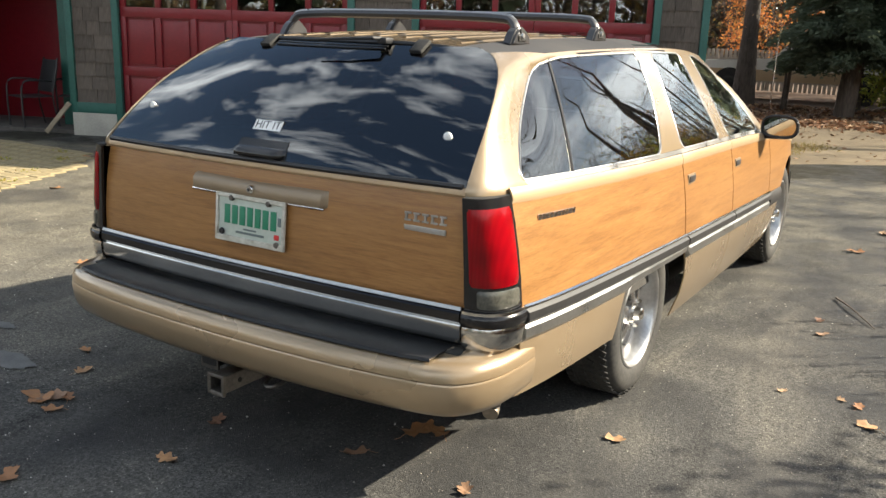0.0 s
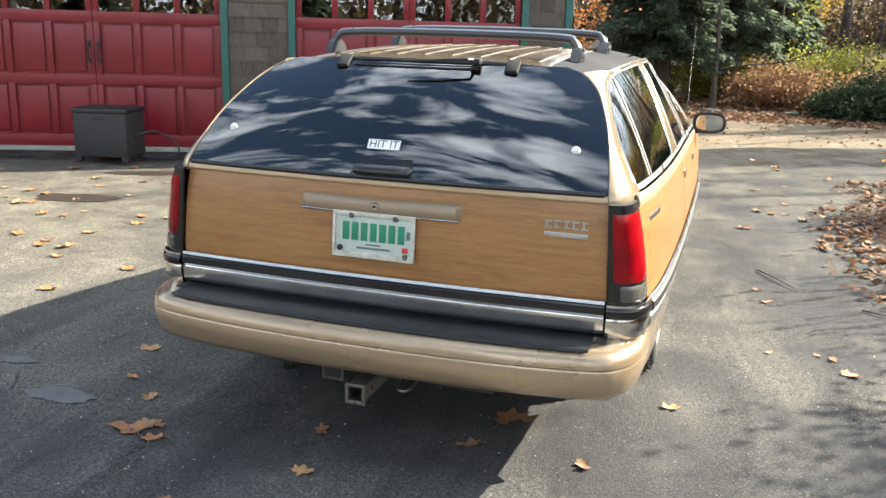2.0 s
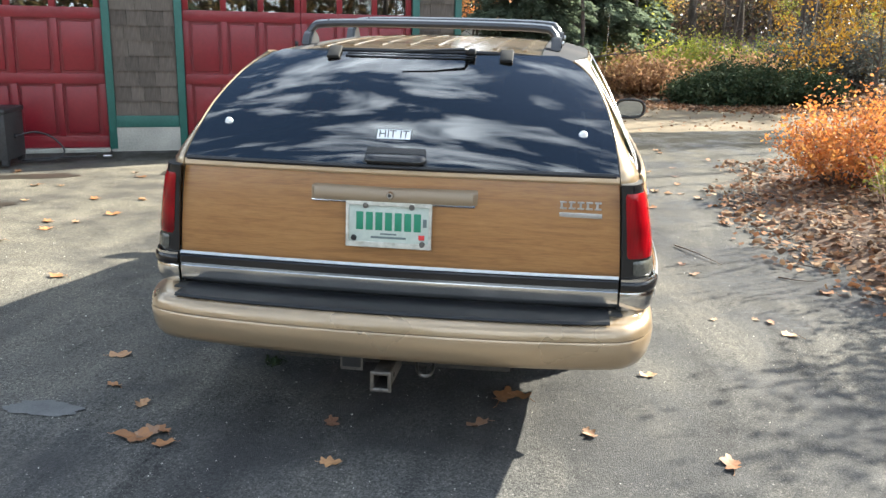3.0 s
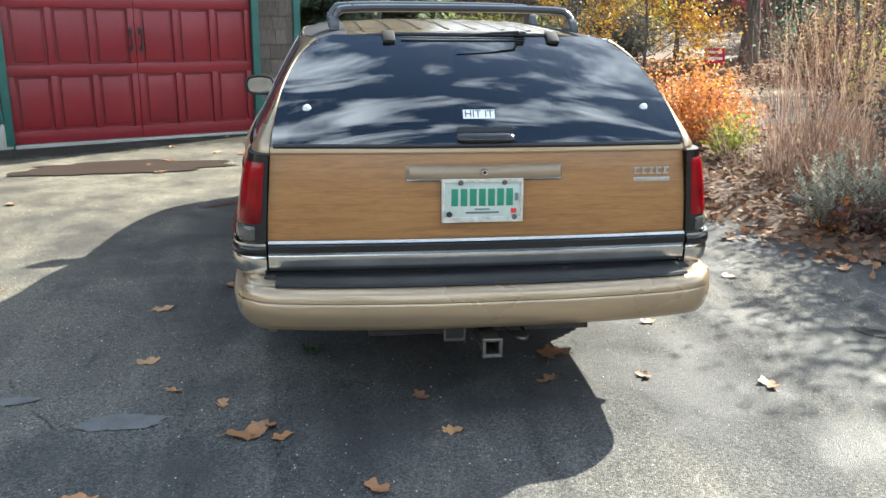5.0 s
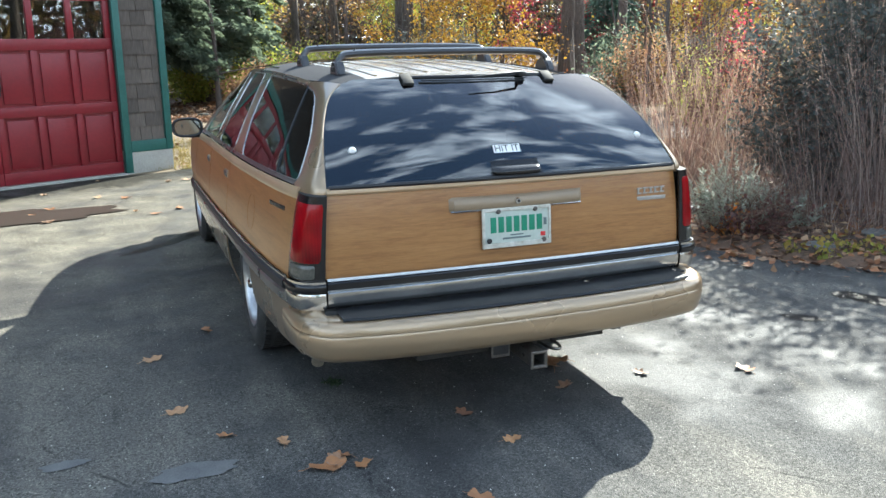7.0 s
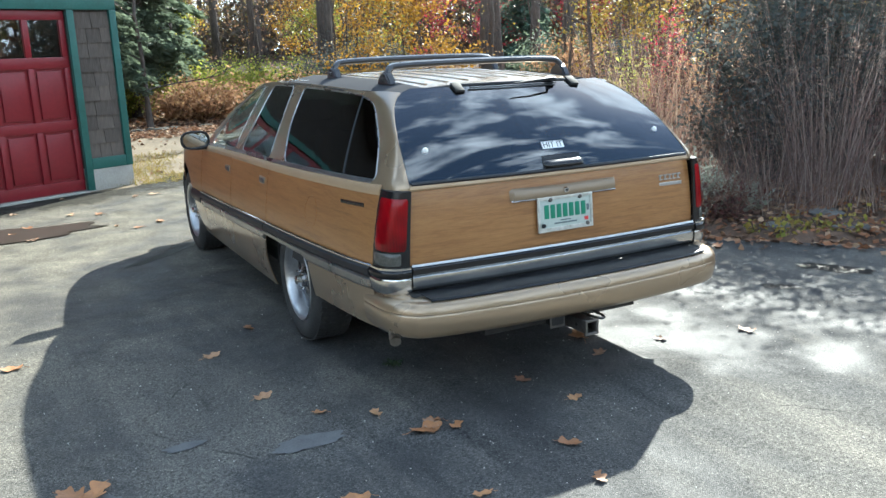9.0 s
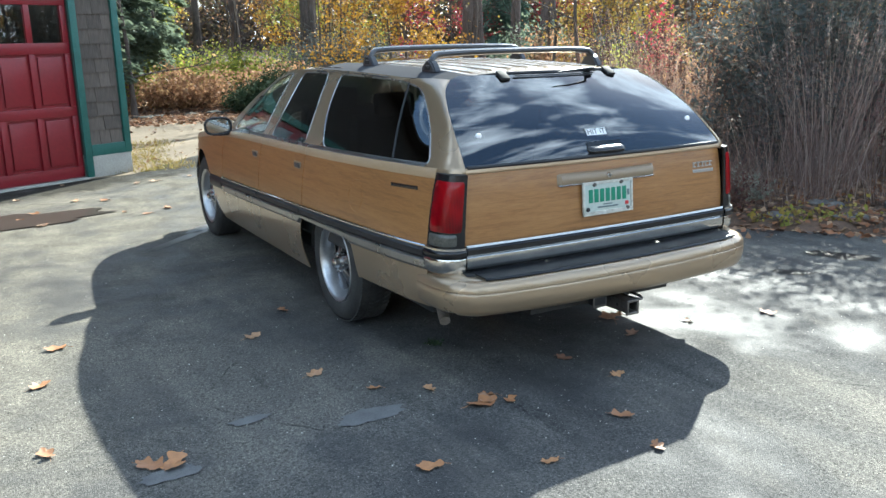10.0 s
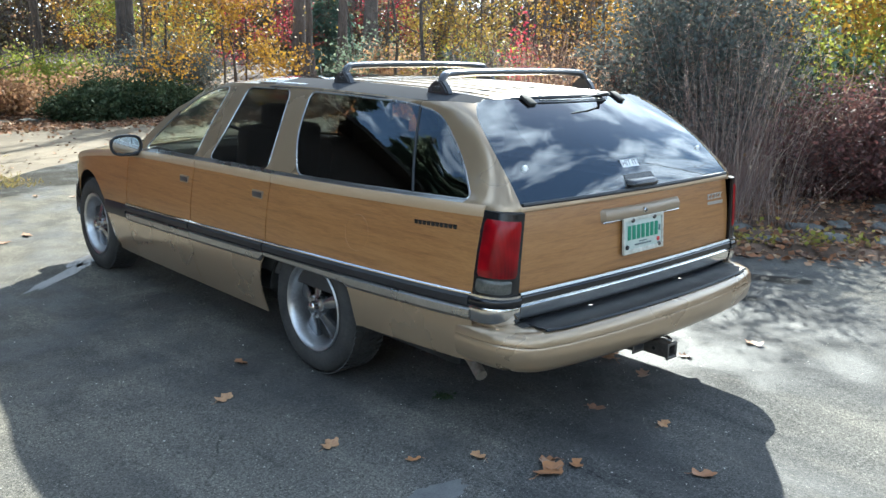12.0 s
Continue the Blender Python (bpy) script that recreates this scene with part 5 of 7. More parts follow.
M_JUNIPER = leafy("juniper_needles", [(0.025, 0.042, 0.022), (0.045, 0.066, 0.032), (0.065, 0.074, 0.036)], rough=0.85, trans=0.2)
M_SILVER = leafy("silver_leaves", [(0.28, 0.31, 0.24), (0.42, 0.43, 0.35), (0.2, 0.23, 0.17)], trans=0.3)
M_WEED = leafy("weed_leaves", [(0.2, 0.22, 0.05), (0.3, 0.29, 0.06), (0.36, 0.28, 0.08), (0.24, 0.17, 0.07)], trans=0.45)
M_DRYGRASS = leafy("dry_grass", [(0.14, 0.085, 0.07), (0.22, 0.14, 0.11), (0.1, 0.065, 0.055), (0.38, 0.29, 0.22), (0.2, 0.11, 0.085), (0.17, 0.11, 0.09)], rough=0.6, trans=0.55)
M_MAUVE = leafy("mauve_dry_grass", [(0.16, 0.115, 0.105), (0.25, 0.175, 0.155), (0.12, 0.095, 0.09), (0.46, 0.38, 0.31), (0.22, 0.145, 0.125), (0.3, 0.22, 0.19)], rough=0.6, trans=0.45)
M_PINE = leafy("bluish_pine_needles", [(0.09, 0.15, 0.11), (0.14, 0.2, 0.14), (0.1, 0.16, 0.13)], trans=0.4)
M_PLUM = leafy("plum_brown_leaves", [(0.1, 0.05, 0.05), (0.18, 0.075, 0.065), (0.07, 0.05, 0.05), (0.2, 0.11, 0.09)], rough=0.5, trans=0.35)
M_SHINY = leafy("glossy_evergreen_leaves", [(0.05, 0.08, 0.04), (0.09, 0.12, 0.06), (0.06, 0.09, 0.055)], rough=0.16, trans=0.2)
M_GREYBUSH = leafy("grey_green_bush", [(0.065, 0.078, 0.075), (0.095, 0.108, 0.1), (0.08, 0.085, 0.078), (0.14, 0.135, 0.11)], rough=0.8, trans=0.32)
M_LITTER = leafy("leaf_litter", [(0.15, 0.075, 0.042), (0.29, 0.14, 0.07), (0.2, 0.105, 0.06), (0.42, 0.29, 0.18), (0.1, 0.06, 0.042), (0.13, 0.085, 0.06)], rough=0.75, trans=0.15)
M_GRASS = leafy("yellow_grass", [(0.22, 0.18, 0.05), (0.3, 0.22, 0.07), (0.16, 0.15, 0.045), (0.26, 0.17, 0.08)], trans=0.45)
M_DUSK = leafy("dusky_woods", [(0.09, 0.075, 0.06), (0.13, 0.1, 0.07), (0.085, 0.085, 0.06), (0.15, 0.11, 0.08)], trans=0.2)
M_WOODS = leafy("autumn_woods", [(0.28, 0.2, 0.08), (0.14, 0.115, 0.08), (0.34, 0.21, 0.07), (0.12, 0.12, 0.065), (0.2, 0.18, 0.08), (0.24, 0.13, 0.075), (0.13, 0.1, 0.085), (0.1, 0.095, 0.075)], trans=0.4)


def rand_dirs(rng, n):
    v = rng.normal(size=(n, 3))
    return v / np.linalg.norm(v, axis=1)[:, None]


def leaf_quads(rng, centres, size, flat=0.0, long=1.6, droop=0.0, along=None, spread=0.6):
    """Small pointed leaves at the given places: vertices and faces."""
    n = len(centres)
    a = rand_dirs(rng, n) * (spread if along is not None else 1.0)
    if along is not None:
        a = a + along
    a[:, 2] = a[:, 2] * (1 - flat) - droop
    a /= np.linalg.norm(a, axis=1)[:, None] + 1e-9
    b = np.cross(a, rand_dirs(rng, n))
    if flat:
        b[:, 2] *= 1 - flat
    b /= np.linalg.norm(b, axis=1)[:, None] + 1e-9
    s = size * rng.uniform(0.6, 1.35, n)[:, None]
    bend = rand_dirs(rng, n) * s * 0.12
    v = np.stack([centres - a * s * long * 0.5, centres - b * s * 0.5 + bend, centres + a * s * long * 0.5, centres + b * s * 0.5 + bend], 1).reshape(-1, 3)
    f = np.arange(4 * n).reshape(-1, 4)
    return v, f


def ribbons(rng, base, tip, sag, width, seg=4):
    """Thin blades or twigs from base to tip points, bent by sag."""
    n = len(base)
    t = np.linspace(0, 1, seg + 1)[None, :, None]
    p = base[:, None] * (1 - t) + tip[:, None] * t + sag[:, None] * (t * t)
    side = np.cross(tip - base, rand_dirs(rng, n))
    side /= np.linalg.norm(side, axis=1)[:, None] + 1e-9
    w = (width * rng.uniform(0.6, 1.3, n))[:, None, None] * (1 - 0.75 * t)
    v = np.concatenate([p - side[:, None] * w * 0.5, p + side[:, None] * w * 0.5], 1)  # n, 2(seg+1), 3
    k = seg + 1
    f = np.array([[j, j + 1, k + j + 1, k + j] for j in range(seg)])
    f = (np.arange(n)[:, None, None] * 2 * k + f[None]).reshape(-1, 4)
    return v.reshape(-1, 3), f


def mesh_np(name, v, f, material, parent=None, label=""):
    me = bpy.data.meshes.new(name)
    v = np.ascontiguousarray(v, dtype=np.float32)
    f = np.ascontiguousarray(f, dtype=np.int32)
    me.vertices.add(len(v))
    me.vertices.foreach_set("co", v.ravel())
    me.loops.add(f.size)
    me.loops.foreach_set("vertex_index", f.ravel())
    me.polygons.add(len(f))
    me.polygons.foreach_set("loop_start", np.arange(0, f.size, f.shape[1], dtype=np.int32))
    me.update(calc_edges=True)
    me.materials.append(material)
    ob = new(name, me)
    ob.parent = parent
    if label:
        ob["label"] = label
    if name.endswith("mass") or name in ("foliage", "crown"):
        ob["kind"] = "stuff"
    return ob


def land(x, y):
    if y > 16.6:
        return far_z(x, y)
    if x > 2.4 and y < 8.3 and x > bed_x(min(y, 7.0)):
        return bed_z(x, y)
    return ground_z(x, y)


def shrub(name, label, category, x, y, r, h, stems, leaves, size, mat, seed, twig=0.012, low=0.25, up=0.75, stem_mat=None, long=1.7, group="", tangle=0):
    """A bush of bent stems with leaves along their upper parts."""
    rng = np.random.default_rng(seed)
    z0 = land(x, y)
    th = empty(name, label, category, group, at=pose(x, y, z0 - 0.02))
    a = rng.uniform(0, 2 * math.pi, stems)
    rad = r * np.sqrt(rng.uniform(0, 1, stems))
    top = h * (1 - 0.45 * (rad / r) ** 2) * rng.uniform(0.65, 1.08, stems)
    base = np.stack([0.25 * rad * np.cos(a), 0.25 * rad * np.sin(a), np.zeros(stems)], 1)
    tip = np.stack([rad * np.cos(a), rad * np.sin(a), top], 1)
    sag = np.stack([0.2 * r * np.cos(a), 0.2 * r * np.sin(a), -0.1 * h * (rad / r)], 1) * rng.uniform(0.2, 1.2, stems)[:, None]
    v, f = ribbons(rng, base, tip, sag, twig, 5)
    mesh_np("stem_mass", v, f, stem_mat or M_TWIG, th)
    which = rng.integers(0, stems, leaves)
    t = (low + (1 - low) * rng.uniform(0, 1, leaves) ** up)[:, None]
    c = base[which] * (1 - t) + tip[which] * t + sag[which] * t * t + rng.normal(size=(leaves, 3)) * (0.06 * r + size * 0.8) * (0.4 + t)
    c[:, 2] = np.maximum(c[:, 2], 0.02)
    v, f = leaf_quads(rng, c, size, 0.2, long)
    mesh_np("foliage", v, f, mat, th)
    if tangle:
        w = rng.integers(0, stems, tangle)
        t = rng.uniform(0.1, 1.0, tangle)[:, None]
        b = base[w] * (1 - t) + tip[w] * t + sag[w] * t * t
        e = b + rand_dirs(rng, tangle) * rng.uniform(0.15, 0.55, tangle)[:, None] + np.array([0, 0, 0.1])
        e[:, 2] = np.maximum(e[:, 2], 0.03)
        v, f = ribbons(rng, b, e, rng.normal(size=(tangle, 3)) * 0.08, 0.006, 3)
        mesh_np("twig_mass", v, f, M_DRYGRASS, th)
    return th


def limbs(rng, base, way, length, radius, depth, out, tips, spread=0.6, up=0.25, kids=3):
    """Branching limbs: adds lines to out and twig ends to tips."""
    pts, p, d = [Vector(base)], Vector(base), Vector(way).normalized()
    n = 5
    for i in range(n):
        d = (d + Vector(rng.normal(size=3)) * 0.13 + Vector((0, 0, up * 0.12))).normalized()
        p = p + d * length / n
        pts.append(p.copy())
    out.append((pts, [radius * (1 - 0.6 * k / n) for k in range(n + 1)]))
    if depth == 0:
        tips.extend(pts[2:])
        return
    for k in range(kids):
        at = pts[min(n, 2 + (k * 3) // max(1, kids - 1) + int(rng.integers(0, 2)))]
        nd = (d + Vector(rng.normal(size=3)) * spread + Vector((0, 0, up))).normalized()
        limbs(rng, at, nd, length * rng.uniform(0.55, 0.75), radius * 0.5, depth - 1, out, tips, spread, up, kids)


def tree(name, label, x, y, h, radius, seed, leaf_mat=None, leaves=0, size=0.09, crown_from=0.3, depth=2, limbs_n=9, lean=0.0, spread=0.6, category="tree", group="", puff=0.35, reach=0.3, twig_ratio=0.3):
    rng = np.random.default_rng(seed)
    z0 = land(x, y)
    th = empty(name, label, category, group, at=pose(x, y, z0 - 0.1))
    a0 = rng.uniform(0, 6.28)
    trunk = [Vector((lean * h * k * math.cos(a0) + 0.04 * h * k * k * rng.normal(), lean * h * k * math.sin(a0) + 0.03 * h * k * rng.normal(), h * k)) for k in np.linspace(0, 1, 9)]
    rs = [radius * (1.25 if k == 0 else 1.0) * (1 - 0.9 * (k / 8) ** 0.7) for k in range(9)]
    part("trunk", tube(trunk, rs, 10), M_BARK, th)
    lines, tips = [], []
    for i in range(limbs_n):
        k = crown_from + (1 - crown_from) * (i + rng.uniform(0, 0.6)) / limbs_n
        k = min(k, 0.98)
        j = int(k * 8)
        p = trunk[j].lerp(trunk[min(8, j + 1)], k * 8 - j)
        a = i * 2.4 + rng.uniform(-0.5, 0.5)
        limbs(rng, p, (math.cos(a), math.sin(a), 0.35), h * reach * (1.1 - 0.6 * k), radius * twig_ratio * (1.1 - 0.6 * k), depth, lines, tips, spread, 0.2)
    bm = bmesh.new()
    for pts, r in lines:
        tube(pts, r, 4 if r[0] < 0.03 else 6, bm=bm)
    part("limb_mass", bm, M_BARK, th)["kind"] = "stuff"
    if leaves and leaf_mat:
        tp = np.array([tuple(p) for p in tips])
        c = tp[rng.integers(0, len(tp), leaves)] + rng.normal(size=(leaves, 3)) * puff
        v, f = leaf_quads(rng, c, size, 0.15, 1.4)
        mesh_np("crown", v, f, leaf_mat, th)
    return th


def conifer(name, label, x, y, h, r, seed, from_z=0.1, boughs=120, needles=26000, size=0.12, group="", mat=None):
    """An evergreen with drooping boughs and hanging sprays."""
    rng = np.random.default_rng(seed)
    z0 = land(x, y)
    th = empty(name, label, "evergreen tree", group, at=pose(x, y, z0 - 0.1))
    part("trunk", tube([Vector((0.02 * h * math.sin(3 * k), 0, h * k)) for k in np.linspace(0, 1, 8)], [0.024 * h * (1 - 0.9 * k) for k in np.linspace(0, 1, 8)], 10), M_BARK, th)
    k = from_z + (1 - from_z) * np.sort(rng.uniform(0, 1, boughs)) ** 1.3
    a = np.arange(boughs) * 2.39996 + rng.uniform(-0.3, 0.3, boughs)
    ln = r * (1.02 - k) ** 0.7 * rng.uniform(0.7, 1.15, boughs)
    base = np.stack([0 * a, 0 * a, h * k], 1)
    tip = np.stack([ln * np.cos(a), ln * np.sin(a), h * k + 0.05 * ln], 1)
    sag = np.stack([0 * a, 0 * a, -0.32 * ln], 1)
    v, f = ribbons(rng, base, tip, sag, 0.05, 5)
    mesh_np("bough_mass", v, f, M_BARK, th)
    which = rng.choice(boughs, needles, p=ln / ln.sum())
    t = rng.uniform(0.12, 1.0, needles)[:, None]
    along = tip[which] - base[which]
    along /= np.linalg.norm(along, axis=1)[:, None]
    side = np.stack([-along[:, 1], along[:, 0], 0 * along[:, 0]], 1)
    off = rng.normal(size=(needles, 1)) * (0.10 + 0.28 * (1 - t) * ln[which][:, None] * 0.5)
    c = base[which] * (1 - t) + tip[which] * t + sag[which] * t * t + side * off + along * np.abs(off) * 0.5
    c[:, 2] += rng.normal(size=needles) * 0.05 - np.abs(off[:, 0]) * 0.3
    v, f = leaf_quads(rng, c, size, 0.0, 2.6, 0.35, along + side * np.sign(off) * 0.6, 0.35)
    mesh_np("needle_mass", v, f, mat or M_CONIFER, th)
    return th


# planting bed: tall dry grasses, shrubs, litter
def grass_clump(x, y, r, h, n, seed, mat=None, width=0.0055, plume=True, arch=0.3, heads=0, name="ornamental_grass", label="tall dry brown ornamental grass clump", group="dry grasses"):
    rng = np.random.default_rng(seed)
    th = empty(name, label, "grass", group, at=pose(x, y, land(x, y) - 0.02))
    a = rng.uniform(0, 2 * math.pi, n)
    rad = r * np.sqrt(rng.uniform(0, 1, n))
    base = np.stack([0.6 * rad * np.cos(a), 0.6 * rad * np.sin(a), 0 * a], 1)
    lean = (0.1 + 0.9 * rng.uniform(0, 1, n) ** 2) * r
    b = a + rng.normal(size=n) * 0.6
    tip = base + np.stack([lean * np.cos(b), lean * np.sin(b), h * rng.uniform(0.45, 1.05, n)], 1)
    bend = np.where(rng.uniform(0, 1, n) < arch, 2.4, 0.7)
    sag = np.stack([np.cos(b), np.sin(b), -0.3 * bend], 1) * (rng.uniform(0.0, 0.35, n) * bend * h * 0.5)[:, None]
    v, f = ribbons(rng, base, tip, sag, width, 5)
    mesh_np("blade_mass", v, f, mat or M_DRYGRASS, th)
    if plume:
        m = n // 5
        e = (tip + sag)[:m]
        c = np.repeat(e, 16, 0) + rng.normal(size=(16 * m, 3)) * np.array([0.014, 0.014, 0.07])
        v, f = leaf_quads(rng, c, 0.008, 0, 3.0)
        mesh_np("seed_head_mass", v, f, mat or M_DRYGRASS, th)
    if heads:
        e = (tip + sag)[-heads:]
        c = np.repeat(e, 26, 0) + rng.normal(size=(26 * heads, 3)) * np.array([0.009, 0.009, 0.055])
        v, f = leaf_quads(rng, c, 0.014, 0, 1.8)
        mesh_np("flower_spike_mass", v, f, M_SPIKE, th)
    return th


M_SPIKE = leafy("dark_seed_spikes", [(0.07, 0.04, 0.03), (0.12, 0.07, 0.055), (0.09, 0.055, 0.045)], rough=0.8, trans=0.1)
for i, (x, y, r, h, n) in enumerate([(3.8, 4.2, 0.5, 1.45, 170), (4.5, 4.6, 0.6, 1.8, 200), (4.7, 5.5, 0.65, 1.7, 190), (5.4, 5.0, 0.7, 1.85, 170), (5.9, 5.9, 0.7, 1.7, 140), (4.3, 3.75, 0.45, 1.5, 130)]):
    grass_clump(x, y, r, h, n, 100 + i, arch=0.12, heads=60, plume=False, width=0.007, name="seed_stalks", label="stand of tall dry brown stalks with dark seed spikes", group="seed stalks")
for i, (x, y, r, h, n) in enumerate([(4.25, 1.95, 0.5, 1.65, 170), (4.65, 2.3, 0.55, 1.85, 190), (5.05, 1.95, 0.5, 1.7, 140), (4.95, 2.6, 0.55, 1.9, 140), (4.0, 2.4, 0.35, 1.1, 80), (5.5, 2.45, 0.5, 1.8, 110)]):
    grass_clump(x, y, r, h, n, 110 + i, M_MAUVE, arch=0.42)
for i, (x, y, r, h, n) in enumerate([(4.3, 2.9, 0.5, 0.8, 190), (3.9, 2.1, 0.4, 0.7, 150), (3.75, 2.9, 0.4, 0.75, 150), (4.5, 1.5, 0.35, 0.75, 90), (5.2, 4.2, 0.6, 1.2, 130), (3.75, 4.9, 0.4, 0.95, 110)]):
    grass_clump(x, y, r * 1.3, h, n, 120 + i, name="dry_stalks", label="untidy leaning dry stalks among the shrubs", group="dry stalks", width=0.0045, plume=False, mat=M_MAUVE, arch=0.55)
for i, (x, y, r, h, st, lv, sz, mat, nm, lab) in enumerate([
    (3.55, 6.3, 0.7, 1.05, 150, 6000, 0.026, M_ORANGE, "orange_shrub", "bright orange feathery autumn shrub"),
    (4.3, 7.0, 0.6, 0.85, 110, 3600, 0.026, M_ORANGE, "orange_shrub", "bright orange feathery autumn shrub"),
    (3.8, 5.5, 0.3, 0.5, 40, 800, 0.028, M_OLIVE, "yellow_green_shrub", "small yellow-green shrub in the bed"),
    (4.75, 3.2, 0.75, 1.5, 120, 9000, 0.03, M_GREYBUSH, "grey_green_bush", "dark twiggy grey-green bush behind the grasses"),
    (5.5, 3.25, 1.1, 3.2, 130, 20000, 0.036, M_GREYBUSH, "grey_green_bush", "dark twiggy grey-green bush behind the grasses"),
    (6.5, 3.6, 1.3, 3.6, 130, 20000, 0.038, M_GREYBUSH, "grey_green_bush", "tall dark grey-green bush behind the grasses"),
    (5.9, 1.6, 0.8, 1.35, 220, 12000, 0.03, M_PLUM, "plum_shrub", "dense plum-brown twiggy shrub"),
    (6.5, 1.2, 0.9, 1.35, 240, 16000, 0.028, M_PLUM, "plum_shrub", "dense plum-brown twiggy shrub"),
    (6.2, -0.5, 0.7, 1.0, 150, 4500, 0.026, M_PLUM, "plum_shrub", "low plum-red shrub with drying leaves"),
    (7.6, 2.5, 1.1, 1.9, 170, 4200, 0.05, M_SHINY, "glossy_shrub", "tall shrub with long glossy evergreen leaves"),
    (8.2, -1.6, 1.1, 1.9, 200, 7000, 0.03, M_PLUM, "plum_shrub", "dense plum-brown twiggy shrub"),
    (8.4, 4.4, 1.2, 2.8, 220, 6500, 0.03, M_GREYBUSH, "grey_green_bush", "tall dark grey-green bush behind the grasses"),
    (9.4, 2.6, 1.4, 3.2, 160, 6000, 0.05, M_OLIVE, "yellow_green_shrub", "tall yellow-green shrub behind the bed"),
    (7.2, 6.3, 0.9, 1.8, 160, 4600, 0.035, M_RUST, "rusty_shrub", "rusty brown shrub behind the grasses"),
    (7.61, 7.66, 0.3, 2.3, 50, 1300, 0.04, M_REDLEAF, "crimson_shrub", "crimson autumn shrub behind the bed"),
    (3.38, 2.5, 0.42, 0.32, 90, 2200, 0.022, M_PLUM, "plum_shrub", "low dark plum mat under the silvery shrub"),
    (3.15, 2.45, 0.16, 0.26, 24, 170, 0.035, M_ORANGE, "orange_shrub", "small orange sprig beside the silvery shrub"),
    (3.6, 2.75, 0.2, 0.36, 30, 200, 0.035, M_ORANGE, "orange_shrub", "small orange sprig beside the silvery shrub"),
    (7.9, 8.6, 0.7, 1.6, 100, 2600, 0.045, M_OLIVE, "yellow_green_shrub", "yellow-green shrub behind the bed"),
]):
    shrub(nm, lab, "shrub", x, y, r, h, st, lv, sz, mat, 200 + i, 0.008, 0.03 if mat in (M_PLUM, M_GREYBUSH) else 0.25, 0.95 if mat == M_GREYBUSH else 0.8, group=nm.replace("_", " ") + "s", tangle=900 if mat in (M_PLUM, M_GREYBUSH) else 0)
for i, (x, y, r) in enumerate([(3.78, 1.33, 0.17), (4.0, 1.05, 0.1), (4.28, 0.72, 0.13), (3.52, 1.53, 0.12), (3.3, 1.62, 0.18), (3.62, 1.5, 0.08), (3.2, 1.8, 0.07), (4.12, 0.98, 0.16)]):
    shrub("green_weed", "small fresh yellow-green weed at the paving edge", "weed", x, y, r, 0.05 + 0.6 * r, 16, int(420 * r), 0.034, M_WEED, 260 + i, 0.005, 0.2, 0.7, group="green weeds", long=1.3)


def silver_shrub(x, y, r, h, shoots, seed, label):
    """Upright bottle-brush shoots rising from a low grey mound."""
    rng = np.random.default_rng(seed)
    th = empty("silver_shrub", label, "shrub", "silver shrubs", at=pose(x, y, land(x, y) - 0.02))
    a = rng.uniform(0, 2 * math.pi, shoots)
    rad = r * np.sqrt(rng.uniform(0, 1, shoots))
    base = np.stack([0.7 * rad * np.cos(a), 0.7 * rad * np.sin(a), 0 * a], 1)
    tall = h * rng.uniform(0.35, 1.0, shoots) * (1 - 0.35 * (rad / r) ** 2)
    tip = base + np.stack([0.35 * rad * np.cos(a), 0.35 * rad * np.sin(a), tall], 1)
    sag = rng.normal(size=(shoots, 3)) * 0.03
    v, f = ribbons(rng, base, tip, sag, 0.007, 4)
    mesh_np("stem_mass", v, f, M_TWIG, th)
    per = 46
    w = np.repeat(np.arange(shoots), per)
    t = np.tile(np.linspace(0.25, 1.0, per), shoots)[:, None]
    c = base[w] * (1 - t) + tip[w] * t + sag[w] * t * t
    out = rand_dirs(rng, len(w)) * np.array([1, 1, 0.3]) + np.array([0, 0, 0.45])
    reach = 0.02 * (1.15 - 0.7 * t)
    v, f = leaf_quads(rng, c + out * reach, 0.011, 0.0, 3.4, 0.0, out, 0.15)
    mesh_np("foliage", v, f, M_SILVER, th)
    return th


silver_shrub(3.24, 2.6, 0.36, 0.68, 130, 71, "small silvery shrub with upright shoots at the bed edge")
silver_shrub(3.62, 2.42, 0.3, 0.36, 60, 72, "low silvery shrub at the bed edge")
for i, (x, y) in enumerate([(-6.0, 3.2), (-6.5, 3.9), (-5.6, 2.7), (-7.0, 4.3), (-6.3, 2.9), (-6.9, 3.5), (-5.35, 2.35)]):
    shrub("green_weed", "low green weed in the paver joints", "weed", x, y, 0.1, 0.045, 14, 130, 0.016, M_WEED, 280 + i, 0.004, 0.2, 0.7, group="green weeds", long=1.3)


def litter(name, label, xs, ys, n, seed, zf, size=0.06, keep=None, lift=0.012, mat=None):
    rng = np.random.default_rng(seed)
    x, y = rng.uniform(*xs, n), rng.uniform(*ys, n)
    if keep is not None:
        k = np.array([keep(a, b) for a, b in zip(x, y)])
        x, y = x[k], y[k]
    z = np.array([zf(a, b) for a, b in zip(x, y)]) + lift + rng.uniform(0, 0.02, len(x))
    v, f = leaf_quads(rng, np.stack([x, y, z], 1), size, 0.75, 1.35)
    return tagged(mesh_np(name, v, f, mat or M_LITTER), label, "leaves", kind="stuff")


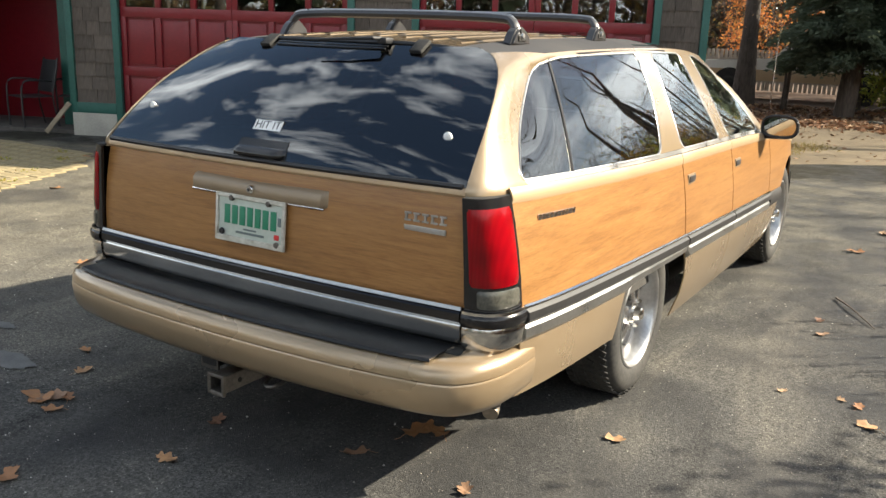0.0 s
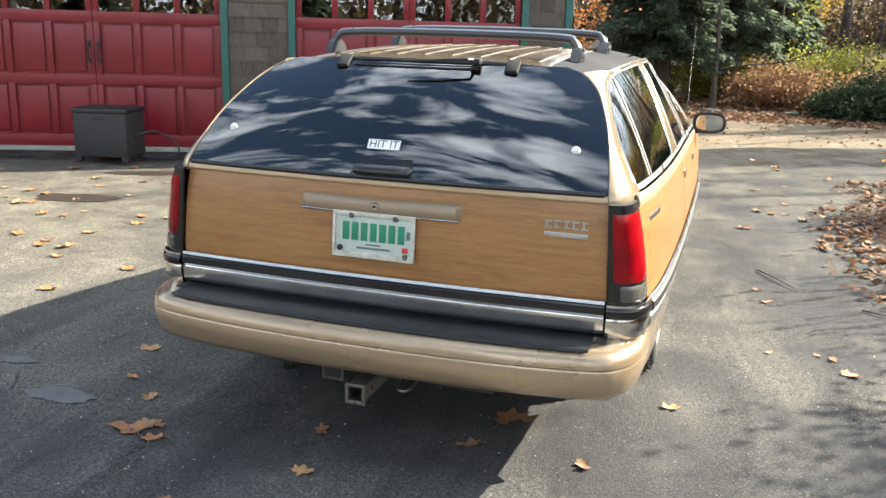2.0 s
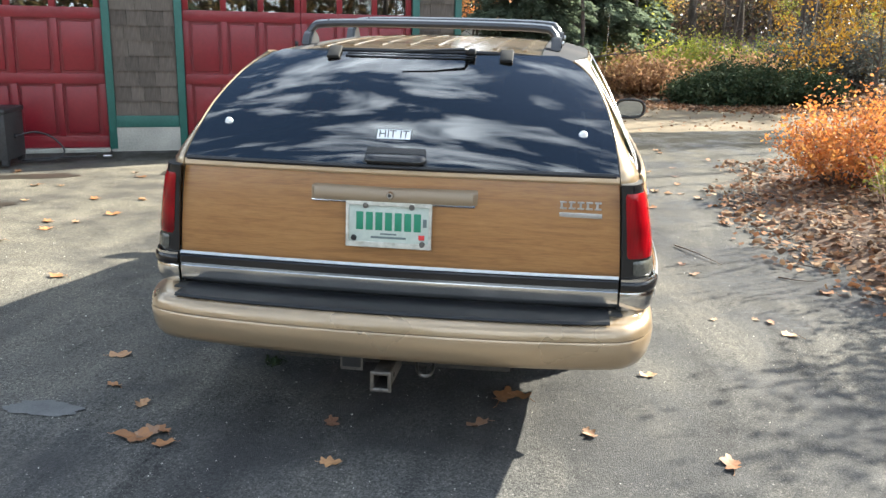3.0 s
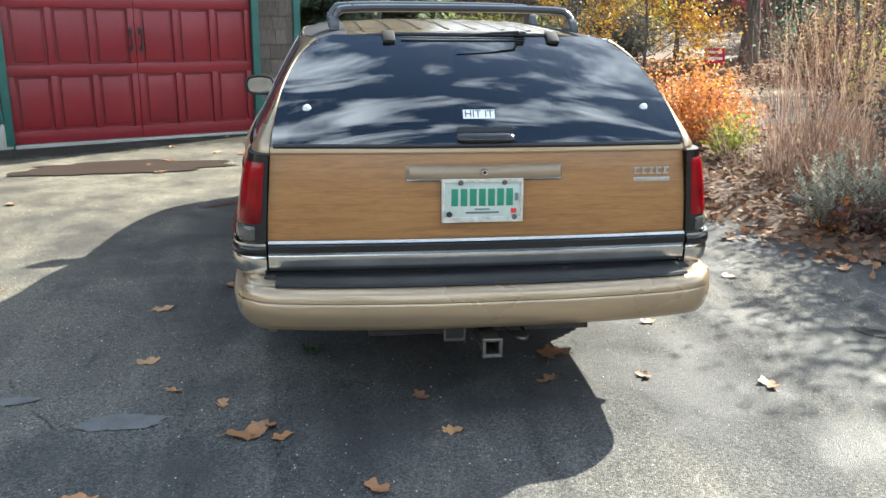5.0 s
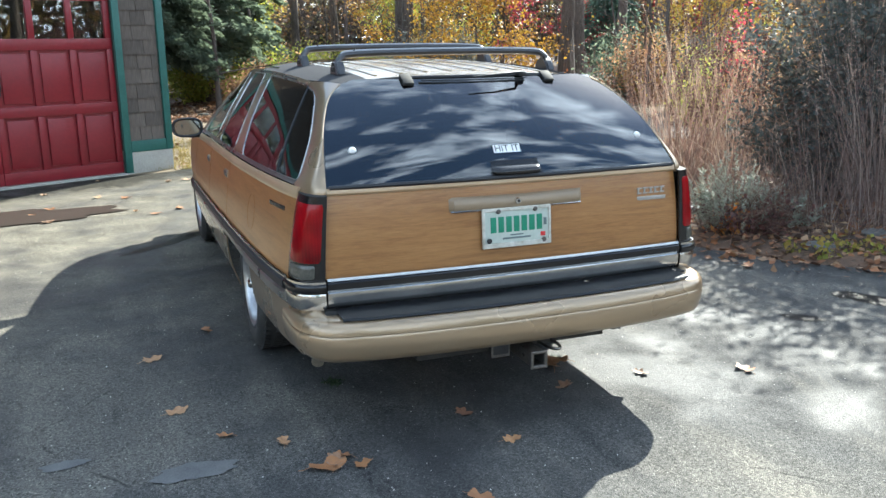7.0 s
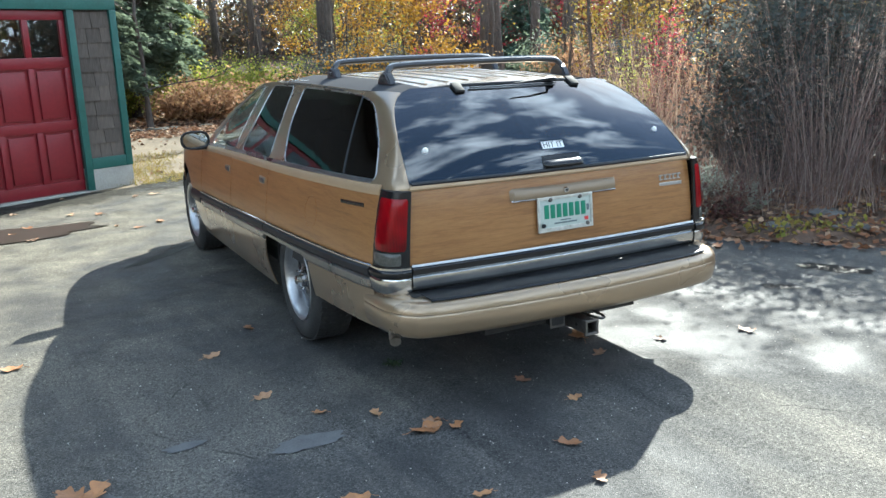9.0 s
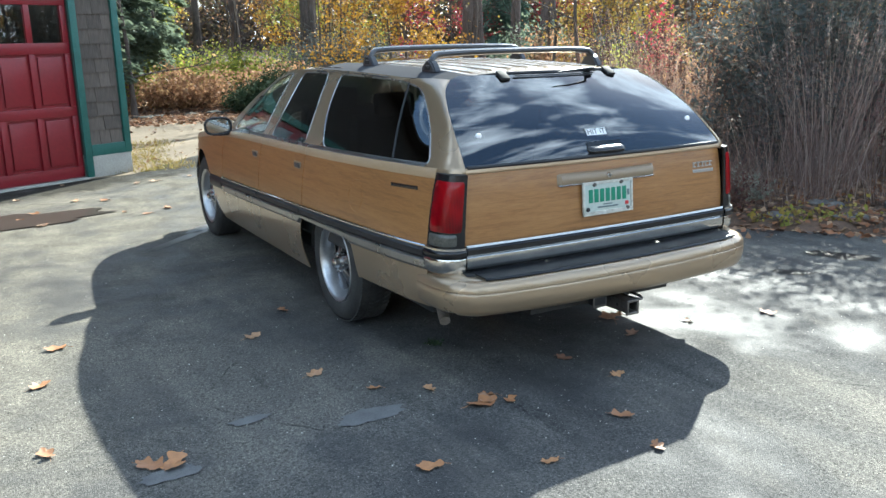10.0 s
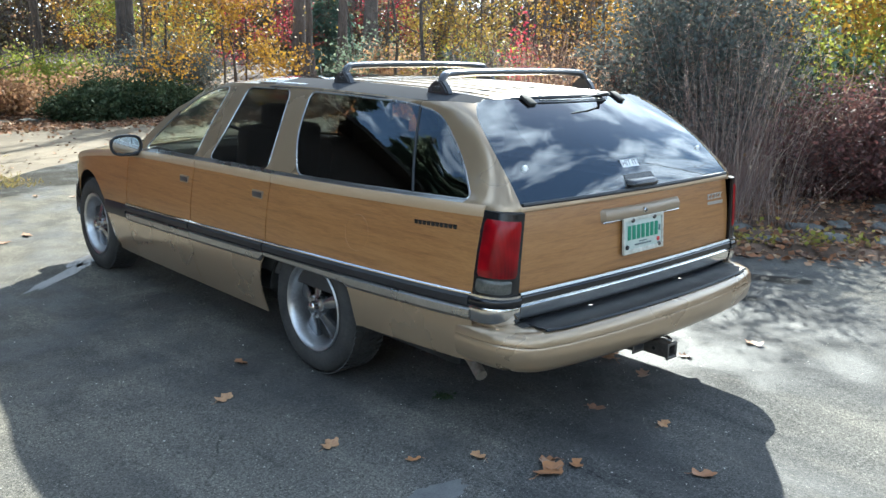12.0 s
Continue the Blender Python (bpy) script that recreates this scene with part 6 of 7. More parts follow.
lit = random.Random(9)
litter("leaf_litter", "drift of fallen brown leaves along the bed", (2.0, 7.5), (-2.5, 8.2), 20000, 31, lambda x, y: land(x, y), 0.05, lambda x, y: x > bed_x(min(y, 7.0)) - 0.12 - 0.35 * lit.random() ** 3 - (0.35 * lit.random() ** 2 if 3 < y < 6.5 else 0) and lit.random() < 1.2 - 0.16 * (x - bed_x(min(y, 7.0))))
litter("leaf_litter", "thick carpet of fallen russet leaves under the trees", (-10, 16), (15.6, 22), 20000, 32, lambda x, y: land(x, y), 0.10)
litter("leaf_litter", "drift of russet leaves along the far side of the lane", (-3, 13), (14.9, 17.2), 9000, 34, lambda x, y: ground_z(x, y) + 0.02, 0.075, lambda x, y: lit.random() < (y - 14.8) / 0.9)
litter("leaf_litter", "scattered fallen leaves on the dirt lane", (-1.0, 14), (8.6, 16.5), 1500, 33, lambda x, y: ground_z(x, y) + 0.012, 0.05, lambda x, y: y > lane_edge(x))
# grass verge between the garage corner and the lane
rng_g = np.random.default_rng(41)
n = 5200
gx = rng_g.uniform(-1.0, 1.0, n)
gy = rng_g.uniform(8.6, 12.2, n)
k = (gx < -0.05 + 0.16 * np.sin(gy * 1.7) + (gy - 9) * 0.1 + rng_g.normal(size=n) * 0.12)
gx, gy = gx[k], gy[k]
gb = np.stack([gx, gy, np.array([ground_z(a, b) for a, b in zip(gx, gy)])], 1)
v, f = ribbons(rng_g, gb, gb + np.stack([rng_g.normal(size=len(gx)) * 0.04, rng_g.normal(size=len(gx)) * 0.04, rng_g.uniform(0.02, 0.07, len(gx))], 1), rng_g.normal(size=(len(gx), 3)) * 0.02, 0.012, 2)
tagged(mesh_np("grass", v, f, M_GRASS), "short yellowing grass beside the garage corner", "grass", kind="stuff")

# wood edge beyond the lane
for i, (x, y, h, r) in enumerate([(4.59, 25.5, 14, 0.16), (6.38, 27.2, 14, 0.17), (7.36, 23.05, 15, 0.22), (22.4, 30.4, 18, 0.42), (22.5, 37.3, 16, 0.25), (12.4, 21.4, 14, 0.26), (13.6, 22.6, 13, 0.24), (15.2, 17.2, 13, 0.2), (-2.95, 21.5, 14, 0.26), (1.6, 23.5, 12, 0.18), (8.2, 24.5, 14, 0.22), (10.6, 26.0, 14, 0.22), (17.5, 21.0, 13, 0.22), (18.5, 14.5, 12, 0.2), (7.3, 22.4, 12, 0.16), (11.2, 19.2, 10, 0.12), (16.8, 25.0, 14, 0.24), (20.5, 18.0, 13, 0.22)]):
    tree("woodland_tree", "bare straight woodland trunk at the wood's edge", x, y, h, r, 300 + i, M_YELLOW if i % 3 == 1 else None, 160, 0.08, 0.3, 3, 8, 0.01, group="woodland trees", twig_ratio=0.10)
for i, (x, y, h, mat, lv, lab) in enumerate([
    (9.6, 3.2, 4.2, M_GOLD, 3600, "young maple with golden leaves"),
    (3.0, 28.0, 4.6, M_YELLOW, 5200, "young maple tree with yellow leaves"),
    (7.6, 17.6, 4.4, M_GOLD, 4200, "young maple with golden leaves"),
    (9.4, 26.6, 5.4, M_OLIVE, 5200, "young tree with yellow-green leaves"),
    (2.2, 25.0, 5.0, M_OLIVE, 4800, "young tree with yellow-green leaves"),
    (16.9, 30.2, 5.6, M_REDLEAF, 5200, "young maple with crimson leaves"),
    (25.0, 32.0, 5.2, M_REDLEAF, 3600, "young maple with crimson leaves"),
    (12.6, 14.4, 4.8, M_YELLOW, 4200, "young maple tree with yellow leaves"),
    (15.8, 12.4, 5.0, M_GOLD, 4200, "young maple with golden leaves"),
    (14.5, 6.5, 5.2, M_GOLD, 5200, "young maple with golden leaves"),
    (12.8, 3.6, 5.0, M_OLIVE, 5200, "young tree with yellow-green leaves"),
    (13.6, 0.4, 5.0, M_YELLOW, 5200, "young maple tree with yellow leaves"),
    (9.4, 28.0, 5.5, M_GOLD, 5200, "young maple with golden leaves"),
    (0.0, 28.5, 5.2, M_ORANGE, 4200, "young maple with orange leaves"),
    (-3.8, 29.0, 5.2, M_ORANGE, 4200, "young maple with orange leaves"),
]):
    tree("young_maple", lab, x, y, 0.8 * h, 0.05, 400 + i, mat, int(1.5 * lv), 0.058, 0.06, 1, 16, 0.03, 0.8, group="young maples", puff=0.2, reach=0.42)
for i, (x, y, r, h, mat, lab) in enumerate([
    (2.6, 19.2, 1.2, 1.05, M_RUST, "rusty thicket under the trees"), (3.9, 22.2, 1.6, 1.3, M_OLIVE, "yellow-green thicket under the trees"),
    (5.6, 22.0, 1.5, 1.2, M_OLIVE, "yellow-green thicket under the trees"), (7.0, 20.6, 1.4, 1.8, M_GREYBUSH, "grey twiggy thicket under the trees"),
    (8.1, 20.9, 1.2, 2.0, M_GREYBUSH, "grey twiggy thicket under the trees"), (12.4, 17.6, 1.3, 2.2, M_CONIFER, "dark green thicket under the trees"),
    (12.2, 16.2, 1.4, 2.0, M_RUST, "rusty thicket under the trees"), (13.8, 15.0, 1.5, 2.2, M_OLIVE, "yellow-green thicket under the trees"),
    (14.6, 10.2, 1.6, 2.4, M_RUST, "rusty thicket under the trees"), (11.0, 12.0, 1.3, 1.9, M_GREYBUSH, "grey twiggy thicket under the trees"),
    (12.6, 7.2, 1.5, 2.4, M_OLIVE, "yellow-green thicket under the trees"), (11.6, 5.0, 1.4, 2.4, M_GREYBUSH, "grey twiggy thicket under the trees"),
    (11.4, 1.8, 1.4, 2.6, M_GREYBUSH, "grey twiggy thicket under the trees"), (11.0, -1.0, 1.5, 2.6, M_PLUM, "plum-brown thicket behind the bed"),
    (9.6, -3.4, 1.4, 2.2, M_PLUM, "plum-brown thicket behind the bed"), (1.0, 21.2, 1.3, 1.5, M_OLIVE, "yellow-green thicket under the trees"),
    (8.6, 22.6, 1.6, 2.2, M_YELLOW, "yellow thicket under the trees"), (5.0, 18.9, 1.2, 1.1, M_RUST, "rusty thicket under the trees"),
]):
    shrub("thicket", lab, "bush", x, y, r, h, 150, 7000, 0.052, mat, 500 + i, 0.014, 0.1, 0.8, group="thickets")
sap = random.Random(23)
for i in range(34):
    a, d = radians(sap.uniform(38, 92)), sap.uniform(17.5, 30)
    x, y = -1.5 + d * math.cos(a), -2 + d * math.sin(a)
    if y < 17.8 and x < 8:
        continue
    tree("bare_sapling", "slender bare grey sapling among the thickets", x, y, sap.uniform(5, 9), sap.uniform(0.035, 0.075), 700 + i, M_RUST if i % 3 == 0 else (M_YELLOW if i % 3 == 1 else None), 260, 0.05, 0.12, 2, 9, 0.03, 0.6, group="bare saplings", puff=0.16, reach=0.26, twig_ratio=0.3)
# dark evergreens and the low juniper
conifer("hemlock", "dark green drooping hemlock at the lane", -0.25, 19.2, 9.5, 1.8, 61, 0.15, 200, 95000, 0.05, "hemlocks")
conifer("hemlock", "dark green drooping hemlock at the lane", 1.3, 21.0, 10.5, 1.7, 62, 0.14, 170, 70000, 0.055, "hemlocks")
conifer("hemlock", "dark green drooping hemlock behind the garage", 2.5, 24.5, 10, 1.7, 63, 0.10, 130, 30000, 0.09, "hemlocks")
conifer("young_pine", "young bluish-green pine among the trees", 18.2, 28.0, 4.6, 1.9, 64, 0.03, 130, 22000, 0.06, mat=M_PINE)
for i, (x, y, r, h) in enumerate([(3.9, 17.1, 0.8, 0.72), (4.6, 17.4, 0.9, 1.05), (5.4, 17.6, 0.95, 0.9), (6.15, 17.8, 0.8, 0.78)]):
    shrub("juniper", "broad low dark green juniper beside the lane", "shrub", x, y, r, h, 200, 12000, 0.042, M_JUNIPER, 70 + i, 0.012, 0.15, 0.6, M_BARK, 2.6, "junipers")


# pines added out of view so the left side windows mirror something dark
conifer("unseen_pine", "tall dark pine out of view, added for the window reflections", -6.7, 16.6, 15, 3.6, 68, 0.12, 120, 12000, 0.3, "tall pines")
conifer("unseen_pine", "tall dark pine out of view, added for the window reflections", -11.0, 14.2, 16, 3.8, 69, 0.12, 120, 12000, 0.3, "tall pines")


# distant woods all round, and bare trees behind the walk that the windows mirror
def far_woods(name, label, a0, a1, r0, r1, n, trunks, h, seed, mat, size):
    rng = np.random.default_rng(seed)
    a, r = np.radians(rng.uniform(a0, a1, n)), rng.uniform(r0, r1, n)
    blob = np.array([noise.noise((8 * math.cos(q), 8 * math.sin(q), rr * 0.12)) for q, rr in zip(a, r)])
    z = h * rng.uniform(0, 1, n) ** 1.25 * (0.75 + 0.7 * blob)
    c = np.stack([r * np.cos(a), r * np.sin(a), 0.6 + z], 1)
    v, f = leaf_quads(rng, c, size, 0.1, 1.3)
    tagged(mesh_np(name, v, f, mat), label, "woods", kind="stuff")
    a, r = np.radians(rng.uniform(a0, a1, trunks)), rng.uniform(r0, r1, trunks)
    b = np.stack([r * np.cos(a), r * np.sin(a), 0 * a], 1)
    t = b + np.stack([rng.normal(size=trunks) * 0.5, rng.normal(size=trunks) * 0.5, rng.uniform(7, 13, trunks)], 1)
    v, f = ribbons(rng, b, t, rng.normal(size=(trunks, 3)) * 0.3, 0.32, 4)
    k = 26 * trunks
    a, r = np.radians(rng.uniform(a0, a1, k)), rng.uniform(r0, r1, k)
    tb = np.stack([r * np.cos(a), r * np.sin(a), rng.uniform(0.5, 6.5, k)], 1)
    tt = tb + rng.normal(size=(k, 3)) * np.array([0.8, 0.8, 0.5]) + np.array([0, 0, 1.3])
    tv, tf = ribbons(rng, tb, tt, rng.normal(size=(k, 3)) * 0.2, 0.045, 3)
    tagged(mesh_np("distant_twigs", tv, tf, M_TWIG), "bare twigs of the distant woods", "woods", kind="stuff")
    tagged(mesh_np("distant_trunks", v, f, M_BARK), "grey trunks of the distant woods", "woods", kind="stuff")


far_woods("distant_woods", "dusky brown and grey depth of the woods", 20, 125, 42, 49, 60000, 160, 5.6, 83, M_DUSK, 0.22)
far_woods("distant_woods", "distant autumn woods in yellow, rust and green", 20, 125, 39, 60, 150000, 260, 8.0, 81, M_WOODS, 0.15)
far_woods("distant_woods", "distant autumn woods in yellow, rust and green", 125, 380, 34, 52, 44000, 200, 9.0, 82, M_WOODS, 0.4)
for i, (x, y, h, r) in enumerate([(9.5, -7.5, 10, 0.12), (12.5, -2.8, 11, 0.14), (3.0, -15.0, 12, 0.22), (-6.0, -16.0, 12, 0.22), (14.0, -10.0, 12, 0.22), (-12.0, -9.0, 11, 0.2)]):
    tree("bare_tree", "bare leafless tree with fine branches", x, y, h, r, 600 + i, None, 0, 0.1, 0.2, 3, 15, 0.02, 0.55, group="bare trees", reach=0.36, twig_ratio=0.14)
conifer("spruce", "dark spruce behind the drive", -3.5, -20.0, 8, 2.6, 66, 0.04, 90, 6000, 0.3, "spruces")
conifer("spruce", "dark spruce behind the drive", 6.5, -21.0, 7, 2.6, 67, 0.04, 90, 6000, 0.3, "spruces")


# ---- loose things ----
def fallen_mat():
    m, t, p = mat_base("dry_oak_leaf", 0.6)
    info = t.nodes.new("ShaderNodeObjectInfo")
    n = node(t, "ShaderNodeTexNoise", Scale=60.0, Detail=4.0)
    t.links.new(coords(t), n.inputs["Vector"])
    c = ramp(t, info.outputs["Random"], [(0.0, (0.26, 0.12, 0.05)), (0.35, (0.4, 0.19, 0.07)), (0.65, (0.45, 0.3, 0.17)), (0.85, (0.36, 0.24, 0.15)), (1.0, (0.2, 0.1, 0.06))])
    c = mixed(t, ramp(t, n.outputs["Fac"], [(0.4, (0, 0, 0)), (0.7, (0.5,) * 3)]), c, (0.2, 0.1, 0.05))
    t.links.new(c, p.inputs["Base Color"])
    return m


M_DRYLEAF = fallen_mat()


def leaf_mesh(seed, lobes):
    """A curled, crumpled lobed leaf, about 12 cm long."""
    rng = random.Random(seed)
    bm = bmesh.new()
    n = 44
    pts = []
    for i in range(n):
        a = 2 * math.pi * i / n
        lobe = 0.72 + 0.3 * math.cos(lobes * a + 0.3) * abs(math.sin(a * 0.5 + 0.2)) ** 0.3 + 0.06 * rng.uniform(-1, 1)
        pts.append((0.062 * math.cos(a) * (0.8 + 0.22 * lobe), 0.046 * math.sin(a) * lobe))
    curl, twist = rng.uniform(2, 7), rng.uniform(-7, 7)
    def lift(x, y):
        return max(0.001, curl * y * y + 3.5 * x * x + twist * x * y + 0.005 + 0.006 * noise.noise((x * 38, y * 38, seed)))
    c = bm.verts.new((0, 0, lift(0, 0)))
    mid = [bm.verts.new((0.5 * x, 0.5 * y, lift(0.5 * x, 0.5 * y))) for x, y in pts]
    rim = [bm.verts.new((x, y, lift(x, y))) for x, y in pts]
    for i in range(n):
        j = (i + 1) % n
        bm.faces.new((c, mid[i], mid[j]))
        bm.faces.new((mid[i], rim[i], rim[j], mid[j]))
    tube([Vector((-0.05, 0, lift(-0.05, 0))), Vector((-0.075, 0.004, 0.004)), Vector((-0.09, 0.01, 0.003))], 0.0012, 4, bm=bm)
    me = bpy.data.meshes.new("fallen_leaf")
    bm.to_mesh(me)
    bm.free()
    me.materials.append(M_DRYLEAF)
    smooth_mesh(me)
    return me


LEAF_MESHES = [leaf_mesh(i, 5 + i % 3) for i in range(7)]


def fallen(x, y, scale=1.0, k=0, turn=0.0, tip=0.0):
    ob = new("fallen_leaf", LEAF_MESHES[k % 7])
    ob.matrix_world = pose(x, y, ground_z(x, y) + 0.002, tip, 0, turn) @ Matrix.Scale(0.84 * scale, 4)
    return tagged(ob, "curled brown oak leaf on the asphalt", "leaf", "fallen leaves")


# leaves whose places can be told on the drive
SPOTS = [(-0.92, -0.15, 1.45), (-0.88, -0.12, 1.1), (-0.84, -0.08, 0.8), (-0.79, -0.18, 0.8), (-0.24, 0.13, 0.9), (-0.16, -0.18, 0.8), (0.41, 0.54, 1.5), (0.47, 0.58, 1.2), (0.325, 0.25, 1.1), (0.77, 0.27, 0.8), (1.06, 0.935, 0.8), (1.82, 1.86, 0.7), (1.88, 1.655, 1.0), (1.545, 2.815, 0.8), (1.5, 3.075, 0.7), (1.48, 5.085, 1.3), (-1.03, 0.135, 0.8), (-1.24, 0.3, 0.7), (1.51, 1.85, 0.5), (1.75, 1.9, 0.5), (-1.4, 0.655, 1.0), (1.285, 0.125, 1.1), (2.31, 2.53, 1.2), (2.68, 1.71, 1.3), (-0.47, -0.565, 1.0), (-1.46, 1.45, 1.1), (-1.14, 1.84, 0.9), (-1.4, -0.53, 1.1), (-2.23, 0.03, 1.5), (-2.31, 0.07, 1.2), (-2.59, 1.31, 1.1), (-2.65, 0.42, 1.0), (-0.99, -0.74, 0.8), (-0.55, -0.86, 0.8), (-4.74, 3.33, 1.5), (-4.66, 3.4, 1.2), (-4.2, 3.05, 1.2), (-4.97, 4.67, 1.1), (-4.42, 4.72, 1.2), (-3.41, 3.3, 1.1), (-3.27, 3.07, 1.1), (-3.84, 2.38, 1.3), (-3.49, 2.3, 1.0), (-3.24, 2.2, 1.4), (-3.44, 2.17, 1.2), (-2.15, 5.74, 1.3)]
for i, (x, y, sc) in enumerate(SPOTS):
    fallen(x, y, sc, i, i * 73.0, 4 * (i % 3))
rl = random.Random(17)
for i in range(66):
    if i < 30:
        x, y = rl.uniform(-7.5, -2.8), rl.uniform(2.0, 6.2)
    elif i < 48:
        x, y = rl.uniform(1.6, 2.7), rl.uniform(4.5, 10.0)
    elif i < 62:
        x, y = rl.uniform(-3.0, 0.2), rl.uniform(5.6, 8.3)
        if y > 7.4 + 0.42 * (x + 4.0) - 0.3:
            y -= 1.2
    else:
        x, y = rl.uniform(-3.6, -2.4), rl.uniform(0.3, 2.0)
    fallen(x, y, rl.uniform(0.6, 1.3), i, rl.uniform(0, 360), rl.uniform(-8, 8))

# grit, seeds and crumbs on the drive
rng_c = np.random.default_rng(5)
n = 6000
gx, gy = rng_c.uniform(-4, 3.2, n), rng_c.uniform(-1.9, 4.5, n)
gs = 0.0013 + 0.0044 * rng_c.uniform(0, 1, n) ** 4
gc = np.stack([gx, gy, np.array([ground_z(a, b) for a, b in zip(gx, gy)]) + 0.3 * gs], 1)
shape = np.array([(1, 0, 0), (0, 0.8, 0.1), (-0.9, 0.1, 0), (0.1, -0.85, 0), (0, 0, 0.75), (0.1, 0, -0.6)])
turn = rng_c.uniform(0, 6.28, n)
cs, sn = np.cos(turn)[:, None], np.sin(turn)[:, None]
gv = np.stack([shape[None, :, 0] * cs - shape[None, :, 1] * sn, shape[None, :, 0] * sn + shape[None, :, 1] * cs, shape[None, :, 2] + 0 * cs], 2) * gs[:, None, None] + gc[:, None]
gf = (np.arange(n)[:, None, None] * 6 + np.array([(0, 1, 4), (1, 2, 4), (2, 3, 4), (3, 0, 4), (1, 0, 5), (2, 1, 5), (3, 2, 5), (0, 3, 5)])[None]).reshape(-1, 3)
tagged(mesh_np("grit", gv.reshape(-1, 3), gf, leafy("pale_grit", [(0.14, 0.13, 0.12), (0.5, 0.48, 0.43), (0.3, 0.27, 0.23), (0.62, 0.6, 0.55)], 0.8, 0.0)), "pale grit scattered on the asphalt", "grit", kind="stuff")

# puddles: thin sheets of water with an uneven rim

def puddle(cx, cy, rx, ry, turn, seed, mat=None, label="shallow puddle on the asphalt"):
    bm = bmesh.new()
    n = 44
    c, s = math.cos(radians(turn)), math.sin(radians(turn))
    rim = []
    for i in range(n):
        a = 2 * math.pi * i / n
        k = 1 + 0.35 * noise.noise((2.2 * math.cos(a), 2.2 * math.sin(a), seed)) + 0.15 * noise.noise((6 * math.cos(a), 6 * math.sin(a), seed))
        u, v = rx * k * math.cos(a), ry * k * math.sin(a)
        x, y = cx + u * c - v * s, cy + u * s + v * c
        rim.append((x, y))
    z = max(ground_z(x, y) for x, y in rim) + 0.004
    bm.faces.new([bm.verts.new((x, y, z)) for x, y in rim])
    tagged(part("water", bm, mat or M_PUDDLE, smooth=False), label, "puddle", kind="structure")


M_PUDDLE = mat_base("puddle_water", 0.3, 0.0, (0.045, 0.038, 0.031))[0]
M_PUDDLE.node_tree.nodes["Principled BSDF"].inputs["Specular IOR Level"].default_value = 0.16
for i, p in enumerate([(-1.16, 4.38, 0.46, 0.06, 43), (-0.9, 4.72, 0.2, 0.08, 40), (-2.6, 6.05, 1.1, 0.4, 10), (-4.7, 5.2, 0.45, 0.14, 24), (-4.45, 3.75, 0.38, 0.2, 12)]):
    puddle(*p, i + 1.3)
# dark wet hollows beside the bed
M_HOLLOW = varied("wet_dark_hollow", (0.006, 0.006, 0.006), (0.018, 0.016, 0.014), 0.5, 9, 60, 0.4)
M_HOLLOW.node_tree.nodes["Principled BSDF"].inputs["Specular IOR Level"].default_value = 0.08
for i, p in enumerate([(2.83, 0.73, 0.25, 0.1, -60), (2.16, 0.64, 0.12, 0.05, -50)]):
    puddle(*p, i + 7.3, M_HOLLOW, "dark wet hollow in the asphalt")
# small flat patches, paler than the asphalt around them
M_PALE_PATCH = varied("pale_patch", (0.085, 0.085, 0.086), (0.15, 0.148, 0.143), 0.9, 9, 130, 0.15)
for i, p in enumerate(((-1.39, 0.02, 0.16, 0.07, 0.15), (-2.25, -0.05, 0.12, 0.05, 0.5), (-1.85, 0.28, 0.09, 0.04, -0.3))):
    puddle(*p, i + 3.7, M_PALE_PATCH, "small pale grey patch on the asphalt")

# twigs
M_STICK = varied("dry_twig", (0.06, 0.045, 0.035), (0.14, 0.11, 0.09), 0.85, 9, 60, 0.3)
for pts in ([(1.52, 3.62, 0.012), (1.62, 3.42, 0.02), (1.72, 3.22, 0.014), (1.78, 3.1, 0.008)], [(2.25, 3.3, 0.012), (2.4, 3.15, 0.02), (2.55, 3.1, 0.012)], [(2.1, 2.85, 0.01), (2.22, 2.78, 0.014), (2.34, 2.8, 0.01)]):
    line = [Vector((x, y, ground_z(x, y) + z)) for x, y, z in spline(pts, 10)]
    tagged(part("twig", tube(line, [0.006 - 0.0004 * k for k in range(11)], 6), M_STICK), "thin dry twig lying on the asphalt", "twig", "twigs")

# stones along the bed and the lane
M_STONE = varied("grey_stone", (0.06, 0.058, 0.053), (0.15, 0.142, 0.13), 0.85, 3, 25, 0.5)


M_BOULDER = varied("mossy_boulder", (0.035, 0.036, 0.028), (0.09, 0.082, 0.062), 0.9, 3, 25, 0.6)


def stone(x, y, z, sx, sy, sz, turn, seed, label="flat grey stone at the bed edge", mat=None):
    bm = bmesh.new()
    bmesh.ops.create_icosphere(bm, subdivisions=3, radius=1)
    for v in bm.verts:
        k = 1 + 0.22 * noise.noise(v.co * 1.3 + Vector((seed, 0, 0))) + 0.08 * noise.noise(v.co * 4 + Vector((0, seed, 0)))
        v.co = Vector((max(-0.85, min(0.85, v.co.x)) * sx, max(-0.85, min(0.85, v.co.y)) * sy, max(-0.7, min(0.7, v.co.z)) * sz)) * k
    ob = part("stone", bm, mat or M_STONE)
    ob.matrix_world = pose(x, y, z, 0, 0, turn)
    return tagged(ob, label, "stone", "stones")


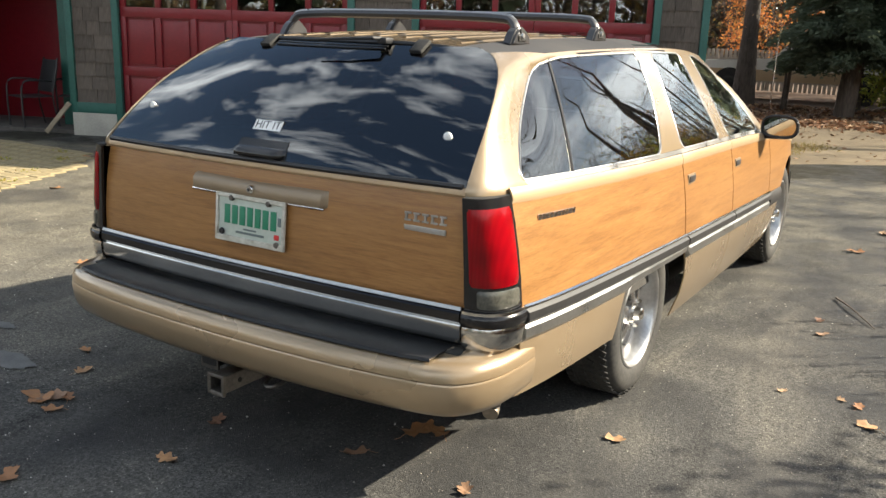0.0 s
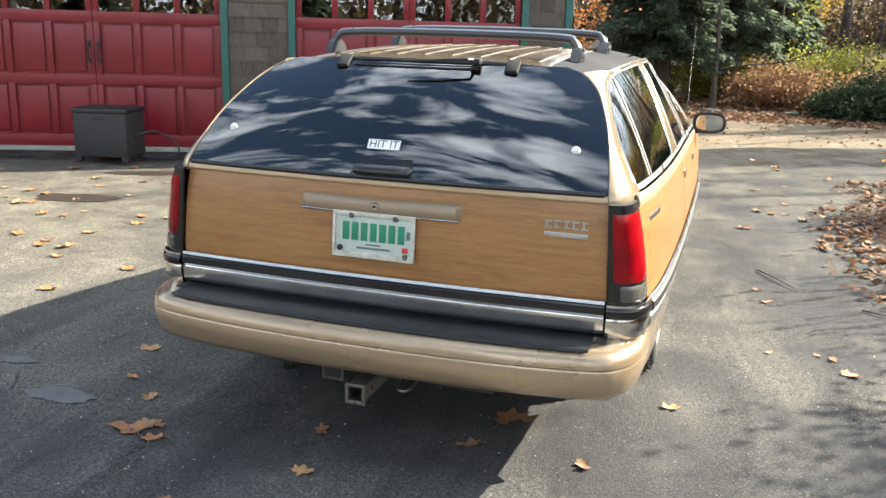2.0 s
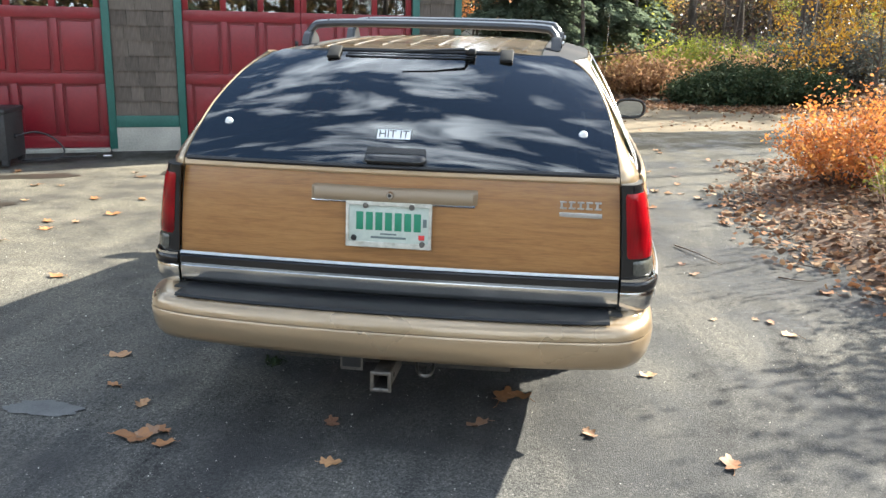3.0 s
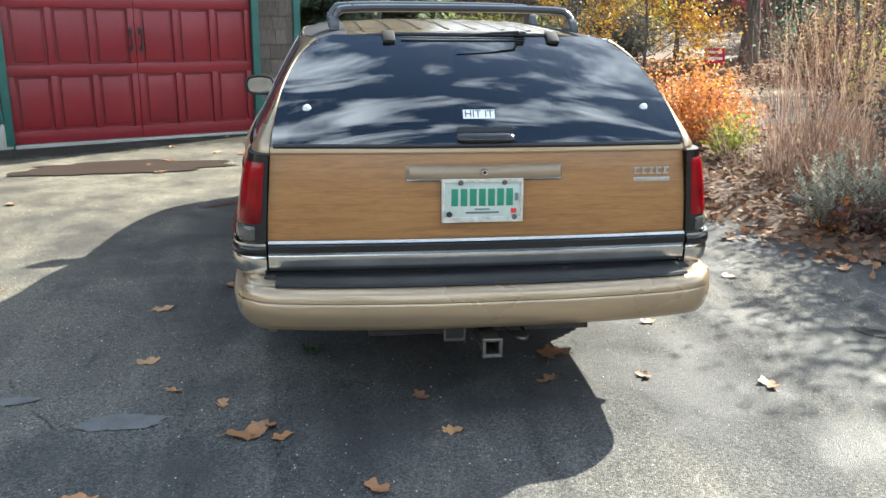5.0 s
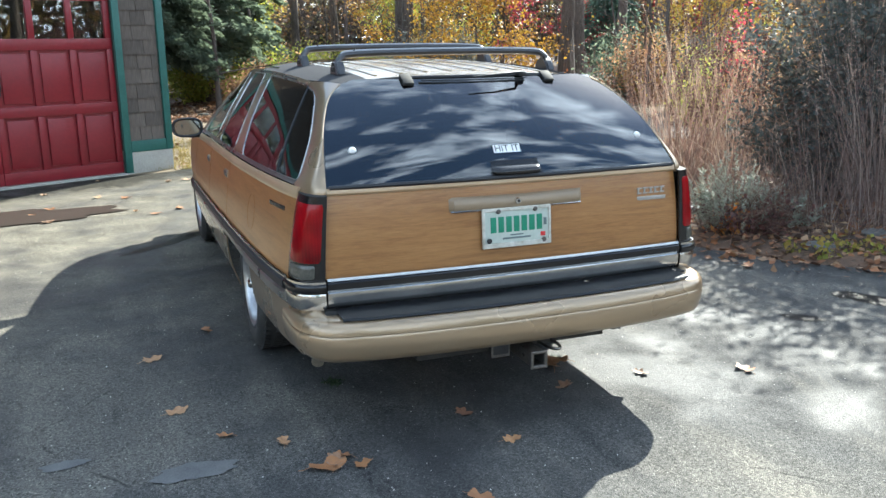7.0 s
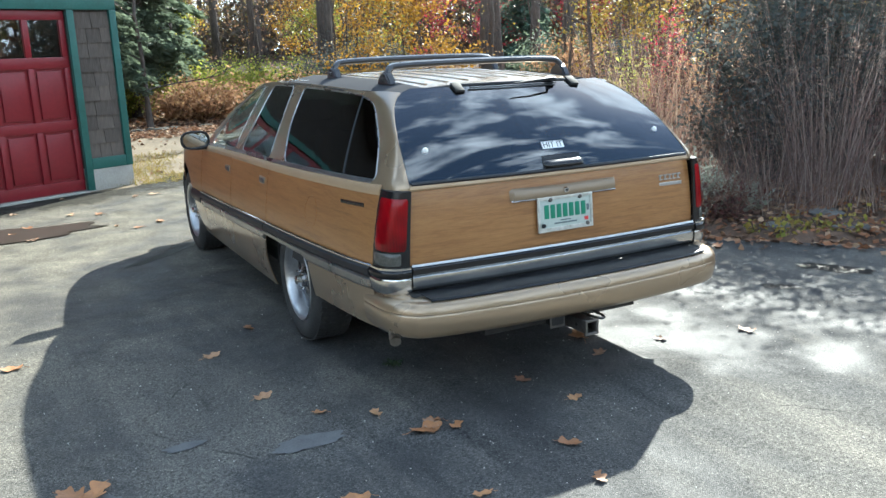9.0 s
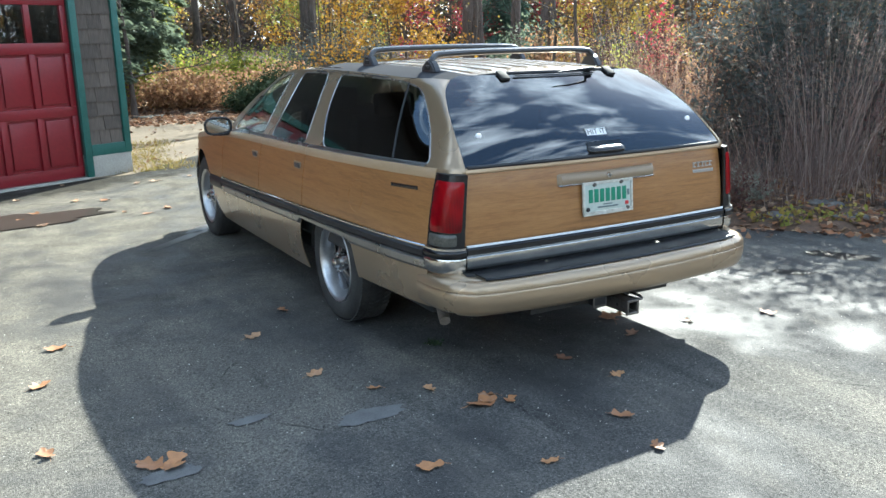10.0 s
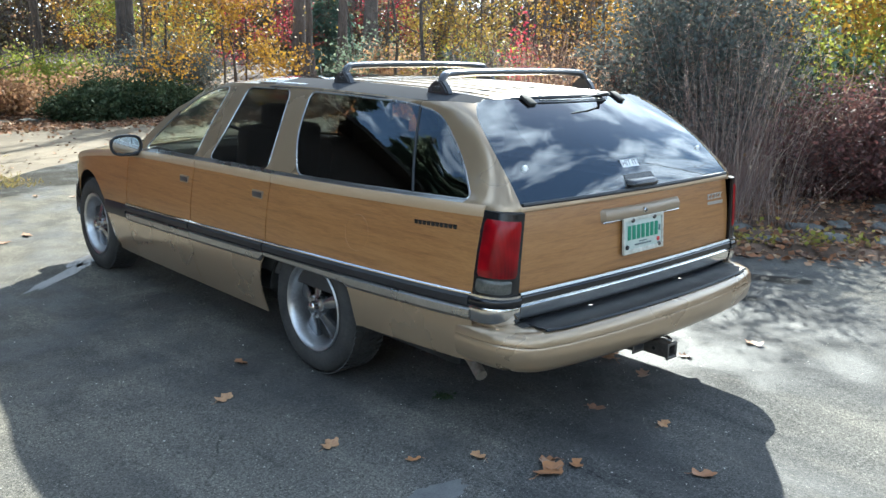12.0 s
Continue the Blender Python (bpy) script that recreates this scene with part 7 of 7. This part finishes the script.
rs = random.Random(3)
for i, (x, y) in enumerate([(3.3, 1.75), (3.75, 1.35), (4.2, 0.95), (4.45, 0.55), (4.75, 0.15), (3.3, 3.35), (4.95, -0.5), (5.2, -1.2), (3.95, 1.75), (4.7, 1.1), (4.9, 0.75), (5.3, 0.4), (5.1, -0.1), (5.6, -0.2), (5.5, 0.9), (4.35, 1.25)]):
    stone(x + 0.1, y, land(x, y) + 0.0, rs.uniform(0.12, 0.24), rs.uniform(0.1, 0.19), rs.uniform(0.04, 0.075), rs.uniform(0, 180), i * 3.7)
for i in range(12):
    x = 0.2 + 0.42 * i + rs.uniform(-0.1, 0.1)
    stone(x, 17.3 + rs.uniform(-0.2, 0.2), land(x, 17.3) - 0.05, rs.uniform(0.2, 0.38), rs.uniform(0.18, 0.3), rs.uniform(0.14, 0.24), rs.uniform(0, 180), 50 + i * 2.9, "mossy dark boulder at the wood's edge", M_BOULDER)

# garden path light

def path_light(x, y):
    z = land(x, y)
    th = empty("path_light", "small black garden path light on a stake", "garden light", "path lights", at=pose(x, y, z))
    part("stake", tube([Vector((0, 0, -0.05)), Vector((0, 0, 0.14)), Vector((0, 0, 0.28))], 0.008, 8), M_BLACK, th)
    part("lantern", lathe([(0.02, 0.26), (0.034, 0.27), (0.036, 0.33), (0.03, 0.335)], 16, "z"), M_CLEAR_LENS, th, "smoky clear lantern")
    part("cap", lathe([(0.0, 0.365), (0.04, 0.355), (0.055, 0.335), (0.052, 0.33), (0.0, 0.33)], 18, "z"), M_BLACK, th)
    return th


path_light(5.1, 0.6)

# yard sign with bars for its lettering
M_SIGN = leafy("crimson_sign_board", [(0.36, 0.04, 0.11), (0.4, 0.05, 0.12)], 0.5, 0.4)
sign = empty("yard_sign", "small crimson yard sign with white bars on wire legs", "sign", at=pose(10.05, 18.84, land(10.05, 18.84), 0, 0, -22))
board = part("board", box((0.54, 0.01, 0.42), (0, 0, 0.46), 0.003), M_SIGN, sign)
part("bar", box((0.38, 0.004, 0.07), (0, -0.007, 0.56), 0.002), M_WHITE, board)
part("bar", box((0.42, 0.004, 0.07), (0, -0.007, 0.4), 0.002), M_WHITE, board)
for x in (-0.15, 0.15):
    part("wire_leg", tube([Vector((x, 0.009, -0.1)), Vector((x, 0.01, 0.2)), Vector((x, 0.01, 0.5))], 0.006, 6), M_STEEL, sign)


# dark resin deck box with a hose, in front of the first garage door
def rippled(name):
    m, t, p = mat_base(name, 0.55, 0.0, (0.02, 0.02, 0.021))
    w = node(t, "ShaderNodeTexVoronoi", Scale=46.0)
    t.links.new(coords(t), w.inputs["Vector"])
    c = ramp(t, w.outputs["Distance"], [(0.2, (0.012, 0.012, 0.013)), (0.8, (0.026, 0.026, 0.028))])
    t.links.new(c, p.inputs["Base Color"])
    bumped(t, p, w.outputs["Distance"], 0.5, 0.004)
    return m


M_RESIN = rippled("woven_resin")
deck = empty("deck_box", "near-black woven resin deck box by the garage door", "storage box", at=G @ pose(-1.28, -0.85, 0, 0, 0, -10))
part("body", box((0.62, 0.52, 0.50), (0, 0, 0.31), 0.02), M_RESIN, deck)
for x in (-0.27, 0.27):
    for y in (-0.22, 0.22):
        part("foot", box((0.07, 0.07, 0.07), (x, y, 0.035), 0.01), M_RESIN, deck)
lid = part("lid", box((0.65, 0.55, 0.055), (0, 0, 0.585), 0.02), M_BLACK, deck, "smooth dark lid")
part("grip_slot", box((0.16, 0.012, 0.022), (0, -0.262, 0.50), 0.004), M_DARK, deck)
part("hose_port", lathe([(0.0, 0.02), (0.025, 0.02), (0.03, 0.0)], 14, "x"), M_BLACK, deck).matrix_local = pose(0.31, -0.02, 0.30)
hose = [G @ Vector(p) for p in ((-0.96, -0.9, 0.30), (-0.8, -0.8, 0.33), (-0.62, -0.82, 0.27), (-0.5, -0.84, 0.12), (-0.62, -0.86, 0.03), (-0.85, -0.88, 0.02), (-0.95, -0.8, 0.02), (-0.7, -0.7, 0.02), (-0.35, -0.62, 0.02), (-0.2, -0.6, 0.02))]
tagged(part("garden_hose", tube(spline(hose, 50), 0.011, 8), M_BLACK), "black garden hose looping from the deck box", "hose")
debris = G @ Vector((-0.12, -0.6, 0.02))
tagged(part("hose_fitting", tube([debris, debris + Vector((0.05, 0.02, 0.0)), debris + Vector((0.09, 0.02, 0.005))], [0.014, 0.016, 0.01], 8), M_ALLOY), "small metal hose fitting on the ground", "fitting")


# outdoor chairs in the far bay
def patio_chair(m):
    ch = empty("patio_chair", "dark metal patio chair with a sling seat", "chair", "patio chairs", at=m)
    part("seat", box((0.46, 0.44, 0.02), (0, 0, 0.42), 0.008), M_BLACK, ch)
    part("backrest", box((0.46, 0.02, 0.46), (0, 0.25, 0.70), 0.008, Matrix.Rotation(radians(-14), 4, "X")), M_BLACK, ch)
    for s in (-1, 1):
        part("leg", tube(spline([(s * 0.25, -0.22, 0.0), (s * 0.25, -0.23, 0.35), (s * 0.26, -0.2, 0.62), (s * 0.26, 0.0, 0.65), (s * 0.25, 0.2, 0.63)], 16), 0.014, 8), M_BLACK, ch)
        part("leg", tube(spline([(s * 0.24, 0.27, 0.0), (s * 0.24, 0.2, 0.4), (s * 0.24, 0.26, 0.7), (s * 0.22, 0.31, 0.95)], 12), 0.013, 8), M_BLACK, ch)
    return ch


patio_chair(G @ pose(-4.75, 0.35, 0.02, 0, 0, -35))
patio_chair(G @ pose(-4.25, 0.75, 0.02, 0, 0, 15))
M_PLANK = varied("bare_plank", (0.22, 0.17, 0.12), (0.34, 0.28, 0.2), 0.8, 3, 30, 0.3, stretch=(1, 6, 6))
tagged(placed(part("leaning_plank", box((0.55, 0.03, 0.06), (-4.12, -0.05, 0.2), 0.003, Matrix.Rotation(radians(-48), 4, "Y")), M_PLANK)), "bare wooden plank leaning on the garage footing", "plank")
trim_board(-4.48, -4.36, 0.0, 2.25, 0.7, 0.08, "green painted post in the far bay")
trim_board(-4.14, -4.06, 0.0, 2.25, 0.35, 0.08, "dark pipe-like post beside the bay")


# beige pick-up truck parked beyond the lane
M_TRUCK = paint("white_truck_paint", (0.62, 0.6, 0.54), 0.1, 0.35, 0.5)
truck = empty("pickup_truck", "old white and tan pick-up truck parked beyond the lane", "truck", at=pose(-2.1, 24.4, land(-2.1, 24.4), 0, 0, 4))


TRUCK_SIDE = [(-2.7, 0.55), (-2.7, 1.05), (-0.75, 1.12), (-0.6, 1.18), (-0.15, 1.75), (1.0, 1.78), (1.25, 1.7), (1.35, 1.14), (2.75, 1.08), (2.75, 0.55)]
bm = bmesh.new()
pr = TRUCK_SIDE
la = [bm.verts.new((x, -0.95 + (0.14 if z > 1.3 else 0), z)) for x, z in pr]
lb = [bm.verts.new((x, 0.95 - (0.14 if z > 1.3 else 0), z)) for x, z in pr]
bm.faces.new(la)
bm.faces.new(lb[::-1])
for k in range(len(pr)):
    bm.faces.new((la[k], la[(k + 1) % len(pr)], lb[(k + 1) % len(pr)], lb[k]))
bmesh.ops.bevel(bm, geom=bm.edges[:], offset=0.04, segments=2, affect="EDGES")
part("body", bm, M_TRUCK, truck)
for s in (-1, 1):
    part("side_window", box((0.95, 0.02, 0.36), (0.42, s * 0.84, 1.45), 0.01, Matrix.Rotation(s * radians(13), 4, "X")), M_BLACK_GLOSS, truck)
    part("lower_panel", box((5.3, 0.02, 0.30), (0, s * 0.955, 0.70), 0.005), M_TAN_TRIM, truck, "tan lower panel")
    part("door_seam", box((0.014, 0.02, 0.5), (-0.15, s * 0.957, 0.88), 0.002), M_DARK, truck)
    part("door_seam", box((0.014, 0.02, 0.5), (1.0, s * 0.957, 0.88), 0.002), M_DARK, truck)
for x in (-1.75, 1.75):
    for s in (-1, 1):
        w = lathe([(0.0, 0.12), (0.2, 0.12), (0.24, 0.1), (0.36, 0.1), (0.38, 0.06), (0.38, -0.1), (0.2, -0.12)], 28, "y")
        bmesh.ops.translate(w, verts=w.verts[:], vec=(x, s * 0.86, 0.38))
        part("wheel", w, M_TYRE, truck)
    for s in (-1, 1):
        part("wheel_arch", grid(lambda u, v: Vector((x + 0.46 * math.cos(math.pi * u), s * (0.968 + 0.004 * v), 0.42 + 0.46 * math.sin(math.pi * u) * v)), 14, 3), M_DARK, truck, thick=0.004)
# slatted fence behind it
M_FENCE = varied("grey_fence", (0.2, 0.17, 0.14), (0.34, 0.29, 0.24), 0.85, 3, 30, 0.3)
fence = empty("fence", "weathered grey picket fence beyond the truck", "fence", at=pose(-7.2, 28.0, 0.0))
for i in range(44):
    part("slat", box((0.10, 0.02, 1.3), (0.145 * i, 0, 0.65), 0.004), M_FENCE, fence)
for z in (0.3, 1.0):
    part("rail", box((6.4, 0.05, 0.08), (3.1, 0.04, z), 0.004), M_FENCE, fence)

# moss tuft on the asphalt
shrub("moss_tuft", "tiny green moss tuft in the asphalt", "moss", -0.68, 0.72, 0.05, 0.03, 20, 160, 0.012, M_JUNIPER, 77, 0.003, 0.1, 0.6)

# ---- shingles, course by course ----
def shingle_mesh(w):
    me = bpy.data.meshes.new("shingle")
    bm = box((w - 0.005, 0.02, 0.195), (0, 0, 0))
    for v in bm.verts:
        if v.co.z > 0:
            v.co.y = v.co.y * 0.3 + 0.009
    bm.to_mesh(me)
    bm.free()
    me.materials.append(M_SHINGLE)
    return me


SHINGLES = [shingle_mesh(w) for w in (0.15, 0.19, 0.23, 0.29)]
WIDTHS = (0.15, 0.19, 0.23, 0.29)
for wall, x0, x1, z0, z1 in ((wall_mid, -0.006, 0.728, 0.42, 2.2), (wall_right, 3.794, 4.268, 0.42, 2.2), (wall_left, -3.856, -3.292, 0.42, 2.2)):
    rsh = random.Random(int(x0 * 10))
    z = z0 + 0.09
    while z < z1:
        x = x0
        while x < x1 - 0.06:
            k = rsh.randrange(4)
            w = min(WIDTHS[k], x1 - x)
            if x1 - x - w < 0.07:
                w = x1 - x
            ob = new("shingle", SHINGLES[k])
            ob.parent = wall
            ob.matrix_local = pose(x + w / 2, 0.03 + rsh.uniform(-0.002, 0.002), z + rsh.uniform(-0.005, 0.005)) @ Matrix.Diagonal((w / WIDTHS[k], 1, 1, 1))
            x += w
        z += 0.18
